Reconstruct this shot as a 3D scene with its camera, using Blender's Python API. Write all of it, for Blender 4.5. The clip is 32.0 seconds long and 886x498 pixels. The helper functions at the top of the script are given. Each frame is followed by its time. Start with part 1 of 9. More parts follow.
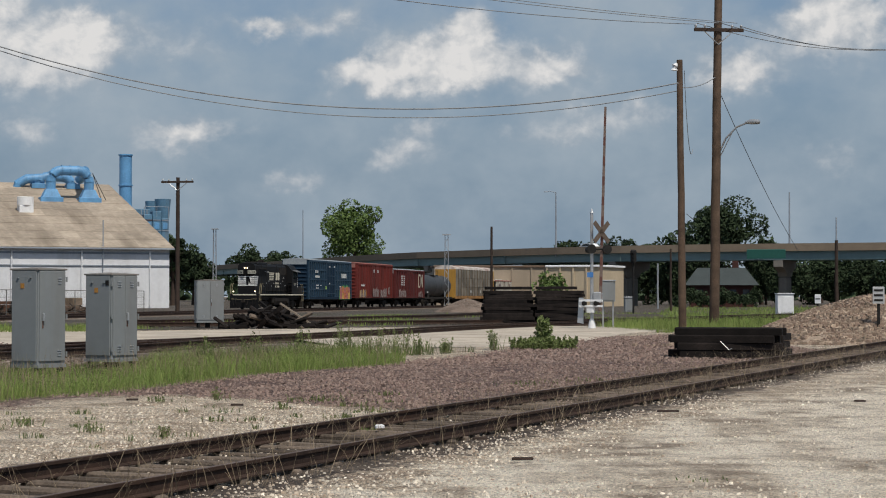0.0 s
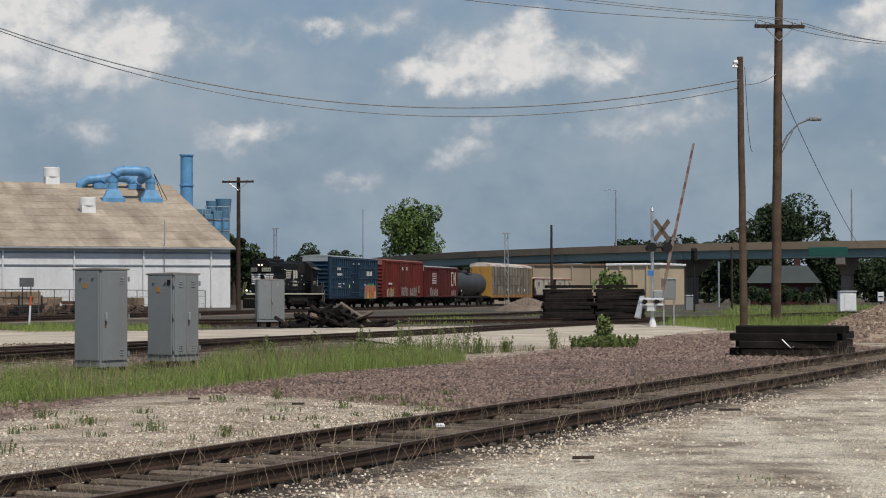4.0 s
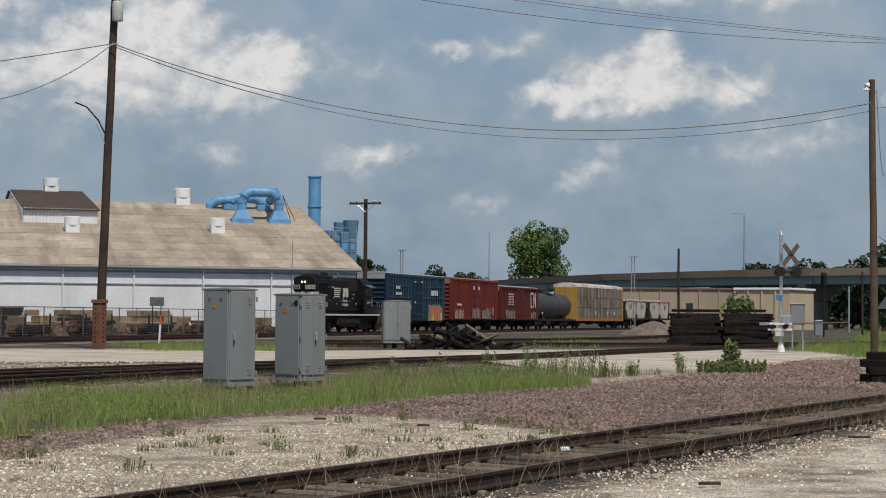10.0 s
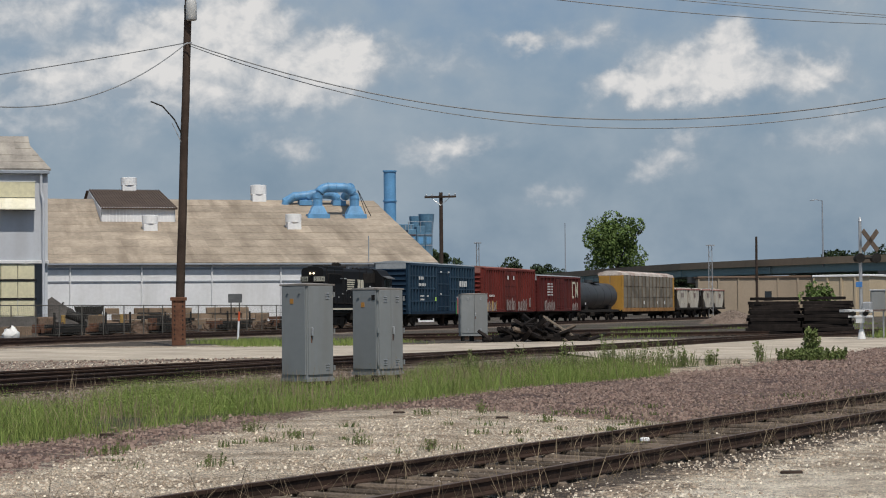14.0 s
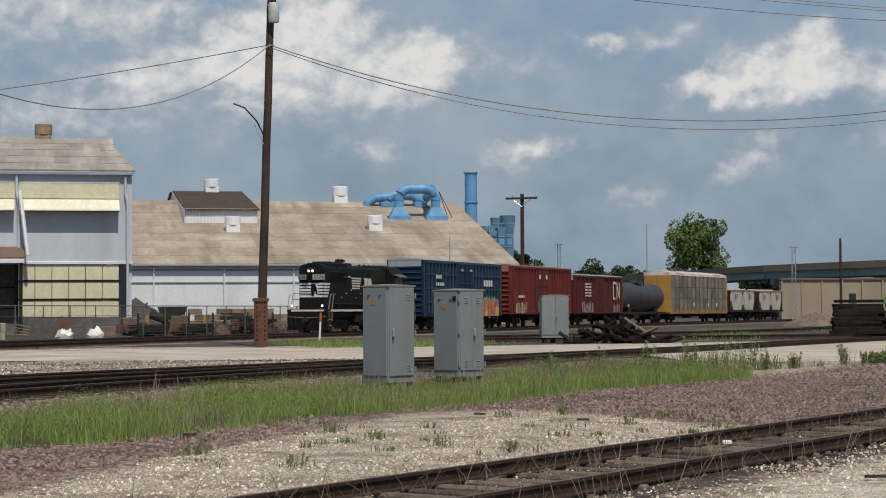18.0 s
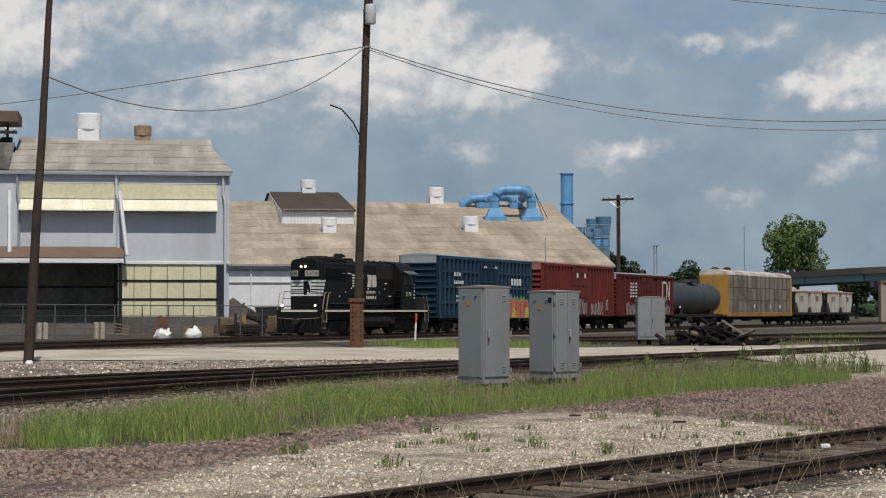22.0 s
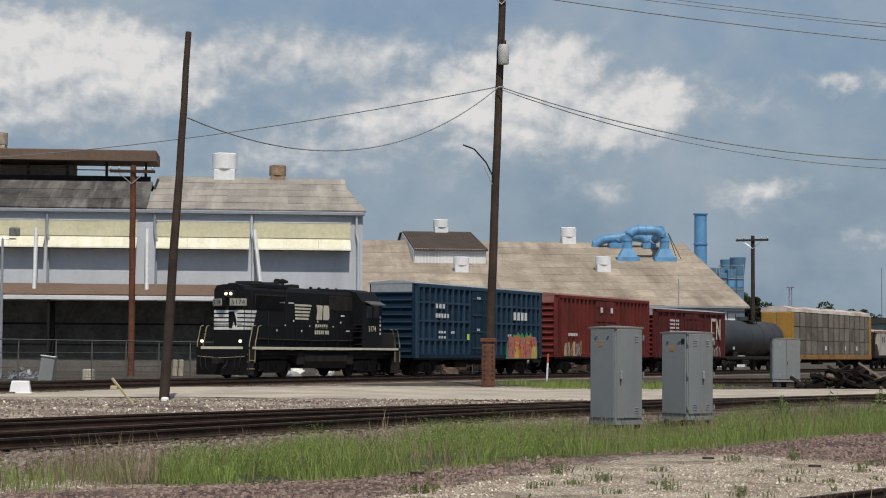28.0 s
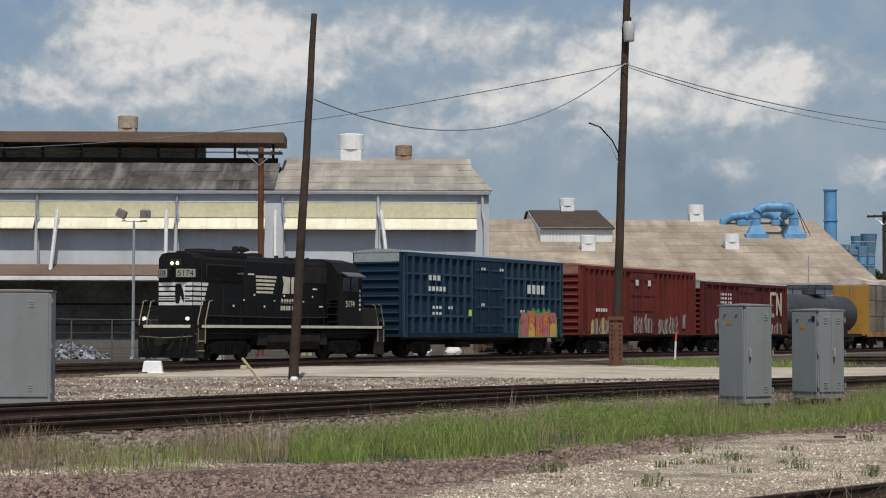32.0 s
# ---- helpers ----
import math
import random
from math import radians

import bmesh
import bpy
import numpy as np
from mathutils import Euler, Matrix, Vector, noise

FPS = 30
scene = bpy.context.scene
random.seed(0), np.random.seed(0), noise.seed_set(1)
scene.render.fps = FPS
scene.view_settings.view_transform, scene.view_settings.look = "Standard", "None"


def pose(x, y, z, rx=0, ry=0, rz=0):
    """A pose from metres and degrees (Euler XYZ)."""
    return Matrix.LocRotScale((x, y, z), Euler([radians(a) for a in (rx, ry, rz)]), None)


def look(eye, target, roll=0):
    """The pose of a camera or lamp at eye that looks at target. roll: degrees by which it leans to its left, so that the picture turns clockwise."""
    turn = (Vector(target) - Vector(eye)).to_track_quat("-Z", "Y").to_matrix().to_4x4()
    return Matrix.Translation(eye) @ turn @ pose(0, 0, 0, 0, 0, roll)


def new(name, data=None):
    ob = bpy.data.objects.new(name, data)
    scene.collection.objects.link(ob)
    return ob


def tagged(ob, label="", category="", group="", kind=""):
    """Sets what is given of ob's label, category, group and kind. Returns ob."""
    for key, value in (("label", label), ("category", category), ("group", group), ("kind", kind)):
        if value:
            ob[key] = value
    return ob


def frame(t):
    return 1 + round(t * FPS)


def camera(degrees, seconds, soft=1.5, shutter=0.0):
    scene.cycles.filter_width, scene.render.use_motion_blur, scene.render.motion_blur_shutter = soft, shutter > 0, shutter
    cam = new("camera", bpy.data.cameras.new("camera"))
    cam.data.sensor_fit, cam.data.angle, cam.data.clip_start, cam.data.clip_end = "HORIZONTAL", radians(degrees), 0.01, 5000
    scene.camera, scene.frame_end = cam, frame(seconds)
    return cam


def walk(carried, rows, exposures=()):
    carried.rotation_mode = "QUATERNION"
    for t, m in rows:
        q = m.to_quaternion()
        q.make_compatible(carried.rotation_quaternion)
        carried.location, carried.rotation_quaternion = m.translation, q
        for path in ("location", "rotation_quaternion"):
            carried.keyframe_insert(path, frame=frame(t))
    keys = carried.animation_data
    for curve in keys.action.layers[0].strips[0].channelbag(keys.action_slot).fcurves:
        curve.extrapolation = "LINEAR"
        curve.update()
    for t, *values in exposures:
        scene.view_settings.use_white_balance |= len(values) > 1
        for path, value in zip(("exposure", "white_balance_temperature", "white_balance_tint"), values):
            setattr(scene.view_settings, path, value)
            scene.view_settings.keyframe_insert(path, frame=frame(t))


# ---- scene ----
EYE = (0.0, 0.0, 1.55)
cam = camera(27.048, 32.0, soft=1.05)
PATH = [
    (0, look(EYE, (-0.000, 99.967, 4.108), 0.011)),
    (0.5, look(EYE, (-0.171, 99.969, 4.039), 0.117)),
    (1, look(EYE, (-0.301, 99.975, 3.786), 0.128)),
    (1.5, look(EYE, (-0.337, 99.974, 3.792), 0.091)),
    (2, look(EYE, (-0.506, 99.967, 4.054), 0.110)),
    (2.5, look(EYE, (-0.694, 99.966, 4.063), 0.094)),
    (3, look(EYE, (-0.910, 99.969, 3.880), -0.007)),
    (3.5, look(EYE, (-2.538, 99.946, 3.628), -0.110)),
    (4, look(EYE, (-3.248, 99.916, 4.045), -0.142)),
    (4.5, look(EYE, (-3.870, 99.890, 4.185), -0.134)),
    (6.5, look(EYE, (-6.043, 99.777, 4.373), -0.321)),
    (7, look(EYE, (-6.335, 99.765, 4.177), -0.401)),
    (7.5, look(EYE, (-6.731, 99.739, 4.156), -0.353)),
    (8, look(EYE, (-7.268, 99.699, 4.247), -0.294)),
    (8.5, look(EYE, (-9.964, 99.460, 4.441), 0.009)),
    (9, look(EYE, (-11.162, 99.338, 4.282), 0.028)),
    (9.5, look(EYE, (-10.309, 99.416, 4.731), 0.375)),
    (10, look(EYE, (-10.074, 99.423, 5.243), 0.393)),
    (10.5, look(EYE, (-8.935, 99.522, 5.483), 0.331)),
    (11, look(EYE, (-8.162, 99.573, 5.858), 0.010)),
    (11.5, look(EYE, (-9.009, 99.512, 5.566), -0.336)),
    (12, look(EYE, (-8.943, 99.515, 5.646), -0.614)),
    (12.5, look(EYE, (-9.396, 99.478, 5.537), -0.511)),
    (13, look(EYE, (-9.905, 99.436, 5.355), -0.239)),
    (13.5, look(EYE, (-11.506, 99.268, 5.208), -0.109)),
    (14, look(EYE, (-14.167, 98.936, 4.852), -0.507)),
    (14.5, look(EYE, (-14.062, 98.942, 5.118), -0.391)),
    (15, look(EYE, (-14.479, 98.865, 5.560), -0.622)),
    (15.5, look(EYE, (-15.797, 98.691, 4.784), -0.682)),
    (17.5, look(EYE, (-17.979, 98.312, 4.952), -0.412)),
    (18, look(EYE, (-18.506, 98.213, 4.962), -0.347)),
    (18.5, look(EYE, (-19.553, 98.015, 4.829), -0.422)),
    (19, look(EYE, (-19.964, 97.926, 4.996), -0.175)),
    (19.5, look(EYE, (-20.124, 97.888, 5.161), 0.012)),
    (20, look(EYE, (-20.346, 97.843, 5.136), -0.042)),
    (20.5, look(EYE, (-21.026, 97.700, 5.105), 0.018)),
    (21, look(EYE, (-22.556, 97.361, 5.023), 0.201)),
    (21.5, look(EYE, (-23.314, 97.200, 4.497), 0.330)),
    (22, look(EYE, (-23.578, 97.118, 5.038), -0.105)),
    (22.5, look(EYE, (-23.354, 97.153, 5.535), -0.437)),
    (23, look(EYE, (-24.142, 96.974, 5.175), -0.330)),
    (23.5, look(EYE, (-24.663, 96.848, 5.040), -0.383)),
    (24, look(EYE, (-24.795, 96.810, 5.151), -0.443)),
    (24.5, look(EYE, (-25.167, 96.717, 5.081), -0.492)),
    (26.5, look(EYE, (-27.164, 96.138, 5.975), -0.244)),
    (27, look(EYE, (-28.384, 95.781, 6.064), -0.107)),
    (27.5, look(EYE, (-29.977, 95.213, 7.536), 0.459)),
    (28, look(EYE, (-30.458, 95.082, 7.179), 0.367)),
    (28.5, look(EYE, (-30.903, 94.968, 6.662), 0.290)),
    (29, look(EYE, (-33.014, 94.257, 6.621), 0.071)),
    (29.5, look(EYE, (-34.713, 93.694, 5.599), 0.006)),
    (30, look(EYE, (-35.800, 93.304, 5.129), -0.109)),
    (30.5, look(EYE, (-36.463, 93.039, 5.305), -0.500)),
    (31, look(EYE, (-36.577, 92.989, 5.437), 0.015)),
    (31.5, look(EYE, (-36.619, 92.959, 5.762), 0.225)),
    (32, look(EYE, (-36.922, 92.827, 6.017), 0.121)),
]
walk(cam, PATH)

# ---------------------------------------------------------------- light and sky
SUN_AZ, SUN_EL = 152.0, 58.0   # degrees, azimuth clockwise from +y


def heading(az, el=0.0):
    a, e = radians(az), radians(el)
    return Vector((math.sin(a) * math.cos(e), math.cos(a) * math.cos(e), math.sin(e)))


sun = new("sun", bpy.data.lights.new("sun", "SUN"))
sun.data.energy, sun.data.angle, sun.data.color = 3.6, radians(0.55), (1.0, 0.93, 0.83)
sun.matrix_world = look(heading(SUN_AZ, SUN_EL) * 100, (0, 0, 0))

world = bpy.data.worlds.new("sky")
scene.world = world
world.use_nodes = True
WN, WL = world.node_tree.nodes, world.node_tree.links
WN.clear()


def wnode(kind, **values):
    n = WN.new(kind)
    for k, v in values.items():
        n.inputs[k].default_value = v
    return n


def wmath(op, a, b=None, c=None):
    n = WN.new("ShaderNodeMath")
    n.operation = op
    for i, v in enumerate((a, b, c)):
        if v is None:
            continue
        if isinstance(v, (int, float)):
            n.inputs[i].default_value = v
        else:
            WL.new(v, n.inputs[i])
    return n.outputs[0]


sky = WN.new("ShaderNodeTexSky")
sky.sky_type = "NISHITA"
sky.sun_disc = False
sky.sun_elevation, sky.sun_rotation = radians(SUN_EL), radians(SUN_AZ)
sky.air_density, sky.dust_density, sky.ozone_density = 1.0, 0.6, 2.0
coord = WN.new("ShaderNodeTexCoord")
sep = WN.new("ShaderNodeSeparateXYZ")
WL.new(coord.outputs["Generated"], sep.inputs[0])
az_deg = wmath("MULTIPLY", wmath("ARCTAN2", sep.outputs[0], sep.outputs[1]), 57.2958)
el_deg = wmath("MULTIPLY", wmath("ARCSINE", sep.outputs[2]), 57.2958)
flat = WN.new("ShaderNodeCombineXYZ")
WL.new(az_deg, flat.inputs[0])
WL.new(wmath("MULTIPLY", el_deg, 1.2), flat.inputs[1])


def wnoise(scale, detail, rough, offset, warp=0.0):
    add = WN.new("ShaderNodeVectorMath")
    add.operation = "ADD"
    add.inputs[1].default_value = offset
    WL.new(flat.outputs[0], add.inputs[0])
    n = wnode("ShaderNodeTexNoise", Scale=scale, Detail=detail, Roughness=rough, Distortion=warp)
    WL.new(add.outputs[0], n.inputs["Vector"])
    return n.outputs[0]


# cumulus banks: azimuth, elevation, half width, half height, weight
CLOUDS_EAST = [
    (1.5, 7.75, 1.0, 0.6, 1.0), (-0.4, 7.0, 1.3, 0.6, 1.0), (-2.0, 6.5, 1.1, 0.42, 0.85), (1.1, 6.8, 1.1, 0.5, 0.9), (3.8, 6.85, 1.1, 0.55, 0.8), (-2.5, 8.2, 1.1, 0.42, 0.42), (-4.3, 8.0, 1.4, 0.35, 0.36),
    (-0.95, 4.1, 1.4, 0.5, 0.6), (-0.1, 4.9, 0.7, 0.3, 0.4), (-4.3, 3.05, 0.9, 0.4, 0.5), (9.6, 6.4, 1.0, 0.55, 0.8), (12.6, 8.1, 1.5, 1.0, 0.95), (6.4, 5.3, 2.0, 0.42, 0.42), (3.8, 4.7, 1.8, 0.35, 0.36),
    (2.6, 9.95, 4.4, 0.7, 0.9), (12.6, 3.9, 1.2, 0.45, 0.4), (0.5, 6.2, 4.5, 0.9, 0.22), (10.5, 7.6, 3.5, 1.3, 0.22),
]
CLOUDS_NORTH = [
    (-7.7, 4.45, 1.2, 0.6, 0.55), (-6.4, 4.7, 1.5, 0.35, 0.34), (-10.4, 7.7, 1.0, 0.5, 1.0), (-11.7, 7.0, 1.4, 0.6, 0.75), (-14.0, 8.6, 1.2, 0.8, 1.0), (-15.5, 7.9, 1.5, 0.8, 0.95), (-16.6, 7.4, 1.5, 0.6, 0.75),
    (-12.6, 4.75, 1.2, 0.45, 0.45), (-5.1, 7.85, 0.7, 0.27, 0.42), (-7.6, 7.4, 2.0, 0.6, 0.33), (-13.5, 6.2, 2.6, 0.6, 0.42), (-13.8, 8.2, 3.6, 1.2, 0.34), (-16.2, 6.4, 4.0, 1.2, 0.24),
]
CLOUDS_WEST = [
    (-19.3, 6.75, 1.0, 0.5, 0.6), (-25.8, 7.5, 1.2, 0.5, 0.6), (-31.3, 8.8, 1.6, 1.05, 1.0), (-29.0, 8.6, 1.8, 1.1, 1.0), (-26.8, 8.9, 1.8, 0.9, 0.85), (-33.8, 7.0, 1.4, 0.5, 0.8), (-22.5, 8.8, 2.4, 0.8, 0.42), (-19.3, 9.2, 2.0, 0.6, 0.38),
    (-22.0, 6.0, 3.0, 0.8, 0.36), (-30.0, 6.6, 3.0, 0.6, 0.45), (-28.5, 8.2, 5.5, 1.4, 0.20), (-20.5, 8.0, 4.0, 1.4, 0.16), (-23.0, 5.0, 5.0, 1.0, 0.22),
]
broad = wnoise(0.17, 5.0, 0.55, (3.1, 7.7, 0.0))
fine = wnoise(0.62, 8.0, 0.56, (11.3, 2.9, 4.0), 0.25)
# the banks' outlines are pushed about at three scales, into rounded heads
az_w = wmath("ADD", wmath("ADD", az_deg, 0.55), wmath("ADD", wmath("MULTIPLY", wmath("SUBTRACT", wnoise(0.45, 2.0, 0.5, (41.0, 3.0, 1.0)), 0.5), 2.6), wmath("MULTIPLY", wmath("SUBTRACT", wnoise(1.7, 5.0, 0.6, (7.0, 23.0, 1.0)), 0.5), 1.1)))
el_w = wmath("ADD", wmath("SUBTRACT", el_deg, 0.35), wmath("ADD", wmath("MULTIPLY", wmath("SUBTRACT", wnoise(0.45, 2.0, 0.5, (1.0, 53.0, 6.0)), 0.5), 1.3), wmath("MULTIPLY", wmath("SUBTRACT", wnoise(1.7, 5.0, 0.6, (17.0, 2.0, 9.0)), 0.5), 0.8)))


def cloud_bank(x, y):
    total = None
    for ca, ce, wa, we, wt in CLOUDS_EAST + CLOUDS_NORTH + CLOUDS_WEST:
        dx = wmath("DIVIDE", wmath("SUBTRACT", x, ca), wa)
        dy = wmath("DIVIDE", wmath("SUBTRACT", y, ce), we)
        g = wmath("MULTIPLY", wmath("EXPONENT", wmath("MULTIPLY", wmath("ADD", wmath("MULTIPLY", dx, dx), wmath("MULTIPLY", dy, dy)), -0.8)), wt)
        total = g if total is None else wmath("ADD", total, g)
    return wmath("MINIMUM", total, 1.1)


bank = cloud_bank(az_w, el_w)
puff = wnoise(1.25, 5.0, 0.55, (5.3, 8.1, 2.0), 0.3)
puff_up = wnoise(1.25, 5.0, 0.55, (5.1, 8.5, 2.0), 0.3)
density = wmath("ADD", wmath("ADD", bank, wmath("MULTIPLY", wmath("SUBTRACT", broad, 0.5), 0.55)), wmath("ADD", wmath("MULTIPLY", wmath("SUBTRACT", fine, 0.5), 0.36), wmath("MULTIPLY", wmath("SUBTRACT", puff, 0.5), 0.3)))
cover = WN.new("ShaderNodeMapRange")
cover.interpolation_type = "SMOOTHSTEP"
WL.new(density, cover.inputs[0])
cover.inputs[1].default_value, cover.inputs[2].default_value = 0.10, 0.74
veil = WN.new("ShaderNodeMapRange")
WL.new(wmath("ADD", broad, wmath("MULTIPLY", wmath("SUBTRACT", fine, 0.5), 0.35)), veil.inputs[0])
veil.inputs[1].default_value, veil.inputs[2].default_value, veil.inputs[4].default_value = 0.32, 0.66, 0.85
shade = WN.new("ShaderNodeValToRGB")
shade.color_ramp.elements[0].color, shade.color_ramp.elements[1].color = (0.345, 0.395, 0.45, 1), (0.72, 0.71, 0.70, 1)
shade.color_ramp.elements[0].position, shade.color_ramp.elements[1].position = 0.12, 0.82
relief = wmath("MULTIPLY", wmath("SUBTRACT", puff, puff_up), 1.15)
WL.new(wmath("ADD", wmath("ADD", relief, -0.02), wmath("MULTIPLY", density, 0.72)), shade.inputs[0])
clear = WN.new("ShaderNodeMix")
clear.data_type = "RGBA"
blue = WN.new("ShaderNodeMix")
blue.data_type, blue.blend_type = "RGBA", "MULTIPLY"
blue.inputs[0].default_value = 1.0
blue.inputs[7].default_value = (0.066, 0.074, 0.084, 1)
WL.new(sky.outputs[0], blue.inputs[6])
haze = WN.new("ShaderNodeMix")
haze.data_type = "RGBA"
haze_f = WN.new("ShaderNodeMapRange")
haze_f.interpolation_type = "SMOOTHSTEP"
WL.new(el_deg, haze_f.inputs[0])
haze_f.inputs[1].default_value, haze_f.inputs[2].default_value, haze_f.inputs[3].default_value, haze_f.inputs[4].default_value = 1.0, 16.0, 1.0, 0.25
WL.new(haze_f.outputs[0], haze.inputs[0])
WL.new(blue.outputs[2], haze.inputs[6])
haze.inputs[7].default_value = (0.205, 0.278, 0.358, 1)
WL.new(haze.outputs[2], clear.inputs[6])
clear.inputs[7].default_value = (0.34, 0.405, 0.465, 1)
WL.new(veil.outputs[0], clear.inputs[0])
mix = WN.new("ShaderNodeMix")
mix.data_type = "RGBA"
WL.new(cover.outputs[0], mix.inputs[0])
WL.new(clear.outputs[2], mix.inputs[6])
WL.new(shade.outputs[0], mix.inputs[7])
back = wnode("ShaderNodeBackground", Strength=1.0)
WL.new(mix.outputs[2], back.inputs[0])
out = WN.new("ShaderNodeOutputWorld")
WL.new(back.outputs[0], out.inputs[0])

# ---------------------------------------------------------------- materials
MATS = {}


def mat(name, base, rough=0.8, metal=0.0, vary=0.25, scale=3.0, fine=40.0, bump=0.3, depth=0.01, stain=None, stain_amount=0.0,
        stain_scale=0.7, per_piece=0.0, emit=0.0, streak=False, per_island=0.0, second=None):
    """A procedural surface: base colour, coarse and fine variation, stains, relief."""
    if name in MATS:
        return MATS[name]
    m = bpy.data.materials.new(name)
    m.use_nodes = True
    nt, b = m.node_tree, m.node_tree.nodes["Principled BSDF"]
    nodes, links = nt.nodes, nt.links
    b.inputs["Roughness"].default_value, b.inputs["Metallic"].default_value = rough, metal
    if rough > 0.6:
        b.inputs["Specular IOR Level"].default_value = 0.22
    tc = nodes.new("ShaderNodeTexCoord")
    vec = tc.outputs["Object"]
    if streak:
        mp = nodes.new("ShaderNodeMapping")
        mp.inputs["Scale"].default_value = (1.0, 0.12, 0.12) if streak == "slope" else (1.0, 1.0, 0.12)
        links.new(vec, mp.inputs[0])
        svec = mp.outputs[0]
    else:
        svec = vec

    def tex(s, det, v=vec):
        n = nodes.new("ShaderNodeTexNoise")
        n.inputs["Scale"].default_value, n.inputs["Detail"].default_value, n.inputs["Roughness"].default_value = s, det, 0.6
        links.new(v, n.inputs["Vector"])
        return n.outputs[0]

    def mul(a, lo, hi):
        n = nodes.new("ShaderNodeMapRange")
        links.new(a, n.inputs[0])
        n.inputs[1].default_value, n.inputs[2].default_value = 0.3, 0.7
        n.inputs[3].default_value, n.inputs[4].default_value = lo, hi
        return n.outputs[0]

    def scaled(color, factor):
        n = nodes.new("ShaderNodeVectorMath")
        n.operation = "SCALE"
        links.new(color, n.inputs[0])
        links.new(factor, n.inputs["Scale"])
        return n.outputs[0]

    col = nodes.new("ShaderNodeRGB")
    col.outputs[0].default_value = (*base, 1)
    c = col.outputs[0]
    f_noise = tex(fine, 3.0)
    if vary:
        c = scaled(c, mul(tex(scale, 5.0), 1 - vary, 1 + vary))
        c = scaled(c, mul(f_noise, 1 - vary * 0.7, 1 + vary * 0.7))
    if per_piece:
        oi = nodes.new("ShaderNodeObjectInfo")
        n = nodes.new("ShaderNodeMapRange")
        links.new(oi.outputs["Random"], n.inputs[0])
        n.inputs[3].default_value, n.inputs[4].default_value = 1 - per_piece, 1 + per_piece
        c = scaled(c, n.outputs[0])
    if per_island:
        gi = nodes.new("ShaderNodeNewGeometry")
        n = nodes.new("ShaderNodeMapRange")
        links.new(gi.outputs["Random Per Island"], n.inputs[0])
        n.inputs[3].default_value, n.inputs[4].default_value = 1 - per_island, 1 + per_island
        c = scaled(c, n.outputs[0])
        if second is not None:
            hx = nodes.new("ShaderNodeMath")
            hx.operation = "FRACT"
            hm = nodes.new("ShaderNodeMath")
            hm.operation = "MULTIPLY"
            hm.inputs[1].default_value = 7.31
            links.new(gi.outputs["Random Per Island"], hm.inputs[0])
            links.new(hm.outputs[0], hx.inputs[0])
            m2 = nodes.new("ShaderNodeMix")
            m2.data_type = "RGBA"
            links.new(hx.outputs[0], m2.inputs[0])
            links.new(c, m2.inputs[6])
            m2.inputs[7].default_value = (*second, 1)
            c = m2.outputs[2]
    if stain is not None:
        mx = nodes.new("ShaderNodeMix")
        mx.data_type = "RGBA"
        mr = nodes.new("ShaderNodeMapRange")
        links.new(tex(stain_scale, 6.0, svec), mr.inputs[0])
        mr.inputs[1].default_value, mr.inputs[2].default_value, mr.inputs[4].default_value = 0.48, 0.72, stain_amount
        links.new(mr.outputs[0], mx.inputs[0])
        links.new(c, mx.inputs[6])
        mx.inputs[7].default_value = (*stain, 1)
        c = mx.outputs[2]
    links.new(c, b.inputs["Base Color"])
    if bump:
        bp = nodes.new("ShaderNodeBump")
        bp.inputs["Strength"].default_value, bp.inputs["Distance"].default_value = bump, depth
        links.new(f_noise, bp.inputs["Height"])
        links.new(bp.outputs[0], b.inputs["Normal"])
    if emit:
        b.inputs["Emission Color"].default_value, b.inputs["Emission Strength"].default_value = (*base, 1), emit
    MATS[name] = m
    return m


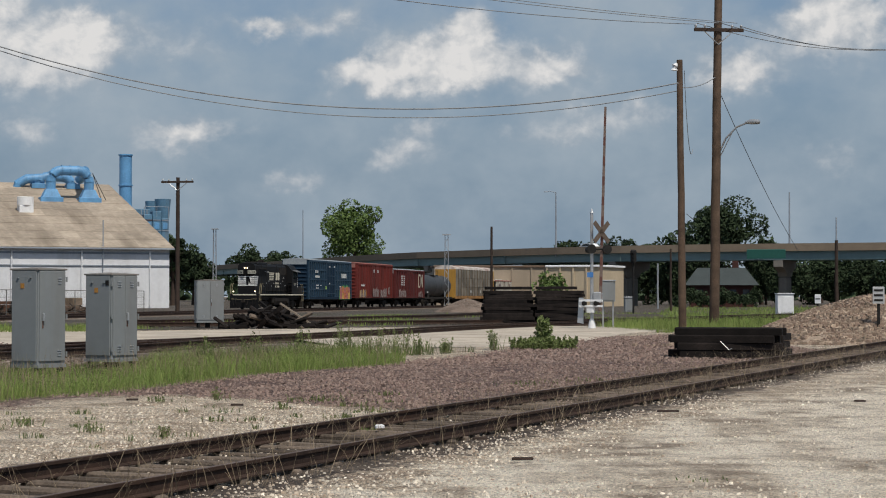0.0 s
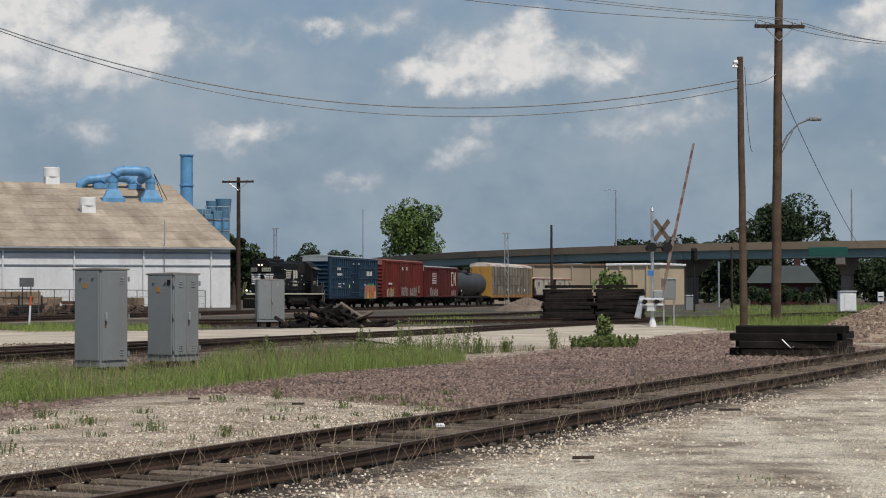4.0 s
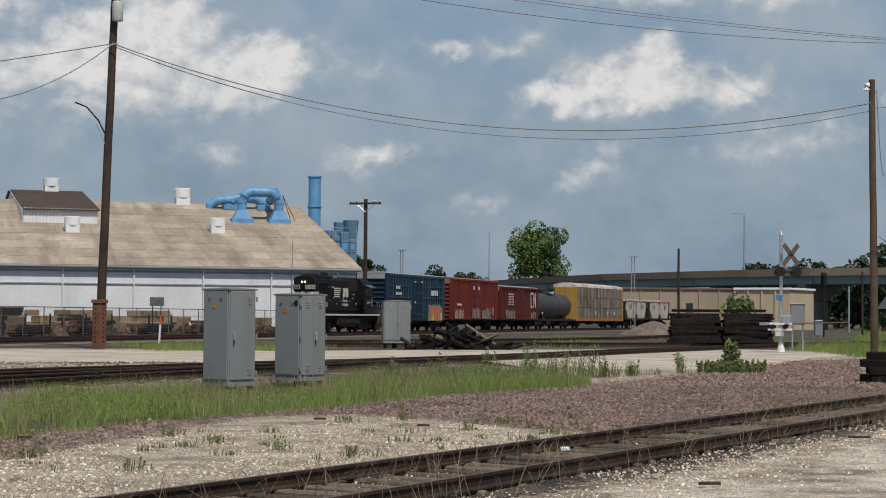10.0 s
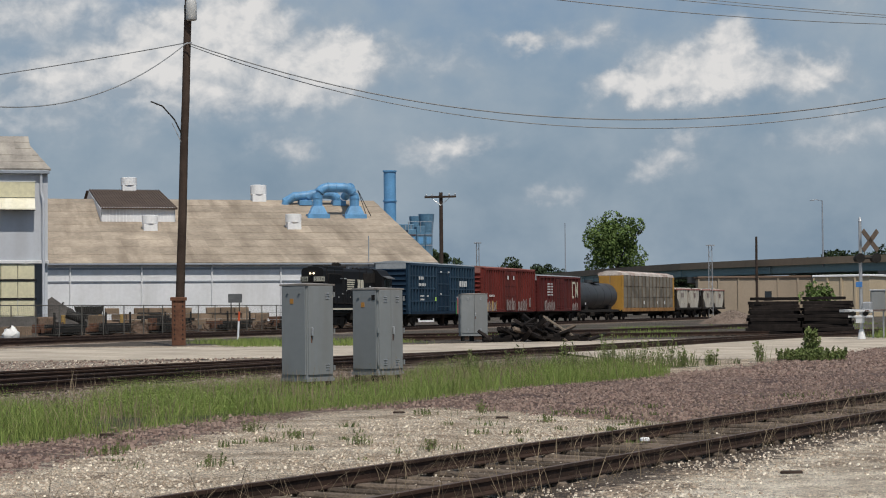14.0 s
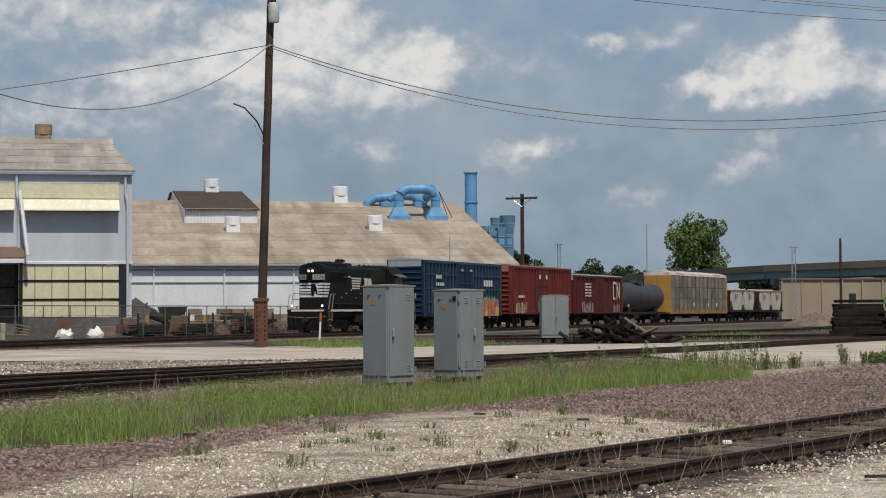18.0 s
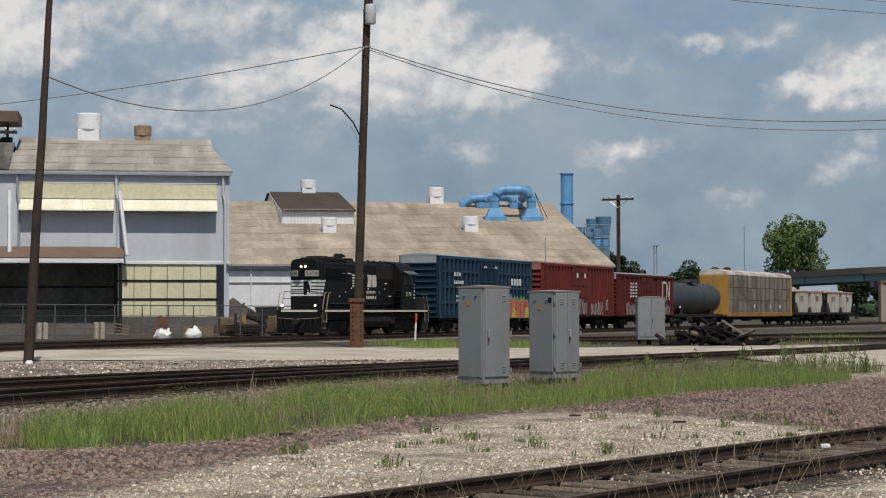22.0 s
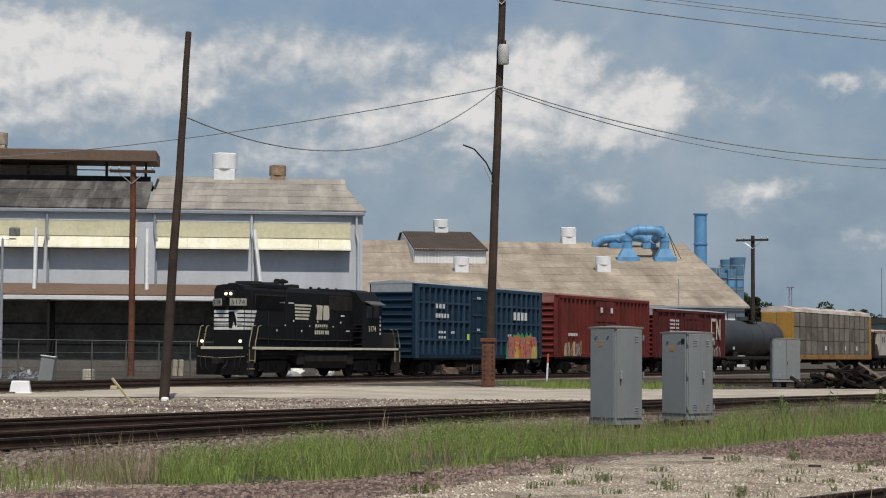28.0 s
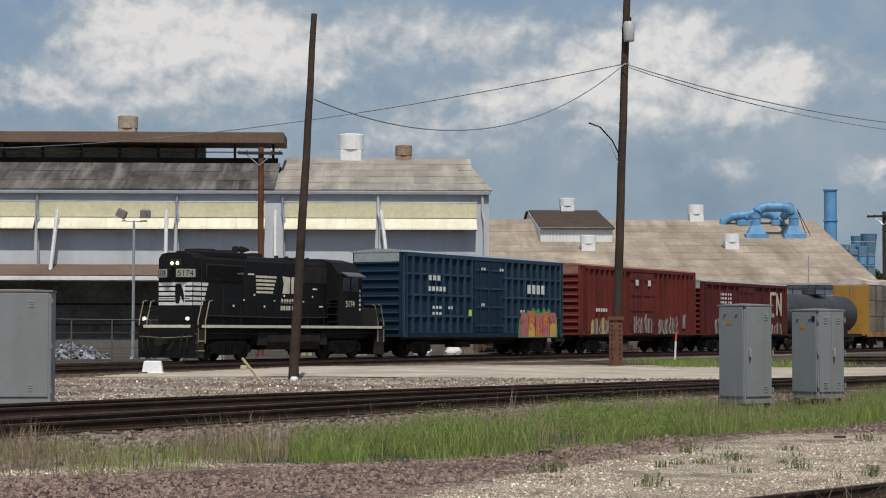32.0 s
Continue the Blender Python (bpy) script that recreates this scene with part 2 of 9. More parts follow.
# ---------------------------------------------------------------- mesh tools
class Geo:
    """Collects vertices and faces of one mesh."""

    def __init__(self):
        self.v, self.f = [], []

    def add(self, pts, faces):
        n = len(self.v)
        self.v += [tuple(p) for p in pts]
        self.f += [tuple(i + n for i in fc) for fc in faces]
        return self

    def box(self, c, s, rz=0.0, ch=0.0, tilt=None):
        """A box with chamfered vertical and top edges."""
        x, y, z = (a / 2 for a in s)
        ch = min(ch, x * 0.9, y * 0.9, z * 0.9)
        if ch > 0:
            ring = [(x - ch, -y), (x, -y + ch), (x, y - ch), (x - ch, y), (-x + ch, y), (-x, y - ch), (-x, -y + ch), (-x + ch, -y)]
            k = [(max(x - ch, 0.0001) / x), (max(y - ch, 0.0001) / y)]
            pts = [(px, py, -z) for px, py in ring] + [(px, py, z - ch) for px, py in ring] + [(px * k[0], py * k[1], z) for px, py in ring]
            n = 8
            fcs = [tuple(range(n - 1, -1, -1)), tuple(range(2 * n, 3 * n))]
            for r in (0, n):
                fcs += [(r + i, r + (i + 1) % n, r + n + (i + 1) % n, r + n + i) for i in range(n)]
        else:
            pts = [(sx * x, sy * y, sz * z) for sz in (-1, 1) for sx, sy in ((-1, -1), (1, -1), (1, 1), (-1, 1))]
            fcs = [(3, 2, 1, 0), (4, 5, 6, 7), (0, 1, 5, 4), (1, 2, 6, 5), (2, 3, 7, 6), (3, 0, 4, 7)]
        m = Matrix.Translation(c) @ (tilt if tilt is not None else Matrix.Rotation(radians(rz), 4, "Z"))
        return self.add([m @ Vector(p) for p in pts], fcs)

    def tube(self, pts, r, n=8, cap=True):
        """A round tube through points; r one radius or one for each."""
        pts = [Vector(p) for p in pts]
        rs = r if isinstance(r, (list, tuple)) else [r] * len(pts)
        base, rings = len(self.v), len(pts)
        for i, p in enumerate(pts):
            d = (pts[min(i + 1, rings - 1)] - pts[max(i - 1, 0)]).normalized()
            a = d.orthogonal().normalized() if abs(d.z) < 0.9 else Vector((1, 0, 0))
            a = (a - d * a.dot(d)).normalized()
            if abs(d.z) < 0.9:
                a = d.cross(Vector((0, 0, 1))).normalized()
            b = d.cross(a)
            self.v += [tuple(p + (a * math.cos(2 * math.pi * k / n) + b * math.sin(2 * math.pi * k / n)) * rs[i]) for k in range(n)]
        for i in range(rings - 1):
            o = base + i * n
            self.f += [(o + k, o + (k + 1) % n, o + n + (k + 1) % n, o + n + k) for k in range(n)]
        if cap:
            self.f += [tuple(base + k for k in range(n - 1, -1, -1)), tuple(base + (rings - 1) * n + k for k in range(n))]
        return self

    def prism(self, poly, m, depth):
        """A polygon in the xy plane of m, pushed depth along its z."""
        n = len(poly)
        pts = [m @ Vector((a, b, 0)) for a, b in poly] + [m @ Vector((a, b, depth)) for a, b in poly]
        return self.add(pts, [tuple(range(n - 1, -1, -1)), tuple(range(n, 2 * n))] + [(i, (i + 1) % n, n + (i + 1) % n, n + i) for i in range(n)])

    def mesh(self, name, smooth=False):
        me = bpy.data.meshes.new(name)
        me.from_pydata(self.v, [], self.f)
        me.validate()
        if smooth:
            me.shade_smooth()
            me.set_sharp_from_angle(angle=radians(40))
        return me


def part(name, geo, material, parent=None, label="", smooth=False, at=None):
    """One mesh object, under a thing or a part; geo may be a ready mesh."""
    me = geo if isinstance(geo, bpy.types.Mesh) else geo.mesh(name, smooth)
    if material is not None and not me.materials:
        me.materials.append(material)
    ob = new(name, me)
    if parent is not None:
        ob.parent = parent
    if at is not None:
        ob.matrix_basis = at
    if label:
        ob["label"] = label
    return ob


def thing(name, label, category, at=None, group="", kind=""):
    ob = new(name)
    ob.empty_display_size = 0.3
    if at is not None:
        ob.matrix_basis = at
    return tagged(ob, label, category, group, kind)


def solid(name, geo, material, label, category, at=None, group="", kind="", smooth=False):
    return tagged(part(name, geo, material, None, "", smooth, at), label, category, group, kind)


def place(az, dist, z=0.0):
    """A point at that azimuth (degrees clockwise from +y) and distance from the origin."""
    return (dist * math.sin(radians(az)), dist * math.cos(radians(az)), z)


def smooth_line(pts, step=1.0):
    """A Catmull-Rom curve through the points, at about even steps."""
    p = [Vector((*q, 0)) if len(q) == 2 else Vector(q) for q in pts]
    p = [p[0] * 2 - p[1]] + p + [p[-1] * 2 - p[-2]]
    res = []
    for i in range(1, len(p) - 2):
        n = max(2, int((p[i + 1] - p[i]).length / step))
        for k in range(n):
            t = k / n
            res.append(0.5 * (2 * p[i] + (p[i + 1] - p[i - 1]) * t + (2 * p[i - 1] - 5 * p[i] + 4 * p[i + 1] - p[i + 2]) * t * t
                              + (3 * p[i] - p[i - 1] - 3 * p[i + 1] + p[i + 2]) * t ** 3))
    return res + [p[-2]]


def ground_z(x, y):
    """Height of the ground: level in front, a low rise towards the main line on the far side of the road."""
    d = -0.391 * x + 0.921 * y          # distance towards the works
    e = max(0.0, min(1.0, (d - 64.0) / 14.0))
    w = max(0.0, min(1.0, (-14.0 - x) / 14.0))
    return 0.05 * e * e * (3 - 2 * e) * w


# ---------------------------------------------------------------- palette
M_ROAD = mat("worn concrete road", (0.43, 0.375, 0.305), 0.9, vary=0.24, scale=0.35, fine=9, bump=0.5, depth=0.01, stain=(0.24, 0.205, 0.17), stain_amount=0.8, stain_scale=0.3)
M_RAIL = mat("rusty rail steel", (0.040, 0.025, 0.019), 0.8, 0.1, vary=0.4, scale=2, fine=30, stain=(0.065, 0.034, 0.022), stain_amount=0.5)
M_RAILHEAD = mat("worn rail head", (0.115, 0.085, 0.070), 0.62, 0.2, vary=0.2, scale=1, fine=20, bump=0.1)
M_TIE = mat("weathered wooden tie", (0.125, 0.098, 0.077), 0.95, vary=0.45, scale=1.5, fine=28, bump=0.8, depth=0.015, per_piece=0.4)
M_CREO = mat("creosoted timber", (0.0145, 0.0112, 0.010), 0.9, vary=0.5, scale=2.5, fine=26, bump=0.8, depth=0.015, per_piece=0.5)
M_POLE = mat("weathered pole wood", (0.10, 0.068, 0.048), 0.9, vary=0.35, scale=1.5, fine=20, bump=0.8, depth=0.01, stain=(0.045, 0.03, 0.023), stain_amount=0.7, streak=True)
M_DARKPOLE = mat("tarred pole wood", (0.045, 0.032, 0.026), 0.9, vary=0.35, scale=1.5, fine=20, bump=0.8, depth=0.01, stain=(0.09, 0.062, 0.045), stain_amount=0.6, streak=True)
M_STEEL = mat("galvanised steel", (0.48, 0.49, 0.50), 0.45, 0.7, vary=0.12, scale=3, fine=30, bump=0.1)
M_DARK = mat("dark iron", (0.022, 0.021, 0.020), 0.65, 0.3, vary=0.3, scale=4, fine=30, bump=0.2)
M_CABINET = mat("grey painted cabinet steel", (0.215, 0.232, 0.238), 0.55, 0.0, vary=0.05, scale=1.2, fine=6, bump=0.05, stain=(0.15, 0.13, 0.11), stain_amount=0.35, stain_scale=1.3, streak=True)
M_WIRE = mat("weathered cable", (0.24, 0.25, 0.26), 0.7, vary=0, bump=0)
M_WHITE = mat("white paint", (0.72, 0.73, 0.74), 0.6, vary=0.08, scale=3, fine=20, bump=0.05)
M_GRASS = mat("fresh green grass", (0.110, 0.182, 0.036), 0.75, vary=0.4, scale=0.7, fine=3, bump=0, per_island=0.55, second=(0.26, 0.30, 0.095))
M_DRYGRASS = mat("dry straw", (0.235, 0.185, 0.125), 0.85, vary=0.35, scale=1, fine=6, bump=0)

# ---------------------------------------------------------------- ground
def spread(lo, near_lo, near_hi, hi, step, grow=1.13):
    """Grid lines: even in the middle, wider and wider outside."""
    mid = list(np.arange(near_lo, near_hi + 1e-6, step))
    up, dn = [], []
    w, s = mid[-1], step
    while w < hi:
        s *= grow
        w += s
        up.append(w)
    w, s = mid[0], step
    while w > lo:
        s *= grow
        w -= s
        dn.append(w)
    return np.array(dn[::-1] + mid + up)


def inside(px, py, poly, soft):
    """0 to 1 across the edge of a closed outline, 0.5 on it, soft metres wide."""
    dist, odd = np.full(px.shape, 1e9), np.zeros(px.shape, bool)
    for (ax, ay), (bx, by) in zip(poly, poly[1:] + poly[:1]):
        dx, dy = bx - ax, by - ay
        t = np.clip(((px - ax) * dx + (py - ay) * dy) / (dx * dx + dy * dy), 0, 1)
        dist = np.minimum(dist, np.hypot(px - ax - t * dx, py - ay - t * dy))
        cross = ((ay > py) != (by > py)) & (px < (bx - ax) * (py - ay) / ((by - ay) if by != ay else 1e-9) + ax)
        odd ^= cross
    return np.clip(0.5 + np.where(odd, dist, -dist) / soft, 0, 1)


# outlines of the ground's kinds
BALLAST = [(-6.9, 14.0), (-6.9, 18.6), (-6.0, 27.2), (-4.4, 29.6), (-2.4, 27.4), (0.4, 24.8), (2.0, 26.4), (4.0, 31.4), (5.8, 36.0), (8.8, 43.4),
           (11.0, 49.5), (10.8, 62.0), (9.6, 76.0), (6.0, 70.0), (3.4, 60.0), (1.9, 54.0), (0.6, 48.4), (-0.5, 45.0), (-3.0, 39.4), (-5.3, 33.6), (-7.0, 27.2), (-8.4, 21.0), (-10.2, 18.4), (-14.5, 13.0), (-11, 9.0)]
GRASSY = [(-10.4, 19.4), (-9.2, 19.9), (-8.2, 21.2), (-7.4, 24.8), (-6.7, 27.2), (-5.5, 29.9), (-4.8, 32.6), (-3.8, 36.8), (-2.7, 39.0), (-1.2, 42.4), (-0.9, 44.6), (-2.2, 48.0),
          (-4.4, 46.8), (-7.2, 42.0), (-8.8, 37.6), (-10.0, 32.6), (-10.7, 27.4), (-11.2, 23.6), (-11.3, 20.8)]
DIRT = [(-3.6, 8.0), (-1.4, 13.6), (0.6, 18.2), (2.8, 23.4), (5.4, 29.0), (8.0, 34.0), (20, 38.0), (26, 24.0), (12, 8.0)]
BED = [(-22, 0), (-15.5, 9), (-12.2, 17.5), (-11.3, 22), (-10.6, 28), (-9.8, 33), (-8.4, 38.5), (-6.6, 43), (-4.4, 50), (-4.0, 57.5), (-4.0, 63), (-9.4, 64.0), (-13.2, 55), (-17.6, 46), (-21.4, 36), (-25.0, 27), (-29.0, 16), (-35, 4)]
SHOULDER = [(-60, 34), (-44, 44), (-30, 52), (-22, 57.5), (-15, 60.5), (-9.5, 62.5), (-14.5, 52), (-20, 41), (-24, 30), (-30, 18), (-40, 8)]
FAR = [(-400, 60), (-92, 46), (-58, 60), (-43, 68), (-28, 80), (-14, 84), (-2, 93), (10, 96), (12.5, 66), (16, 50), (30, 60), (90, 80), (600, 200), (600, 2500), (-900, 2500)]


SIDING = [(-12.07, -7.9), (-9.79, -2.3), (-4.52, 10.6), (-0.04, 21.6), (4.37, 32.4), (7.96, 41.2), (12.41, 52.1), (15.9, 60.6)]
SIDE_BED = [(x - 1.3, y + 0.5) for x, y in SIDING] + [(x + 1.3, y - 0.5) for x, y in SIDING[::-1]]


def ground_material():
    m = bpy.data.materials.new("gravel yard")
    m.use_nodes = True
    nodes, links, bsdf = m.node_tree.nodes, m.node_tree.links, m.node_tree.nodes["Principled BSDF"]
    bsdf.inputs["Roughness"].default_value = 0.95
    tc = nodes.new("ShaderNodeTexCoord")

    def tex(scale, detail=5.0):
        n = nodes.new("ShaderNodeTexNoise")
        n.inputs["Scale"].default_value, n.inputs["Detail"].default_value, n.inputs["Roughness"].default_value = scale, detail, 0.62
        links.new(tc.outputs["Object"], n.inputs["Vector"])
        return n.outputs[0]

    def vor(scale):
        n = nodes.new("ShaderNodeTexVoronoi")
        n.inputs["Scale"].default_value = scale
        links.new(tc.outputs["Object"], n.inputs["Vector"])
        return n

    def ramp(value, stops):
        n = nodes.new("ShaderNodeValToRGB")
        el = n.color_ramp.elements
        el[0].position, el[0].color = stops[0][0], (*stops[0][1], 1)
        el[1].position, el[1].color = stops[-1][0], (*stops[-1][1], 1)
        for p, c in stops[1:-1]:
            e = el.new(p)
            e.color = (*c, 1)
        links.new(value, n.inputs[0])
        return n.outputs[0]

    def blend(f, a, b, kind="MIX"):
        n = nodes.new("ShaderNodeMix")
        n.data_type, n.blend_type = "RGBA", kind
        if isinstance(f, float):
            n.inputs[0].default_value = f
        else:
            links.new(f, n.inputs[0])
        links.new(a, n.inputs[6])
        links.new(b, n.inputs[7])
        return n.outputs[2]

    mid, coarse, small = tex(1.1), tex(0.28), tex(5.0, 4.0)
    stones = vor(44.0)
    wheel = nodes.new("ShaderNodeMapping")      # wheel ruts run along the siding
    wheel.inputs["Rotation"].default_value = (0, 0, radians(24))
    wheel.inputs["Scale"].default_value = (1.0, 0.22, 1.0)
    links.new(tc.outputs["Object"], wheel.inputs[0])
    ruts = nodes.new("ShaderNodeTexNoise")
    ruts.inputs["Scale"].default_value, ruts.inputs["Detail"].default_value, ruts.inputs["Roughness"].default_value = 0.9, 5.0, 0.6
    links.new(wheel.outputs[0], ruts.inputs["Vector"])
    grain = ramp(stones.outputs["Color"], [(0.1, (0.25, 0.235, 0.225)), (0.35, (0.78, 0.76, 0.74)), (0.6, (1.0, 0.99, 0.98)), (0.9, (1.6, 1.55, 1.5))])
    lime = blend(1.0, ramp(mid, [(0.32, (0.33, 0.25, 0.18)), (0.46, (0.56, 0.46, 0.35)), (0.66, (0.86, 0.765, 0.63))]), grain, "MULTIPLY")
    purple = blend(1.0, ramp(mid, [(0.3, (0.085, 0.050, 0.043)), (0.5, (0.18, 0.115, 0.098)), (0.70, (0.34, 0.26, 0.21))]), grain, "MULTIPLY")
    soil = ramp(small, [(0.3, (0.05, 0.06, 0.022)), (0.7, (0.11, 0.115, 0.05))])
    dirt = blend(0.55, ramp(blend(0.5, ruts.outputs[1], mid), [(0.42, (0.36, 0.285, 0.215)), (0.475, (0.66, 0.56, 0.44)), (0.54, (0.96, 0.86, 0.71))]), grain, "MULTIPLY")
    rust = blend(1.0, ramp(mid, [(0.3, (0.10, 0.072, 0.058)), (0.5, (0.21, 0.16, 0.128)), (0.70, (0.42, 0.35, 0.285))]), grain, "MULTIPLY")
    shoulder = blend(1.0, ramp(coarse, [(0.36, (0.13, 0.092, 0.078)), (0.46, (0.34, 0.275, 0.225)), (0.6, (0.64, 0.555, 0.455))]), grain, "MULTIPLY")
    far = ramp(tex(0.12, 8.0), [(0.36, (0.14, 0.115, 0.09)), (0.54, (0.08, 0.064, 0.05)), (0.64, (0.075, 0.072, 0.042)), (0.76, (0.085, 0.11, 0.042))])
    sidebed = blend(1.0, ramp(mid, [(0.3, (0.05, 0.036, 0.027)), (0.5, (0.10, 0.074, 0.056)), (0.72, (0.24, 0.19, 0.145))]), grain, "MULTIPLY")
    color = lime
    for name, other in (("far", far), ("shoulder", shoulder), ("ballast", purple), ("bed", rust), ("dirt", dirt), ("siding", sidebed), ("grassy", soil)):
        at = nodes.new("ShaderNodeAttribute")
        at.attribute_name = name
        add = nodes.new("ShaderNodeMath")
        add.operation = "MULTIPLY_ADD"
        links.new(small, add.inputs[0])
        add.inputs[1].default_value = 1.0
        wide = nodes.new("ShaderNodeMath")
        wide.operation = "MULTIPLY_ADD"
        links.new(mid, wide.inputs[0])
        wide.inputs[1].default_value = 1.0
        links.new(at.outputs["Fac"], wide.inputs[2])
        links.new(wide.outputs[0], add.inputs[2])
        mr = nodes.new("ShaderNodeMapRange")
        mr.interpolation_type = "SMOOTHSTEP"
        links.new(add.outputs[0], mr.inputs[0])
        mr.inputs[1].default_value, mr.inputs[2].default_value = 1.36, 1.66
        color = blend(mr.outputs[0], color, other)
    links.new(color, bsdf.inputs["Base Color"])
    h = nodes.new("ShaderNodeMath")
    h.operation = "MULTIPLY_ADD"
    links.new(stones.outputs["Distance"], h.inputs[0])
    h.inputs[1].default_value = -1.6
    links.new(small, h.inputs[2])
    bp = nodes.new("ShaderNodeBump")
    bp.inputs["Strength"].default_value, bp.inputs["Distance"].default_value = 1.0, 0.04
    links.new(h.outputs[0], bp.inputs["Height"])
    links.new(bp.outputs[0], bsdf.inputs["Normal"])
    return m


def ground_sheet():
    xs, ys = spread(-2600, -24, 17, 2600, 0.4), spread(-500, 9, 60, 3800, 0.4)
    gx, gy = np.meshgrid(xs, ys)
    flatx, flaty = gx.ravel(), gy.ravel()
    zz = [ground_z(a, b) + (0.03 * noise.noise((a * 0.45, b * 0.45, 0.0)) + 0.015 * noise.noise((a * 1.7, b * 1.7, 3.0)) if abs(a) < 60 and 0 < b < 110 else 0.0) - 0.02 for a, b in zip(flatx, flaty)]
    n, rows_n = len(xs), len(ys)
    idx = np.arange(n * rows_n).reshape(rows_n, n)
    quads = np.stack([idx[:-1, :-1], idx[:-1, 1:], idx[1:, 1:], idx[1:, :-1]], -1).reshape(-1, 4)
    me = bpy.data.meshes.new("ground")
    me.from_pydata(np.stack([flatx, flaty, np.array(zz)], 1).tolist(), [], quads.tolist())
    me.shade_smooth()
    for name, poly, soft in (("ballast", BALLAST, 2.4), ("grassy", GRASSY, 2.2), ("dirt", DIRT, 3.0), ("siding", SIDE_BED, 1.6), ("bed", BED, 2.4), ("shoulder", SHOULDER, 3.0), ("far", FAR, 3.0)):
        at = me.attributes.new(name, "FLOAT", "POINT")
        at.data.foreach_set("value", inside(flatx, flaty, poly, soft).astype(np.float32))
    me.materials.append(ground_material())
    return tagged(new("ground", me), "pale limestone gravel yard with purple ballast and weeds", "ground", kind="structure")


ground_sheet()


def ribbon(name, a, b, material, lift, label, rows=6, step=0.8, rough=0.25, category="ground"):
    """A sheet between two edge lines, following the ground, with uneven edges."""
    la, lb = smooth_line(a, step), smooth_line(b, step)
    n = max(len(la), len(lb))

    def pick(line, t):
        f = t * (len(line) - 1)
        i = min(int(f), len(line) - 2)
        return line[i].lerp(line[i + 1], f - i)

    g = Geo()
    for i in range(n):
        t = i / (n - 1)
        p, q = pick(la, t), pick(lb, t)
        p = p + Vector((noise.noise((p.x * 0.9, p.y * 0.9, 1)), noise.noise((p.x * 0.9, p.y * 0.9, 5)), 0)) * rough * 2
        q = q + Vector((noise.noise((q.x * 0.9, q.y * 0.9, 2)), noise.noise((q.x * 0.9, q.y * 0.9, 7)), 0)) * rough * 2
        for r in range(rows + 1):
            w = p.lerp(q, r / rows)
            edge = -0.05 if r in (0, rows) or i in (0, n - 1) else 0.0
            g.v.append((w.x, w.y, ground_z(w.x, w.y) + lift + edge))
    for i in range(n - 1):
        for r in range(rows):
            k = i * (rows + 1) + r
            g.f.append((k, k + rows + 1, k + rows + 2, k + 1))
    me = g.mesh(name, True)
    if sum(f.normal.z for f in me.polygons) < 0:
        me.flip_normals()
    return solid(name, me, material, label, category, kind="structure")


ROAD_NEAR = [(-75, 30), (-48, 44), (-36, 52.2), (-30.5, 55.4), (-26.7, 57.4), (-20.5, 58.4), (-15.5, 59.8), (-12, 61.4), (-7.5, 65.5), (-4.6, 64), (-3.2, 58), (-1.6, 56.2), (1.2, 56.4), (3.6, 60.0), (5.8, 68), (7.8, 77), (10.4, 83)]
ROAD_FAR = [(-92, 44), (-58, 58), (-43.3, 65.2), (-38.5, 68.2), (-33, 71.2), (-27, 74.9), (-19.5, 77.4), (-14, 80.8), (-10, 85.5), (-5, 88.5), (-2, 91), (2, 94), (6, 95), (9.5, 90), (11.8, 84)]
ribbon("road", ROAD_NEAR, ROAD_FAR, M_ROAD, 0.045, "worn pale concrete road across the tracks", rows=10, rough=0.2, category="road")
# ---------------------------------------------------------------- tracks
def rail_profile():
    """Half-size rail section, (sideways, up)."""
    return [(-0.07, 0.0), (0.07, 0.0), (0.07, 0.015), (0.012, 0.035), (0.012, 0.125), (0.036, 0.135), (0.036, 0.168), (0.03, 0.172),
            (-0.03, 0.172), (-0.036, 0.168), (-0.036, 0.135), (-0.012, 0.125), (-0.012, 0.035), (-0.07, 0.015)]


def rail_mesh(line, side, z_of, light=1.0):
    prof = [(a * light, b * light) for a, b in rail_profile()]
    g, n = Geo(), len(rail_profile())
    for i, p in enumerate(line):
        d = (line[min(i + 1, len(line) - 1)] - line[max(i - 1, 0)]).normalized()
        s = Vector((d.y, -d.x, 0))
        c = p + s * side
        for a, b in prof:
            g.v.append((c.x + s.x * a, c.y + s.y * a, z_of(p) + b))
    for i in range(len(line) - 1):
        for k in range(n):
            g.f.append((i * n + k, i * n + (k + 1) % n, (i + 1) * n + (k + 1) % n, (i + 1) * n + k))
    me = g.mesh("rail")
    me.materials.append(M_RAIL)
    me.materials.append(M_RAILHEAD)
    for f in me.polygons:
        if f.index % n in (7,):
            f.material_index = 1
    return me


TIE_MESHES = []
for k in range(5):
    tg, rng = Geo(), random.Random(40 + k)
    tg.box((0, 0, -0.09), (1.66 + rng.uniform(-0.1, 0.06), rng.uniform(0.11, 0.17), 0.18), rng.uniform(-2.5, 2.5), 0.02)
    me = tg.mesh("tie")
    for v in me.vertices:
        v.co += Vector((0, 0, 1)) * 0.018 * noise.noise(v.co * 3 + Vector((k * 5, 0, 0))) + Vector((0, 1, 0)) * 0.015 * noise.noise(v.co * 2 + Vector((0, k * 3, 0)))
    TIE_MESHES.append(me)


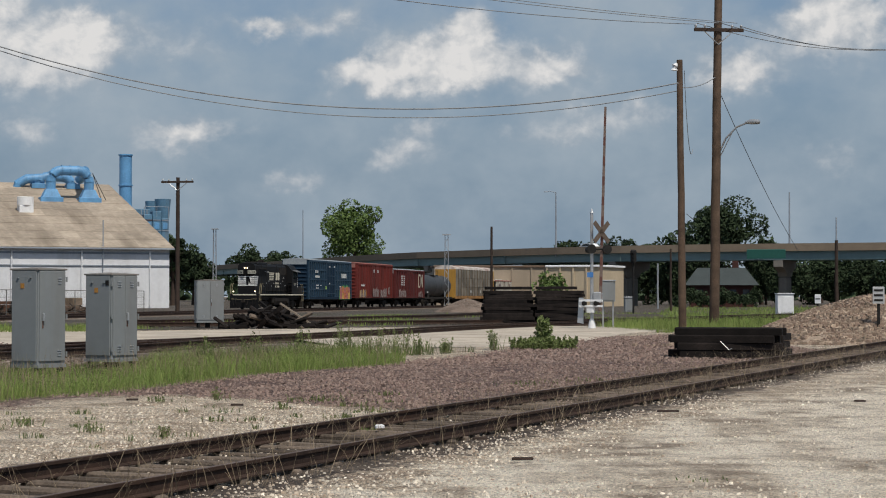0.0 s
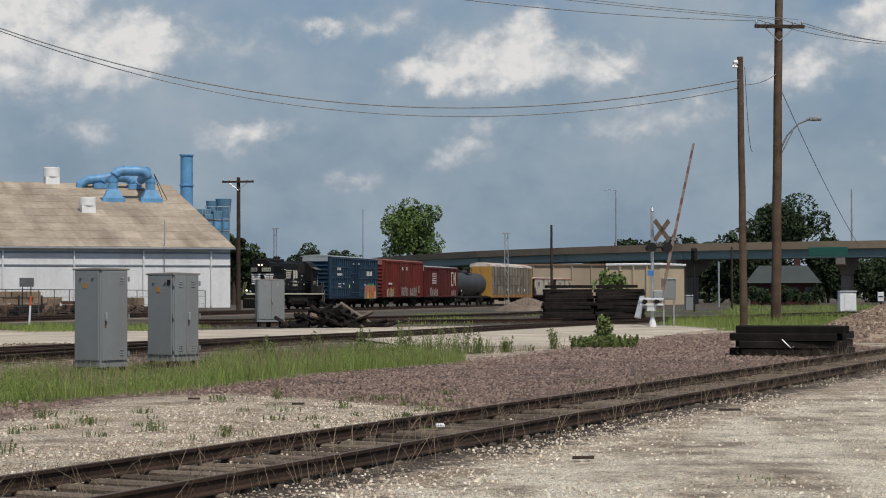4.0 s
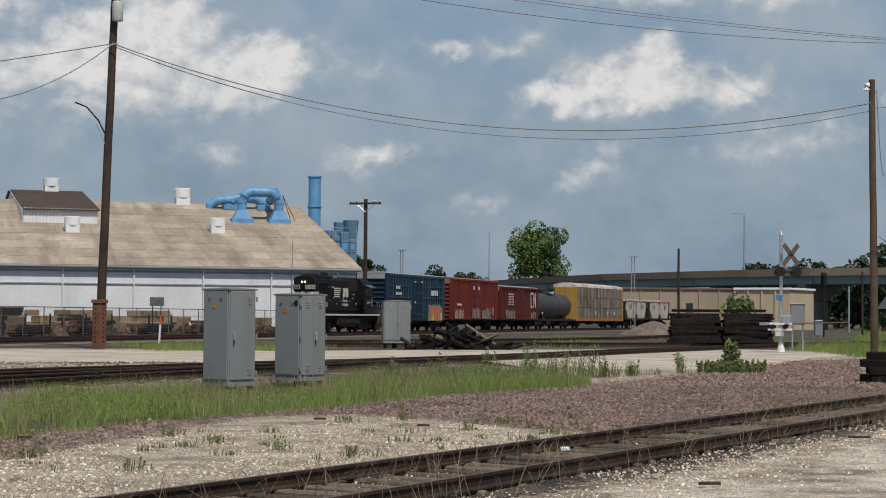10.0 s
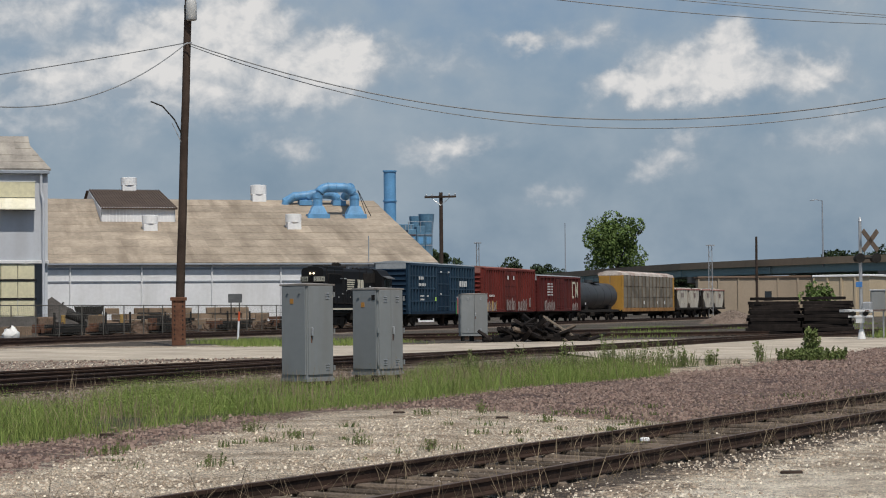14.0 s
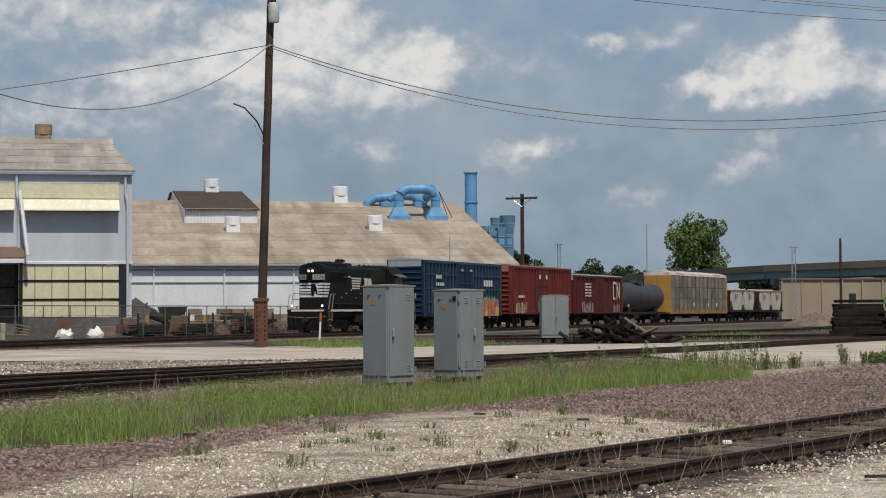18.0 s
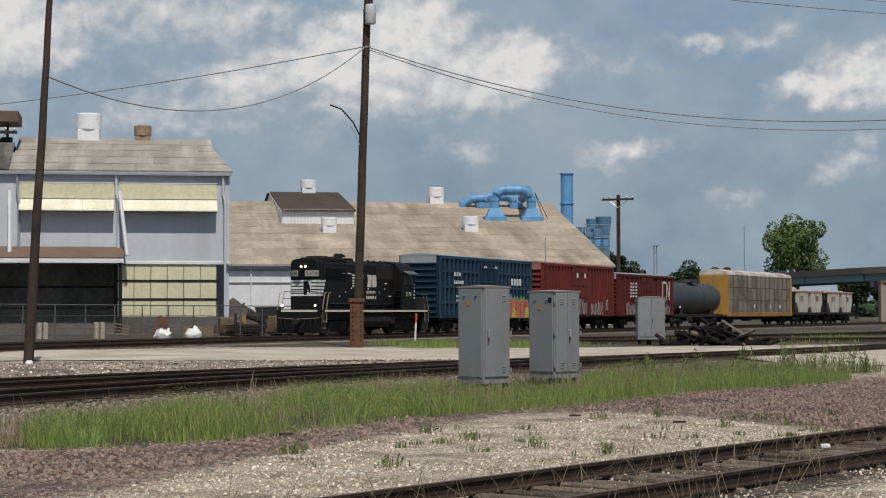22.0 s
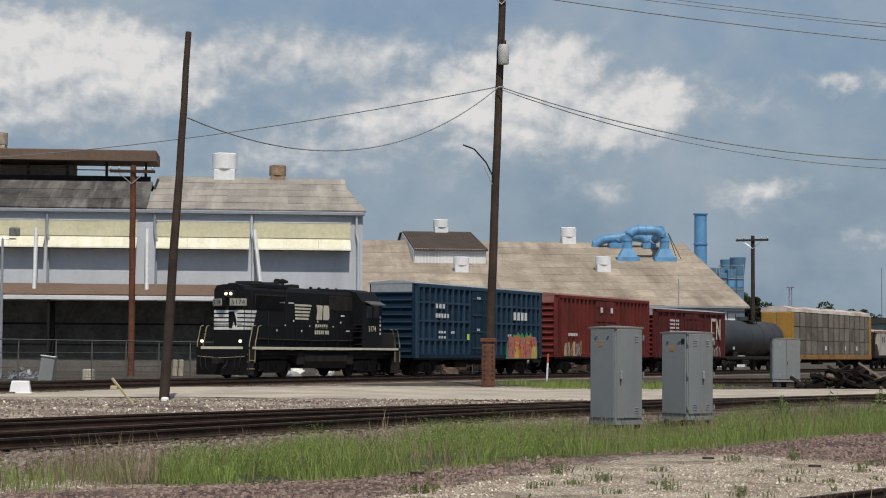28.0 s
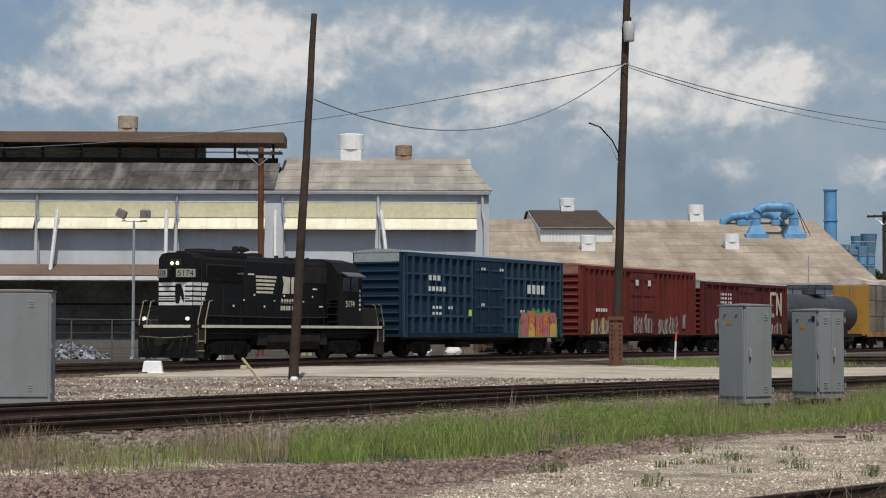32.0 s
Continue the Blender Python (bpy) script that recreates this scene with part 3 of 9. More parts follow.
def track(label, pts, z_of, singles=(0, 0), seed=1, spacing=0.54, light=1.0):
    """Two rails on wooden ties; ties inside the stretch of the line named by singles are parts of their own."""
    line = smooth_line(pts, 1.5)
    t = thing("railway_track", label, "railway track")
    for side in (-0.7535, 0.7535):
        part("rail", rail_mesh(line, side, z_of, light), None, t)
    rng, run, rest = random.Random(seed), 0.0, Geo()
    for a, b in zip(line, line[1:]):
        d = b - a
        while run < d.length:
            p = a + d.normalized() * run
            ang = math.degrees(math.atan2(d.y, d.x)) - 90 + rng.uniform(-2, 2)
            z = z_of(p) + rng.uniform(-0.016, 0.006)
            if singles[0] <= p.y <= singles[1]:
                me = TIE_MESHES[rng.randrange(5)]
                part("tie", me, M_TIE, t, at=pose(p.x + rng.uniform(-0.06, 0.06), p.y, z, rng.uniform(-1, 1), rng.uniform(-0.6, 0.6), ang))
            elif abs(p.x) < 120 and p.y < 260:
                rest.box((p.x, p.y, z - 0.09), (2.6, 0.22, 0.18), ang)
            run += spacing * rng.uniform(0.92, 1.08)
        run -= d.length
    if rest.v:
        tagged(part("tie_row", rest, M_TIE, t), kind="stuff")
    return t


def level(z):
    return lambda p: ground_z(p.x, p.y) + z


track("rusty siding rails on weathered split wooden ties", SIDING, level(0.022), (9, 64), 3, 0.47, light=0.8)
LEAD = [(-27.5, 2.0), (-23.2, 14), (-20.2, 25), (-18.0, 34), (-15.4, 42), (-11.6, 51), (-7.2, 60), (-3.0, 71), (1.2, 84), (8.6, 103), (19, 127), (40, 170), (70, 230)]
track("dark rails running into the concrete road", LEAD, level(0.03), (0, 0), 5)
BRANCH = [(-22.6, 1.0), (-18.3, 14), (-15.9, 24), (-14.2, 33), (-12.4, 41), (-9.9, 49.8), (-7.2, 60)]
track("dark turnout rails beside the lead track", BRANCH, level(0.035), (0, 0), 6)
track("dark yard track along the far side of the road", [(-16, 93), (-7.3, 99.0), (0, 103.2), (9.2, 110.5), (22, 120), (45, 138), (80, 168)], level(0.03), (0, 0), 15)
track("dark yard track leading past the stacks of ties", [(-17, 103), (-8.6, 116), (0, 136), (5, 160), (12, 200), (16, 250)], level(0.03), (0, 0), 16)
# main line: an arc, s metres from its reference point away from the viewer
TRAIN_A, TRAIN_TH, TRAIN_K = (-35.56, 84.0), radians(81.28), -0.000524


def rail_z(s):
    e = max(0.0, min(1.0, (55.0 - s) / 70.0))
    return 0.23 + 0.05 * e * e * (3 - 2 * e)


def main_line(s, left=0.0):
    """Place and direction of the near car side at s, shifted left (away from the viewer)."""
    th = TRAIN_TH + TRAIN_K * s
    bend = max(0.0, 6.0 - s)
    left -= 0.0013 * bend * bend
    x = TRAIN_A[0] + (math.sin(th) - math.sin(TRAIN_TH)) / TRAIN_K
    y = TRAIN_A[1] - (math.cos(th) - math.cos(TRAIN_TH)) / TRAIN_K
    return Vector((x - math.sin(th) * left, y + math.cos(th) * left, 0)), th + 0.0026 * bend


def s_of(p):
    return (p.x - TRAIN_A[0]) * math.cos(TRAIN_TH) + (p.y - TRAIN_A[1]) * math.sin(TRAIN_TH)


track("main line rails in grey ballast", [tuple(main_line(s, 1.5)[0])[:2] for s in range(-90, 260, 25)], lambda p: rail_z(s_of(p)) - 0.172, (0, 0), 8)
track("second main line track beside the first", [tuple(main_line(s, -3.0)[0])[:2] for s in range(-90, 260, 25)], lambda p: rail_z(s_of(p)) - 0.185, (0, 0), 9)
ribbon("main_line_bed", [tuple(main_line(s, -5.4)[0])[:2] for s in range(-90, 260, 25)], [tuple(main_line(s, 4.5)[0])[:2] for s in range(-90, 260, 25)],
       mat("grey ballast", (0.165, 0.130, 0.104), 0.95, vary=0.5, scale=0.6, fine=9, bump=1.0, depth=0.06, stain=(0.30, 0.245, 0.195), stain_amount=0.8, stain_scale=0.35), 0.025, "grey ballast bed of the main line", rows=4, step=3, rough=0.3)

# ---------------------------------------------------------------- works buildings
M_SHEDROOF = mat("weathered beige sheet roof", (0.33, 0.275, 0.215), 0.9, per_piece=0.11, vary=0.22, scale=0.22, fine=1.6, bump=0.3, depth=0.03, stain=(0.165, 0.132, 0.10), stain_amount=0.75, stain_scale=0.42, streak="slope")
M_GREYROOF = mat("weathered grey sheet roof", (0.275, 0.25, 0.22), 0.9, per_piece=0.12, vary=0.2, scale=0.4, fine=4, bump=0.3, depth=0.02, stain=(0.46, 0.42, 0.36), stain_amount=0.75, stain_scale=0.6, streak="slope")
M_DARKROOF = mat("stained dark roof sheets", (0.075, 0.07, 0.066), 0.9, vary=0.4, scale=0.5, fine=3, bump=0.3, depth=0.02, stain=(0.24, 0.225, 0.21), stain_amount=0.75, stain_scale=1.1, streak="slope", per_piece=0.25)
M_BROWNROOF = mat("brown sheet roof", (0.15, 0.105, 0.078), 0.85, vary=0.15, scale=0.3, fine=3, bump=0.2)
M_DARKBROWN = mat("dark brown corrugated sheet", (0.085, 0.062, 0.05), 0.85, vary=0.2, scale=0.4, fine=3, bump=0.2)
M_WALL = mat("pale lavender painted sheet wall", (0.50, 0.53, 0.575), 0.75, vary=0.06, scale=0.3, fine=2.5, bump=0.1, stain=(0.36, 0.36, 0.38), stain_amount=0.45, stain_scale=0.35, streak=True)
M_SHEDWALL = mat("white painted wall", (0.68, 0.69, 0.71), 0.8, vary=0.06, scale=0.25, fine=2, bump=0.1, stain=(0.40, 0.39, 0.37), stain_amount=0.45, stain_scale=0.25, streak=True)
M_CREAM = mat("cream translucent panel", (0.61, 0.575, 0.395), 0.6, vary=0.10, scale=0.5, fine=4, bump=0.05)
# lighter than M_CREAM: sunlight on the awning slope is put into the colour
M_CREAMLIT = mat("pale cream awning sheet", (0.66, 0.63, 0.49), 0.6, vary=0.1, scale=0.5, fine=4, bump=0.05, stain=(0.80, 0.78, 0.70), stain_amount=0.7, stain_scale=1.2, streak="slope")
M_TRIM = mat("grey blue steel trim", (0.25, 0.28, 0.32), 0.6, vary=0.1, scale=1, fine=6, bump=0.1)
# near-black that paints the shade inside the open roof monitor
M_BLACKGAP = mat("shaded interior black", (0.016, 0.016, 0.016), 0.95, vary=0.4, scale=0.5, fine=4, bump=0.2)
M_BLUE = mat("sky blue duct paint", (0.115, 0.30, 0.53), 0.5, vary=0.14, scale=0.6, fine=5, bump=0.05, stain=(0.06, 0.13, 0.22), stain_amount=0.7, stain_scale=0.5, streak=True)
M_RUST = mat("rusty iron", (0.125, 0.060, 0.038), 0.9, vary=0.35, scale=2, fine=14, bump=0.6, depth=0.01, stain=(0.07, 0.035, 0.025), stain_amount=0.6)
M_TANBLOCK = mat("tan concrete block", (0.205, 0.150, 0.105), 0.95, vary=0.3, scale=1, fine=10, bump=0.6, per_piece=0.3)

WORKS = 23.0                        # facades run at this angle to the x axis
HALL_D, SHED_D = 140.0, 227.4


def works_at(dist, x=0.0, y=0.0, z=0.0):
    """A pose whose x runs along the facades and whose y runs into the buildings; x = 0 is the foot of the normal."""
    return pose(dist * -0.3907, dist * 0.9205, 0, 0, 0, WORKS) @ pose(x, y, z)


def wall_sheet(x0, x1, z0, z1, y=0.0, thick=0.25):
    """A plain wall; its seams are parts of their own."""
    return Geo().box(((x0 + x1) / 2, y + thick / 2, (z0 + z1) / 2), (x1 - x0, thick, z1 - z0))


def sheet_roof(t, material, x0, x1, y0, z0, y1, z1, courses, bays, thick=0.12, jit=0.015, seed=1, name="roof_sheet", skew=0.0):
    """A sloping roof of overlapping sheets, each a little proud of the next."""
    rng = random.Random(seed)
    sl = math.hypot(y1 - y0, z1 - z0)
    ny, nz = -(z1 - z0) / sl, (y1 - y0) / sl
    for c in range(courses):
        for b in range(bays):
            t0, t1 = c / courses, (c + 1.06) / courses
            a0, a1 = x0 + (x1 - x0) * b / bays, x0 + (x1 - x0) * (b + 1) / bays
            lo, hi = thick + 0.03 + rng.uniform(-jit, jit), thick + rng.uniform(-jit, jit)
            p = []
            for q, up in ((t0, lo), (min(t1, 1.0), hi)):
                yy, zz = y0 + (y1 - y0) * q, z0 + (z1 - z0) * q
                p.append((yy, zz, yy + ny * up, zz + nz * up))
            pts = []
            for xx in (a0, a1):
                k0, k1 = ((skew * t0, skew * min(t1, 1.0)) if b == bays - 1 and xx == a1 else (0.0, 0.0))
                pts += [(xx - k0, p[0][0], p[0][1]), (xx - k1, p[1][0], p[1][1]), (xx - k1, p[1][2], p[1][3]), (xx - k0, p[0][2], p[0][3])]
            part(name, Geo().add(pts, [(3, 2, 1, 0), (4, 5, 6, 7), (0, 1, 5, 4), (1, 2, 6, 5), (2, 3, 7, 6), (3, 0, 4, 7)]), material, t)


def roof_vent(at, r, h, label, material, base=True):
    t = thing("roof_vent", label, "roof vent", at, "roof vents on the works")
    if base:
        part("curb", Geo().box((0, 0, h * 0.16), (r * 1.9, r * 1.9, h * 0.52), 0, 0.06), material, t)
    g = Geo().tube([(0, 0, h * 0.40), (0, 0, h * 0.44), (0, 0, h * 0.97), (0, 0, h)], [r * 0.95, r * 1.12, r * 1.12, r * 1.02], 20)
    part("drum", g, material, t, smooth=True)
    return t


def hall():
    t = thing("factory_hall", "tall pale lavender factory hall with cream awnings and grey roof", "factory hall", works_at(HALL_D))
    # outer walls: front with the lower bays, sides and back
    part("front_wall", wall_sheet(-70, 6.68, 5.35, 12.05), M_WALL, t)
    part("side_wall", Geo().prism([(0, 0), (24, 0), (24, 12.0), (0, 12.0)], Matrix(((0, 0, 1, 6.43), (1, 0, 0, 0.26), (0, 1, 0, 0), (0, 0, 0, 1))), 0.25), M_WALL, t)
    part("rear_wall", Geo().box((-32, 24.4, 6), (77, 0.25, 12)), M_WALL, t)
    part("base_wall", Geo().box((2.45, 0.2, 0.65), (8.4, 0.5, 1.3)), mat("dark block plinth", (0.10, 0.095, 0.09), 0.9, vary=0.3, scale=0.6, fine=5, bump=0.4), t, "dark block plinth")
    # the bay's dimness is put into this wall's dark colour
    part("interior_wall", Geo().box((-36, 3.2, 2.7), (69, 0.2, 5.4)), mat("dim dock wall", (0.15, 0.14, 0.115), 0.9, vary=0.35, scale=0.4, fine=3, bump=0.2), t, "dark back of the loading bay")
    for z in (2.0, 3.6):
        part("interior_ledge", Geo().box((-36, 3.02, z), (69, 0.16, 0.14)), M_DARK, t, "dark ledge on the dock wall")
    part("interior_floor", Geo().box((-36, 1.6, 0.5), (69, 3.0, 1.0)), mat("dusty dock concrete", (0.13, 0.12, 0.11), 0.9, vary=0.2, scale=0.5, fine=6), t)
    for x in (-1.72, -16.5, -31.0, -45):
        part("dock_post", Geo().box((x, 0.25, 2.7), (0.35, 0.4, 5.4), 0, 0.03), M_DARK, t)
    # seams of the wall sheets
    for i in range(30):
        x = 6.0 - i * 1.24
        if abs(x + 1.64) > 0.5 and x > -32:
            part("wall_seam", Geo().box((x, -0.008, 7.3), (0.03, 0.02, 3.9)), M_WALL, t)
    part("sill_trim", Geo().box((-31.7, -0.08, 5.38), (76.9, 0.16, 0.22), 0, 0.03), M_SHEDWALL, t)
    # cream doors of the right bay
    for k in range(6):
        for r, (z0, z1) in enumerate(((1.35, 2.55), (2.72, 3.95), (4.1, 5.2))):
            part("cream_panel", Geo().box((-1.035 + k * 1.23, 0.02, (z0 + z1) / 2), (1.19, 0.12, z1 - z0), 0, 0.02), M_CREAM, t)
    for z in (2.64, 4.03):
        part("panel_rail", Geo().box((2.05, -0.02, z), (7.6, 0.14, 0.16)), M_DARK, t, "dark rail between the panels")
    # cream clerestory band and awnings, bay by bay
    bays = [(-1.55, 5.75), (-8.85, -1.9), (-16.85, -10.3), (-27.4, -17.15), (-38.0, -27.7), (-48.5, -38.3)]
    for a, b in bays:
        n = max(3, int((b - a) / 2.2))
        for k in range(n):
            w = (b - a) / n
            part("clerestory_pane", Geo().box((a + w * (k + 0.5), 0.0, 10.75), (w - 0.004, 0.16, 1.15)), M_CREAM, t)
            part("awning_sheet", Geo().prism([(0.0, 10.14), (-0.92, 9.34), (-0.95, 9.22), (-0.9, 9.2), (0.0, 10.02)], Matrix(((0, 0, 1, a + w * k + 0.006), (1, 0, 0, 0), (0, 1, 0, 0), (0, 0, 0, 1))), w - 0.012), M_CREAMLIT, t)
        part("band_frame", Geo().box(((a + b) / 2, -0.05, 11.36), (b - a + 0.1, 0.12, 0.07)), M_SHEDWALL, t, "white top frame of the cream band")
        part("awning_edge", Geo().box(((a + b) / 2, -0.93, 9.18), (b - a, 0.06, 0.07)), M_DARK, t)
    for x in (6.2, -1.75, -9.0, -17.0, -27.55, -38.15):
        part("downpipe", Geo().tube([(x, -0.2, 12.0), (x, -0.2, 10.6), (x + 0.15, -0.35, 9.9), (x + 0.15, -0.3, 5.2 if x < 6 else 0.4)], 0.1, 8), M_WALL if x > -9 else M_TRIM, t)
    for x, lean in ((-1.35, 0.42), (-9.5, 0.05), (-17.7, 0.0), (-26.0, -0.3), (-34.5, -0.2)):
        part("brace_post", Geo().tube([(x - lean * 0.4, -0.75, 10.7), (x + lean, -1.35, 5.9)], 0.15, 6), M_WHITE, t, "white painted slanting brace")
    part("eave_gutter", Geo().box((-31.7, -0.22, 12.06), (77, 0.4, 0.24), 0, 0.05), M_TRIM, t)
    # roofs: light gable with a slanted end on the right, dark slope and open monitor on the left
    sheet_roof(t, M_GREYROOF, -9.6, 6.9, -0.35, 12.15, 12.2, 15.75, 5, 14, seed=4, skew=1.7)
    sheet_roof(t, M_GREYROOF, -9.6, 6.9, 24.8, 12.15, 12.2, 15.75, 3, 4, seed=5, skew=1.7)
    sheet_roof(t, M_DARKROOF, -70, -9.6, -0.35, 12.15, 6.2, 14.75, 3, 26, seed=6)
    # floor coloured black for the shade under the monitor roof
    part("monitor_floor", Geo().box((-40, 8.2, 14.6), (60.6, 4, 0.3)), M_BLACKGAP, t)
    part("monitor_back", Geo().box((-50.5, 9.9, 15.7), (39.2, 0.2, 2.0)), mat("pale monitor back sheets", (0.33, 0.34, 0.30), 0.8, vary=0.25, scale=0.3, fine=4), t)
    part("monitor_back", Geo().box((-23.4, 9.9, 15.7), (15.0, 0.2, 2.0)), MATS["pale monitor back sheets"], t)
    part("monitor_rail", Geo().box((-40, 6.35, 15.75), (60.4, 0.08, 0.08)), M_RUST, t)
    for i in range(20):
        part("monitor_post", Geo().box((-10.2 - i * 3.05, 6.6, 15.7), (0.2, 0.25, 2.2)), M_DARK, t)
    # black strip paints the shade along the foot of the opening
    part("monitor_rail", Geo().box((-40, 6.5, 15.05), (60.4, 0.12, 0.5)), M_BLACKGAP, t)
    part("monitor_roof", Geo().box((-39.6, 7.7, 16.85), (60.6, 4.6, 0.85), 0, 0.06), M_BROWNROOF, t, "brown overhanging monitor roof")
    return t


hall()
roof_vent(works_at(HALL_D, -4.15, 12.0, 15.5), 0.92, 2.3, "white round roof ventilator on a square curb", M_WHITE)
roof_vent(works_at(HALL_D, 0.2, 12.0, 15.4), 0.62, 1.5, "rusty brown stub ventilator on the hall roof", mat("faded rust vent", (0.27, 0.19, 0.13), 0.9, vary=0.3, scale=2, fine=10))
roof_vent(works_at(HALL_D, -22.0, 8.2, 17.0), 0.72, 1.8, "tan rusty ventilator on the brown roof", mat("tan rusty vent", (0.36, 0.31, 0.25), 0.9, vary=0.25, scale=2, fine=10))


def dock_canopy():
    t = thing("dock_canopy", "brown sheet canopy over the loading dock", "canopy", works_at(HALL_D))
    sheet_roof(t, M_BROWNROOF, -70, -1.15, -2.6, 5.55, -0.12, 6.45, 1, 30, seed=7)
    part("canopy_edge", Geo().box((-35.6, -2.62, 5.45), (68.9, 0.1, 0.3), 0, 0.02), M_SHEDWALL, t)
    for x in (-1.4, -16.5, -31, -45):
        part("canopy_post", Geo().tube([(x, -2.4, 0.2), (x, -2.4, 5.4)], 0.12, 8), M_DARK, t)
    return t


dock_canopy()


def shed():
    t = thing("foundry_shed", "long low white shed under a wide weathered beige roof", "industrial shed", works_at(SHED_D))
    part("front_wall", wall_sheet(-12, 59.0, 0, 7.45), M_SHEDWALL, t)
    part("end_wall", Geo().prism([(0, 0), (73, 0), (73, 7.4), (36.6, 17.3), (0, 7.4)], Matrix(((0, 0, 1, 58.74), (1, 0, 0, 0.26), (0, 1, 0, 0), (0, 0, 0, 1))), 0.25), M_SHEDWALL, t)
    part("rear_wall", Geo().box((23.5, 73.4, 3.7), (71, 0.25, 7.4)), M_SHEDWALL, t)
    sheet_roof(t, M_SHEDROOF, -12, 59.5, -0.6, 7.5, 36.6, 17.55, 9, 33, jit=0.012, seed=11)
    sheet_roof(t, M_SHEDROOF, -12, 59.5, 73.8, 7.5, 36.6, 17.55, 3, 6, seed=12)
    part("eave_gutter", Geo().box((23.7, -0.68, 7.46), (71.6, 0.22, 0.18), 0, 0.04), M_TRIM, t)
    # grey strip paints the eave's shadow along the wall top
    part("shadow_band", Geo().box((23.5, -0.03, 6.9), (71, 0.08, 0.25)), M_TRIM, t, "grey painted shadow under the eave")
    part("wall_ledge", Geo().box((23.5, -0.06, 5.35), (71, 0.14, 0.14)), M_TRIM, t)
    for i in range(9):
        part("downpipe", Geo().tube([(56.5 - i * 8.6, -0.14, 7.3), (56.5 - i * 8.6, -0.14, 0.3)], 0.11, 8), M_SHEDWALL, t)
    for i in range(16):
        part("wall_seam", Geo().box((56 - i * 4.3, -0.02, 2.6), (0.06, 0.05, 5.2)), M_SHEDWALL, t)
    part("corner_conduit", Geo().tube([(50.5, -0.3, 1.5), (50.5, -0.3, 11.0)], 0.07, 6), M_TRIM, t)
    return t


shed()


def shed_monitor():
    t = thing("roof_monitor", "roof monitor with brown roof and white corrugated sides", "roof monitor", works_at(SHED_D))
    part("front_wall", Geo().box((23.8, 22.1, 14.2), (9.8, 0.2, 3.0)), M_SHEDWALL, t)
    for i in range(22):
        part("rib", Geo().box((19.1 + i * 0.45, 21.97, 14.3), (0.12, 0.1, 2.2)), M_WHITE, t)
    for x in (18.86, 28.6):
        part("side_wall", Geo().prism([(0, 0), (46, 0), (46, 2.3), (23, 6.2), (0, 2.3)], Matrix(((0, 0, 1, x), (1, 0, 0, 22.0), (0, 1, 0, 13.1), (0, 0, 0, 1))), 0.15), M_SHEDWALL, t)
    sheet_roof(t, M_DARKBROWN, 18.92, 29.0, 21.5, 15.4, 45.0, 19.4, 1, 14, seed=21)
    for i in range(27):
        part("roof_rib", Geo().prism([(21.45, 15.55), (45.0, 19.55), (45.0, 19.61), (21.45, 15.61)], Matrix(((0, 0, 1, 18.95 + i * 0.382), (1, 0, 0, 0), (0, 1, 0, 0), (0, 0, 0, 1))), 0.16), M_DARKBROWN, t)
    # dark box paints the shadow line over the flashing at the wall's foot
    part("base_flashing", Geo().box((23.8, 21.9, 13.25), (10.2, 0.3, 0.5)), M_DARK, t)
    sheet_roof(t, M_DARKBROWN, 18.5, 29.2, 68.5, 15.4, 45.0, 19.4, 1, 6, seed=22)
    return t


shed_monitor()


def shed_z(y):
    return 7.5 + (y + 0.6) * 10.05 / 37.2


for vx, vy, r, h in ((44.3, 18.6, 0.98, 2.0), (24.9, 17.4, 0.95, 2.0)):
    roof_vent(works_at(SHED_D, vx, vy, shed_z(vy)), r, h, "white round ventilator on the beige roof", M_WHITE)
roof_vent(works_at(SHED_D, 42.4, 36.4, 17.4), 1.05, 2.4, "white ventilator on the roof ridge", M_WHITE)
roof_vent(works_at(SHED_D, 24.6, 44.6, 19.2), 1.05, 2.1, "white ventilator on the brown monitor roof", M_WHITE)


def arc(c, r, a0, a1, n, u, v):
    """Points on an arc in the plane of the unit vectors u and v."""
    res = []
    for i in range(n + 1):
        a = radians(a0 + (a1 - a0) * i / n)
        res.append(Vector(c) + Vector(u) * r * math.cos(a) + Vector(v) * r * math.sin(a))
    return res


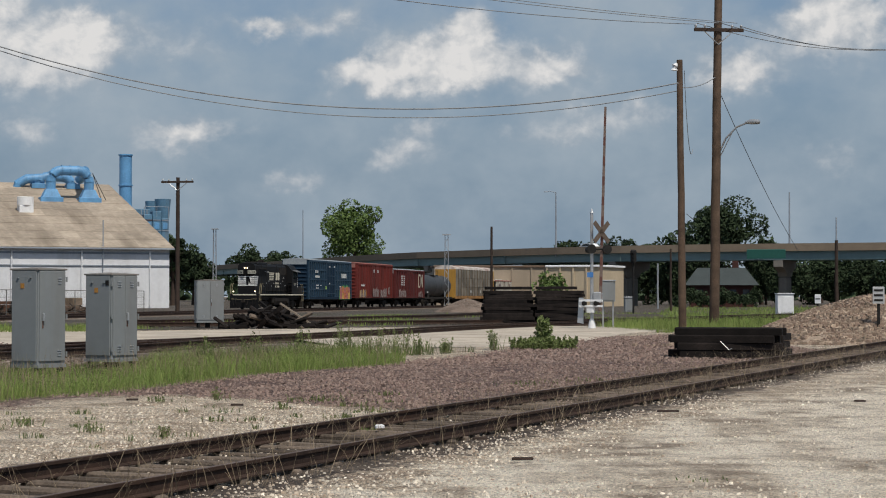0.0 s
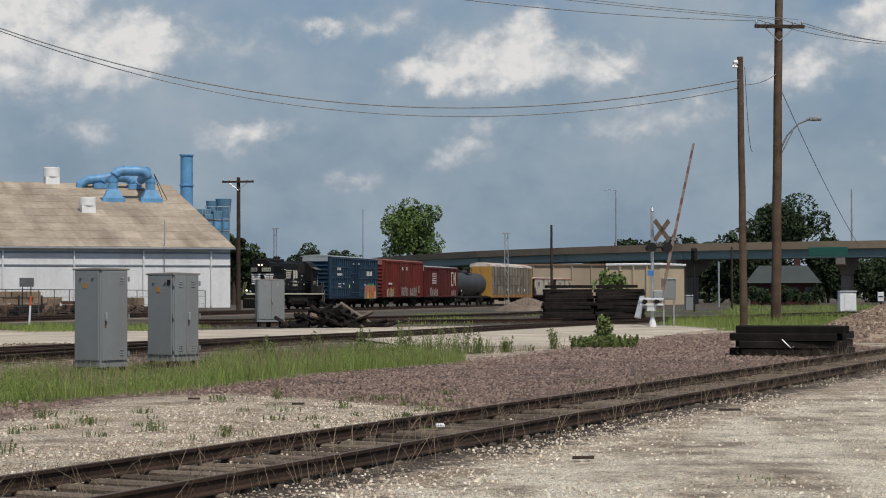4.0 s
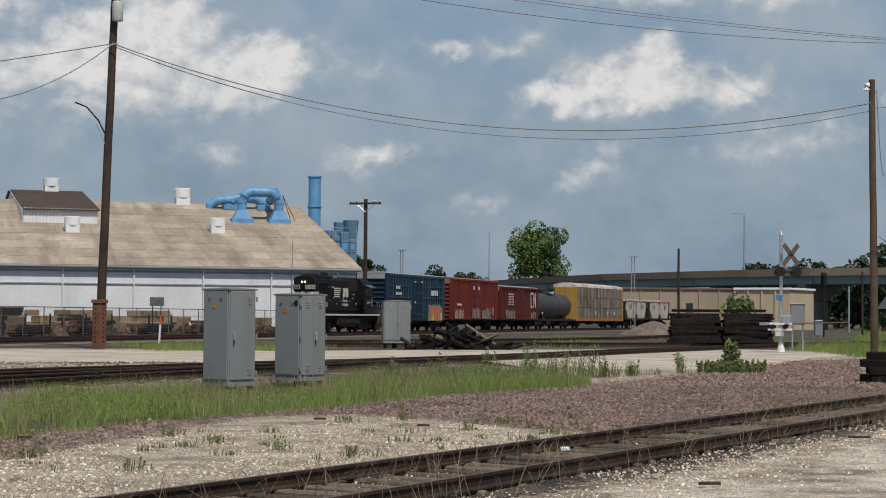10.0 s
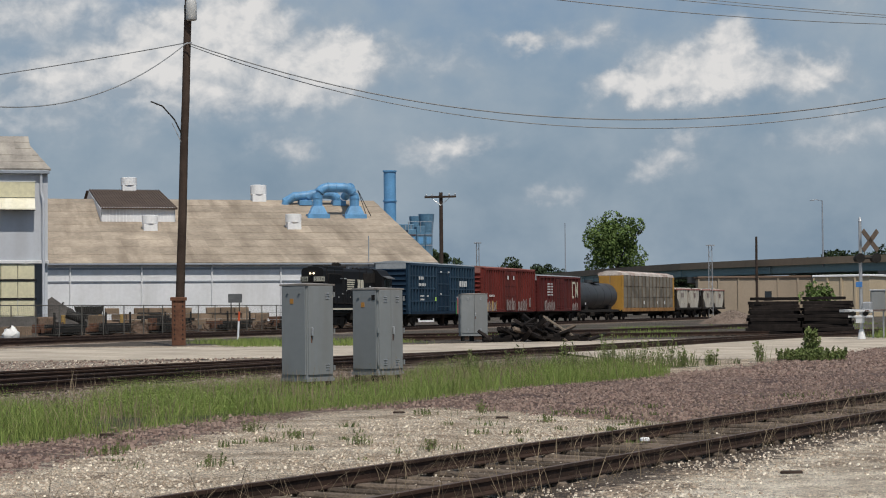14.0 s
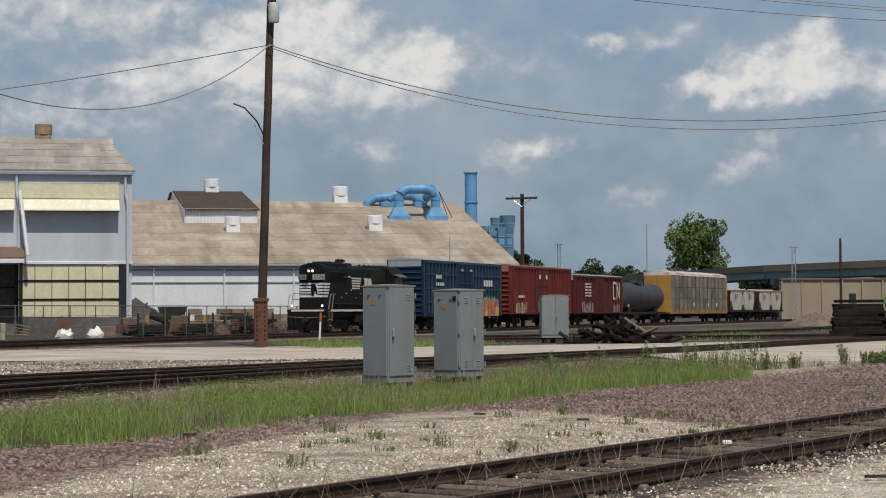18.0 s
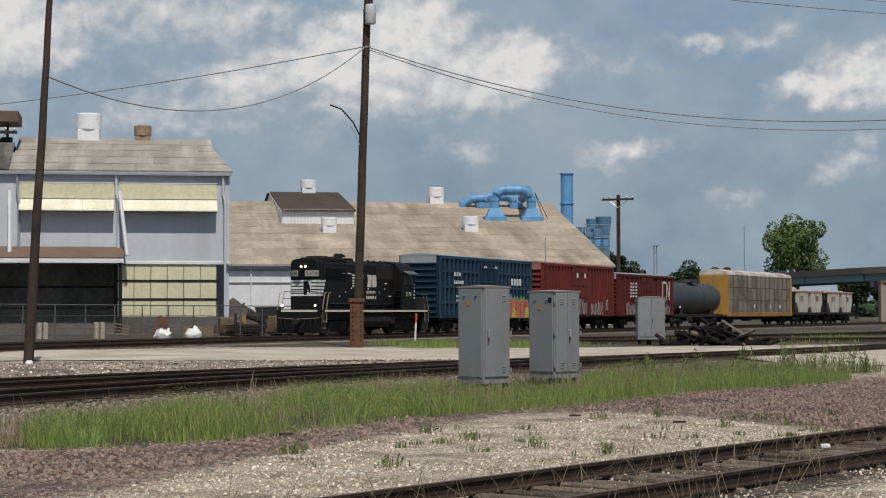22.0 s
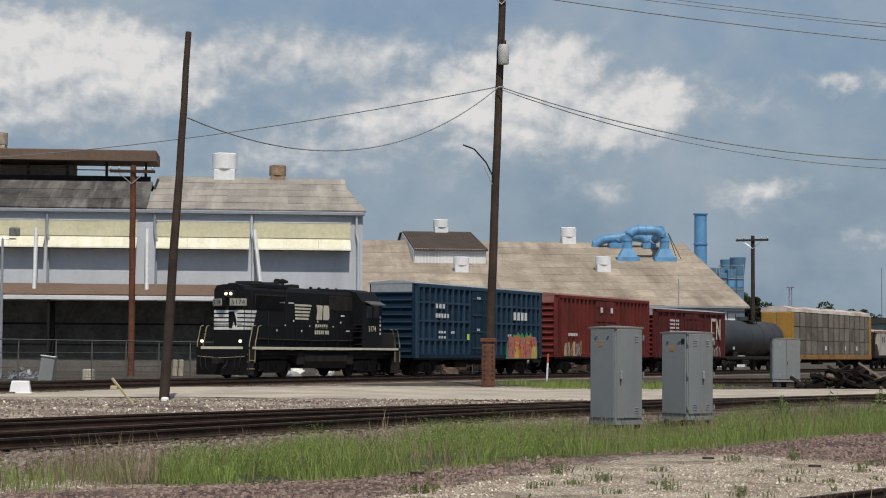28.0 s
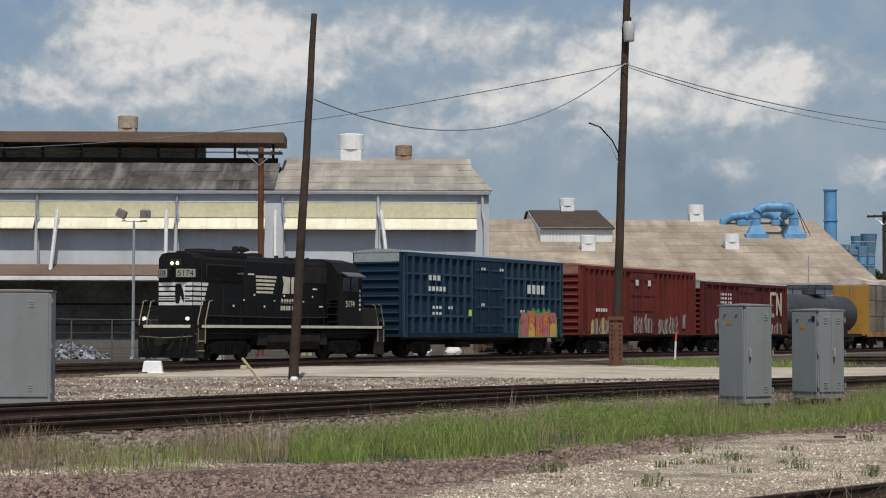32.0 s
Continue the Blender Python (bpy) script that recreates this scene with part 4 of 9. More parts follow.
def arch_duct(x0, x1, y, top, label, hoods=True, tail=0.0):
    """Two hoods joined by one thick pipe in an inverted U; tail: the pipe also runs on to the left."""
    t = thing("roof_duct", label, "duct", works_at(SHED_D), "blue ducts on the roof")
    z, r, pr = shed_z(y), 1.5, 0.68

    def ring(a, b, rad, name="flange"):
        part(name, Geo().tube([a, b], rad, 18), M_BLUE, t)

    for hx in (x0, x1):
        if hoods:
            part("hood_box", Geo().box((hx, y, z + 0.05), (3.1, 2.2, 0.9), 0, 0.05), M_BLUE, t, "low blue box under the hood")
            part("hood", Geo().add([(hx + a * w, y + b * d, zz) for zz, w, d in ((z + 0.48, 1.25, 1.0), (z + 1.62, 0.72, 0.7)) for a, b in ((-1, -1), (1, -1), (1, 1), (-1, 1))],
                                   [(3, 2, 1, 0), (4, 5, 6, 7)] + [(i, (i + 1) % 4, 4 + (i + 1) % 4, 4 + i) for i in range(4)]), M_BLUE, t, "flared blue hood")
        else:
            part("collar_box", Geo().box((hx, y, z + 0.35), (1.9, 1.7, 0.7), 0, 0.05), M_BLUE, t)
        part("riser", Geo().tube([(hx, y, z + (1.55 if hoods else 0.5)), (hx, y, top - r + 0.02)], pr, 18), M_BLUE, t, smooth=True)
        ring((hx, y, top - r - 0.06), (hx, y, top - r + 0.06), pr + 0.07)
    # mitred elbows of five segments each
    for c, a0, a1 in (((x0 + r, y, top - r), 180, 90), ((x1 - r, y, top - r), 90, 0)):
        pts = arc(c, r, a0, a1, 5, (1, 0, 0), (0, 0, 1))
        e = part("elbow", Geo().tube(pts, pr, 18, False), M_BLUE, t, smooth=True)
        for p, q in list(zip(pts, pts[1:]))[1:4]:
            part("seam", Geo().tube([p, p + (q - p) * 0.09], pr + 0.025, 18, False), M_BLUE, e)
    part("pipe", Geo().tube([(x0 + r - 0.02, y, top), (x1 - r + 0.02, y, top)], pr, 18), M_BLUE, t, smooth=True)
    for x in (x0 + r, (x0 + x1) / 2, x1 - r):
        ring((x - 0.06, y, top), (x + 0.06, y, top), pr + 0.06)
    if tail:
        part("tail_pipe", Geo().tube([(x0 + 1.0, y, top - 0.2), (x0 - tail * 0.5, y, top - 0.4), (x0 - tail * 0.85, y + 0.3, top - 1.1), (x0 - tail, y + 0.4, top - 2.4)], 0.66, 16), M_BLUE, t, smooth=True)
    else:
        part("cross_pipe", Geo().tube([(x1 - 0.5, y + 0.4, top + 0.05), (x1 + 0.1, y + 3.0, top - 0.1), (x1 + 0.3, y + 7.5, top - 0.7)], 0.66, 16), M_BLUE, t, smooth=True)
        for dx in (0.9, 1.5):
            part("stay", Geo().tube([(x1 + 0.5, y, top - 0.3), (x1 + dx + 0.9, y + 0.2, z + 0.3)], 0.05, 5), M_DARK, t, "thin dark stay")
    return t


arch_duct(49.0, 54.25, 25.6, 18.8, "sky blue duct arching between two roof hoods")
arch_duct(48.7, 53.6, 33.5, 18.4, "sky blue duct arching behind the roof ridge", False, 3.2)


def stack_tower():
    t = thing("exhaust_stack", "tall sky blue steel exhaust stack", "chimney", pose(*place(-9.79, 280)))
    for i in range(5):
        part("stack_ring", Geo().tube([(0, 0, i * 4.55), (0, 0, i * 4.55 + 4.5)], 0.98 - 0.01 * i, 20), M_BLUE, t, smooth=True)
        part("flange", Geo().tube([(0, 0, i * 4.55 + 4.4), (0, 0, i * 4.55 + 4.6)], 1.08, 20), M_BLUE, t)
    return t


stack_tower()
M_COLLECTOR = mat("dull blue collector paint", (0.085, 0.19, 0.29), 0.6, vary=0.2, scale=0.6, fine=5, bump=0.05, stain=(0.16, 0.13, 0.10), stain_amount=0.6, stain_scale=0.6, streak=True)
for ca, h, r in ((-9.02, 15.5, 0.85), (-8.66, 15.8, 1.2)):
    t = thing("dust_collector", "blue cyclone dust collector with a flared cone top", "dust collector", pose(*place(ca, 274)), "blue dust collectors")
    part("cone", Geo().tube([(0, 0, 6.2), (0, 0, h - 3.6), (0, 0, h)], [0.45, r * 0.72, r], 18), M_COLLECTOR, t, smooth=True)
    part("barrel", Geo().tube([(0, 0, 0), (0, 0, 6.4)], 0.9, 14), M_COLLECTOR, t, smooth=True)
t = thing("dust_collector", "blue square dust collector housing", "dust collector", pose(*place(-9.35, 272), 0, 0, 20), "blue dust collectors")
part("housing", Geo().box((0, 0, 11.2), (2.6, 2.2, 6.0), 0, 0.08), M_COLLECTOR, t)
for sx in (-1, 1):
    for sy in (-1, 1):
        part("leg", Geo().box((sx * 1.1, sy * 0.9, 4.1), (0.25, 0.25, 8.2)), M_COLLECTOR, t)
for i in range(3):
    part("rib", Geo().box((-0.8 + i * 0.8, -1.13, 11.2), (0.12, 0.08, 5.8)), M_TRIM, t)
t = thing("dust_collector", "rust-streaked blue dust collector with filter sections", "dust collector", pose(*place(-8.88, 267), 0, 0, 20), "blue dust collectors")
for k, (x, w, top) in enumerate(((-1.25, 1.2, 13.2), (0.0, 1.2, 13.7), (1.2, 1.1, 12.7))):
    part("filter_section", Geo().box((x, 0, (top + 6.0) / 2), (w, 2.0, top - 6.0), 0, 0.06), M_COLLECTOR, t)
    for z in (7.5, 9.2, 10.9, 12.4):
        part("band", Geo().box((x, -1.03, z), (w - 0.06, 0.07, 0.12)), M_TRIM if k else M_RUST, t)
    part("door", Geo().box((x, -1.03, 11.6), (w * 0.6, 0.06, 0.9), 0, 0.02), M_BLUE, t)
for sx in (-1.6, 1.5):
    for sy in (-0.8, 0.8):
        part("leg", Geo().box((sx, sy, 3.0), (0.25, 0.25, 6.1)), M_COLLECTOR, t)
part("top_rail", Geo().tube([(-1.8, -1.0, 14.3), (1.7, -1.0, 14.3)], 0.05, 6), M_TRIM, t)
for x in (-1.8, 0.0, 1.7):
    part("rail_post", Geo().tube([(x, -0.95, 12.6), (x, -1.0, 14.3)], 0.05, 6), M_TRIM, t)

# ---------------------------------------------------------------- train
M_LOCO = mat("black locomotive paint", (0.0052, 0.0054, 0.0062), 0.62, vary=0.2, scale=0.6, fine=10, bump=0.05, stain=(0.010, 0.010, 0.0105), stain_amount=0.5, stain_scale=0.6, streak=True)
M_UNDER = mat("grimy running gear", (0.021, 0.018, 0.0155), 0.85, vary=0.4, scale=2, fine=16, bump=0.3)
M_NAVY = mat("navy blue boxcar paint", (0.0068, 0.023, 0.046), 0.62, vary=0.14, scale=0.5, fine=6, bump=0.05, stain=(0.02, 0.043, 0.068), stain_amount=0.5, stain_scale=0.5, streak=True)
# ribs' lit faces are put into this lighter navy, besides the wear streaks
M_NAVYRIB = mat("lit and worn navy rib paint", (0.014, 0.042, 0.076), 0.6, vary=0.2, scale=0.8, fine=8, bump=0.05, stain=(0.035, 0.065, 0.09), stain_amount=0.6, stain_scale=0.8, streak=True)
M_REDCAR = mat("faded red brown boxcar paint", (0.145, 0.028, 0.023), 0.75, vary=0.16, scale=0.5, fine=6, bump=0.08, stain=(0.058, 0.02, 0.017), stain_amount=0.75, stain_scale=0.5, streak=True)
M_REDCAR2 = mat("dull red boxcar paint", (0.098, 0.019, 0.018), 0.75, vary=0.18, scale=0.5, fine=6, bump=0.08, stain=(0.06, 0.025, 0.022), stain_amount=0.6, stain_scale=0.5, streak=True)
M_ROOFZ = mat("pale galvanised car roof", (0.33, 0.36, 0.38), 0.7, 0.2, vary=0.15, scale=0.6, fine=6, bump=0.1)
M_REDROOF = mat("rusty pink car roof", (0.28, 0.13, 0.11), 0.85, vary=0.25, scale=0.6, fine=6, bump=0.1)
M_TANK = mat("dark grey tank paint", (0.035, 0.038, 0.042), 0.55, vary=0.2, scale=0.5, fine=6, bump=0.05, stain=(0.07, 0.07, 0.07), stain_amount=0.4, streak=True)
M_YELLOW = mat("autorack yellow paint", (0.37, 0.205, 0.042), 0.7, vary=0.14, scale=0.6, fine=8, bump=0.05, stain=(0.25, 0.13, 0.05), stain_amount=0.5, streak=True)
M_RACK = mat("weathered galvanised rack panel", (0.165, 0.15, 0.125), 0.8, 0.1, vary=0.25, scale=0.8, fine=8, bump=0.1, stain=(0.30, 0.275, 0.23), stain_amount=0.75, stain_scale=0.9, per_piece=0.32)
M_RACKPOST = mat("rusty rack post", (0.115, 0.085, 0.058), 0.85, vary=0.3, scale=1, fine=10, bump=0.1, stain=(0.24, 0.19, 0.13), stain_amount=0.6)
M_RACKROOF = mat("white peeling roof with rust", (0.52, 0.47, 0.43), 0.8, vary=0.2, scale=0.8, fine=6, stain=(0.26, 0.13, 0.09), stain_amount=0.9, stain_scale=0.5)
M_HOPPER = mat("dirty white hopper paint", (0.45, 0.43, 0.38), 0.8, vary=0.15, scale=0.6, fine=8, bump=0.05, stain=(0.17, 0.11, 0.08), stain_amount=0.9, stain_scale=0.7, streak=True)
M_MARK = mat("white lettering paint", (0.62, 0.63, 0.62), 0.7, vary=0.15, scale=3, fine=20, bump=0)
M_CREAMMARK = mat("cream lettering paint", (0.55, 0.52, 0.42), 0.7, vary=0.15, scale=3, fine=20, bump=0)
M_HEADLIGHT = mat("lit headlight", (1.0, 0.84, 0.52), 0.3, vary=0, bump=0, emit=3.0)
M_GLASS = mat("dark window glass", (0.02, 0.025, 0.03), 0.08, vary=0, bump=0)
M_HANDRAIL = mat("pale yellow handrail", (0.24, 0.205, 0.12), 0.6, vary=0.2, scale=3, fine=20, bump=0)

WHEELS = []                          # (wheelset, radius) that turn with the train


def wheelset_mesh(r):
    g = Geo().tube([(0, -0.95, 0), (0, 0.95, 0)], 0.08, 8)
    for s in (-1, 1):
        g.tube([(0, s * 0.68, 0), (0, s * 0.72, 0)], r + 0.03, 18)
        g.tube([(0, s * 0.72, 0), (0, s * 0.84, 0)], [r, r * 0.98], 18)
        g.tube([(0, s * 0.84, 0), (0, s * 0.86, 0)], [r * 0.35, r * 0.3], 10)
    return g.mesh("wheelset", True)


WHEEL_BIG, WHEEL_SMALL = wheelset_mesh(0.505), wheelset_mesh(0.44)


def truck_mesh(base, big):
    r = 0.505 if big else 0.44
    g = Geo()
    for s in (-1, 1):
        y = s * 1.02
        h = base / 2
        g.prism([(-h - 0.28, r - 0.12), (-h - 0.28, r + 0.16), (-h + 0.4, r + 0.34), (h - 0.4, r + 0.34), (h + 0.28, r + 0.16), (h + 0.28, r - 0.12), (h - 0.25, r - 0.1), (h - 0.65, r - 0.26), (-h + 0.65, r - 0.26), (-h + 0.25, r - 0.1)],
                Matrix(((1, 0, 0, 0), (0, 0, -1, y + 0.07), (0, 1, 0, 0), (0, 0, 0, 1))), 0.14)
        for x in (-h, h):
            g.box((x, y + s * 0.1, r), (0.3, 0.14, 0.34), 0, 0.04)
        for x in (-0.22, 0, 0.22):
            g.tube([(x, y + s * 0.05, r - 0.2), (x, y + s * 0.05, r + 0.2)], 0.09, 8)
    g.box((0, 0, r + 0.15), (0.5, 2.1, 0.3))
    return g.mesh("truck_frame")


TRUCK_BIG, TRUCK_SMALL = truck_mesh(2.74, True), truck_mesh(1.78, False)


def truck(parent, x, big=False):
    t = part("truck", TRUCK_BIG if big else TRUCK_SMALL, M_UNDER, parent, "grimy black truck frame", at=pose(x, 0, 0))
    h, r = (1.37, 0.505) if big else (0.89, 0.44)
    for s in (-h, h):
        w = part("wheelset", WHEEL_BIG if big else WHEEL_SMALL, M_UNDER, t, at=pose(s, 0, r))
        WHEELS.append((w, (s, 0, r)))
    return t


def coupler(parent, x, s):
    g = Geo().box((x + s * 0.3, 0, 0.85), (0.7, 0.22, 0.24), 0, 0.03).box((x + s * 0.68, 0.03, 0.85), (0.28, 0.32, 0.3), 0, 0.06)
    part("coupler", g, M_UNDER, parent)
    part("air_hose", Geo().tube([(x, 0.35, 0.9), (x + s * 0.3, 0.38, 0.6), (x + s * 0.5, 0.3, 0.45)], 0.03, 6), M_UNDER, parent)


SIDE = Matrix(((-1, 0, 0, 0), (0, 0, 1, 0), (0, 1, 0, 0), (0, 0, 0, 1)))   # a panel's x runs to the rear, y up, z out of the side


def side_at(x, y, z):
    return Matrix.Translation((x, y, z)) @ SIDE


def bars(parent, x, y, z, w, h, n, material, gap=0.35, label="painted lettering"):
    """A line of unreadable or left-out lettering as plain bars on the left side."""
    cw = w / n
    for i in range(n):
        part("lettering_bar", Geo().box((x - cw * (i + 0.5), y, z), (cw * (1 - gap), 0.012, h)), material, parent, label)


def text_part(parent, body, size, m, material, label):
    cu = bpy.data.curves.new("text", "FONT")
    cu.body, cu.size, cu.extrude, cu.align_x = body, size, 0.004, "CENTER"
    tmp = new("tmp", cu)
    dg = bpy.context.evaluated_depsgraph_get()
    me = bpy.data.meshes.new_from_object(tmp.evaluated_get(dg))
    bpy.data.objects.remove(tmp)
    me.materials.clear()
    return part("number", me, material, parent, label, at=m)


def locomotive():
    t = thing("diesel_locomotive", "black road switcher diesel locomotive with lit headlights and white stripes", "locomotive")
    # frame and deck
    part("frame", Geo().box((-0.15, 0, 1.16), (16.6, 2.2, 0.45), 0, 0.05), M_LOCO, t)
    part("walkway", Geo().box((-0.15, 0, 1.46), (16.6, 3.06, 0.12), 0, 0.02), M_LOCO, t)
    part("sill_stripe", Geo().box((-0.15, 1.535, 1.46), (15.9, 0.02, 0.12)), M_CREAMMARK, t, "pale reflective sill stripe")
    part("sill_stripe", Geo().box((8.16, 0, 1.46), (0.02, 2.4, 0.12)), M_CREAMMARK, t)
    part("fuel_tank", Geo().prism([(-1.3, 0.45), (-1.45, 0.8), (-1.45, 1.1), (1.45, 1.1), (1.45, 0.8), (1.3, 0.45)], Matrix(((0, 0, 1, -2.2), (1, 0, 0, 0), (0, 1, 0, 0), (0, 0, 0, 1))), 4.6), M_UNDER, t)
    part("air_reservoir", Geo().tube([(2.6, 1.2, 1.0), (-2.0, 1.2, 1.0)], 0.16, 10), M_UNDER, t)
    # long hood: a body with rounded shoulders
    sec = [(-0.88, 1.5), (-0.88, 4.3), (-0.74, 4.5), (-0.4, 4.56), (0.4, 4.56), (0.74, 4.5), (0.88, 4.3), (0.88, 1.5)]
    part("long_hood", Geo().prism(sec, Matrix(((0, 0, 1, -4.1), (1, 0, 0, 0), (0, 1, 0, 0), (0, 0, 0, 1))), 11.62), M_LOCO, t)
    for i in range(15):
        part("hood_door", Geo().box((3.2 - i * 0.48, 0.895, 2.75), (0.43, 0.03, 1.9), 0, 0.012), M_LOCO, t)
        part("door_latch", Geo().box((3.05 - i * 0.48, 0.915, 2.7), (0.03, 0.03, 0.09)), M_UNDER, t)
    part("radiator_grille", Geo().box((5.1, 0.9, 3.75), (2.9, 0.05, 0.7), 0, 0.02), M_UNDER, t, "dark radiator grille")
    for i in range(12):
        part("shutter_slat", Geo().box((5.1, 0.935, 3.45 + i * 0.053), (2.8, 0.02, 0.02)), M_LOCO, t)
    part("air_inlet", Geo().box((-2.4, 0.9, 3.85), (2.6, 0.05, 0.75), 0, 0.02), M_UNDER, t)
    part("inlet_box", Geo().box((-2.0, 0, 4.52), (3.2, 1.5, 0.16), 0, 0.05), M_LOCO, t)
    part("radiator_roof", Geo().box((4.8, 0, 4.56), (3.4, 1.62, 0.22), 0, 0.06), M_LOCO, t)
    for x in (3.9, 5.7):
        part("radiator_fan", Geo().tube([(x, 0, 4.6), (x, 0, 4.76)], 0.66, 18), M_UNDER, t)
    part("exhaust_stack", Geo().box((1.3, 0, 4.6), (0.7, 0.5, 0.3), 0, 0.05), M_UNDER, t)
    horn = Geo()
    for s in (-0.18, 0, 0.18):
        horn.tube([(2.1, s, 4.86), (2.85 - abs(s), s, 4.86)], [0.06, 0.15], 10)
    horn.tube([(2.3, 0, 4.45), (2.3, 0, 4.86)], 0.07, 6)
    part("horn", horn, M_UNDER, t)
    # stripes and left-out lettering on the hood
    for i in range(5):
        zz = 3.23 - i * 0.205
        part("nose_stripe", Geo().box((7.532, 0.0, zz), (0.012, 1.72, 0.135)), M_MARK, t, "white painted stripe")
        w = 1.12 - 0.09 * i
        part("side_stripe", Geo().prism([(0, -0.0675), (w - 0.04, -0.0675), (w + 0.02, 0.0675), (0, 0.0675)], side_at(7.5, 0.884, zz), 0.012), M_MARK, t, "white painted stripe")
    part("emblem_ground", Geo().box((7.538, 0.24, 2.82), (0.012, 0.46, 0.95)), M_MARK, t, "white ground of the emblem")
    part("emblem", Geo().prism([(-0.28, -0.5), (0.0, -0.5), (0.12, -0.1), (0.36, -0.46), (0.42, -0.2), (0.3, 0.2), (0.1, 0.46), (-0.3, 0.44), (-0.34, 0.0)], Matrix(((0, 0, 1, 7.546), (0.62, 0, 0, 0.2), (0, 0.85, 0, 2.84), (0, 0, 0, 1))), 0.012), M_LOCO, t, "black emblem on the stripes")
    for i in range(5):
        part("side_stripe", Geo().box((1.72 + 0.03 * i, 0.918, 3.66 - i * 0.17), (1.75 - 0.09 * i, 0.012, 0.10)), M_CREAMMARK, t, "cream painted stripe")
    part("emblem", Geo().prism([(0.1, 0), (0.72, 0), (0.78, 0.74), (0.1, 0.78), (0.22, 0.4)], side_at(0.42, 0.915, 2.95), 0.012), M_CREAMMARK, t, "cream block emblem")
    part("emblem", Geo().prism([(0, 0), (0.56, 0), (0.66, 0.14), (0.62, 0.64), (0.52, 0.76), (0.06, 0.76), (0.0, 0.6)], side_at(-0.45, 0.915, 2.95), 0.012), M_CREAMMARK, t, "cream block emblem")
    bars(t, 0.45, 0.918, 2.62, 1.4, 0.2, 6, M_CREAMMARK)
    bars(t, 0.5, 0.918, 2.30, 1.6, 0.2, 7, M_CREAMMARK)
    for i in range(9):
        part("warning_label", Geo().box((4.4 - i * 0.85, 0.916, 2.35 + 0.5 * ((i * 7) % 3) / 2), (0.12, 0.01, 0.09)), M_MARK, t, "small white warning label")
    for x in (6.9, 5.2, 3.4, -0.2, -1.9, -3.6):
        part("hood_seam", Geo().box((x, 0.884, 3.0), (0.05, 0.03, 2.9)), M_UNDER, t)
    for x, z, w in ((3.9, 3.75, 0.5), (3.0, 3.75, 0.5), (-2.6, 3.2, 0.4), (-3.2, 2.4, 0.4)):
        part("warning_label", Geo().box((x, 0.925, z), (w, 0.01, 0.07)), M_MARK, t, "small white warning label")
    for x in (0.2, -0.7, -1.6, -2.6):
        part("lifting_lug", Geo().box((x, 0.5, 4.6), (0.18, 0.12, 0.14), 0, 0.02), M_UNDER, t)
    part("cable_conduit", Geo().tube([(6.6, 0.93, 1.9), (0.0, 0.95, 1.85), (-3.8, 0.93, 1.9)], 0.05, 6), M_UNDER, t)
    # front end of the long hood
    part("headlight_box", Geo().box((7.54, 0, 4.1), (0.1, 0.62, 0.34), 0, 0.04), M_UNDER, t)
    for s in (-0.14, 0.14):
        part("headlight", Geo().tube([(7.57, s, 4.1), (7.63, s, 4.1)], [0.065, 0.07], 14), M_HEADLIGHT, t, "lit twin headlight")
    for s in (-1, 1):
        nb = Matrix.Translation((7.66, s * 0.60, 3.68)) @ Matrix.Rotation(radians(s * 26), 4, "Z")
        part("number_board", Geo().box((0, 0, 0), (0.06, 0.82, 0.34), 0, 0.02), mat("pale number board", (0.27, 0.27, 0.23), 0.5, vary=0.1, bump=0), t, at=nb)
        part("board_housing", Geo().box((-0.13, 0, 0), (0.2, 0.9, 0.42), 0, 0.03), M_LOCO, t, at=nb)
        text_part(t, "5174", 0.34, nb @ Matrix(((0, 0, 1, 0.034), (1, 0, 0, 0), (0, 1, 0, -0.115), (0, 0, 0, 1))), M_LOCO, "black road number")
        part("ditch_light", Geo().tube([(8.2, s * 1.1, 1.78), (8.27, s * 1.1, 1.78)], [0.065, 0.07], 14), M_HEADLIGHT, t, "lit ditch light")
        part("pilot_step", Geo().box((7.85, s * 1.35, 0.75), (0.5, 0.34, 1.2), 0, 0.02), M_UNDER, t)
        part("pilot_step", Geo().box((-8.05, s * 1.35, 0.75), (0.5, 0.34, 1.2), 0, 0.02), M_UNDER, t)
    part("pilot", Geo().prism([(-1.45, 0.15), (1.45, 0.15), (1.45, 1.5), (-1.45, 1.5)], Matrix(((0, 0, 1, 8.06), (1, 0, 0, 0), (0, 1, 0, 0), (0, 0, 0, 1))), 0.1), M_LOCO, t, "black pilot plate")
    part("pilot", Geo().prism([(-1.45, 0.15), (1.45, 0.15), (1.45, 1.5), (-1.45, 1.5)], Matrix(((0, 0, 1, -8.46), (1, 0, 0, 0), (0, 1, 0, 0), (0, 0, 0, 1))), 0.1), M_UNDER, t)
    # cab and low nose
    cab = [(-1.52, 1.5), (-1.52, 3.95), (-1.05, 4.5), (-0.4, 4.66), (0.4, 4.66), (1.05, 4.5), (1.52, 3.95), (1.52, 1.5)]
    c = part("cab", Geo().prism(cab, Matrix(((0, 0, 1, -6.1), (1, 0, 0, 0), (0, 1, 0, 0), (0, 0, 0, 1))), 2.3), M_LOCO, t, "black cab with dark side windows")
    for x in (-4.55, -5.35):
        part("cab_window", Geo().box((x, 1.525, 3.5), (0.66, 0.03, 0.72), 0, 0.02), M_GLASS, c, "dark side window")
    for s in (-0.75, 0.75):
        part("cab_window", Geo().box((-6.11, s, 3.55), (0.03, 0.8, 0.6), 0, 0.02), M_GLASS, c)
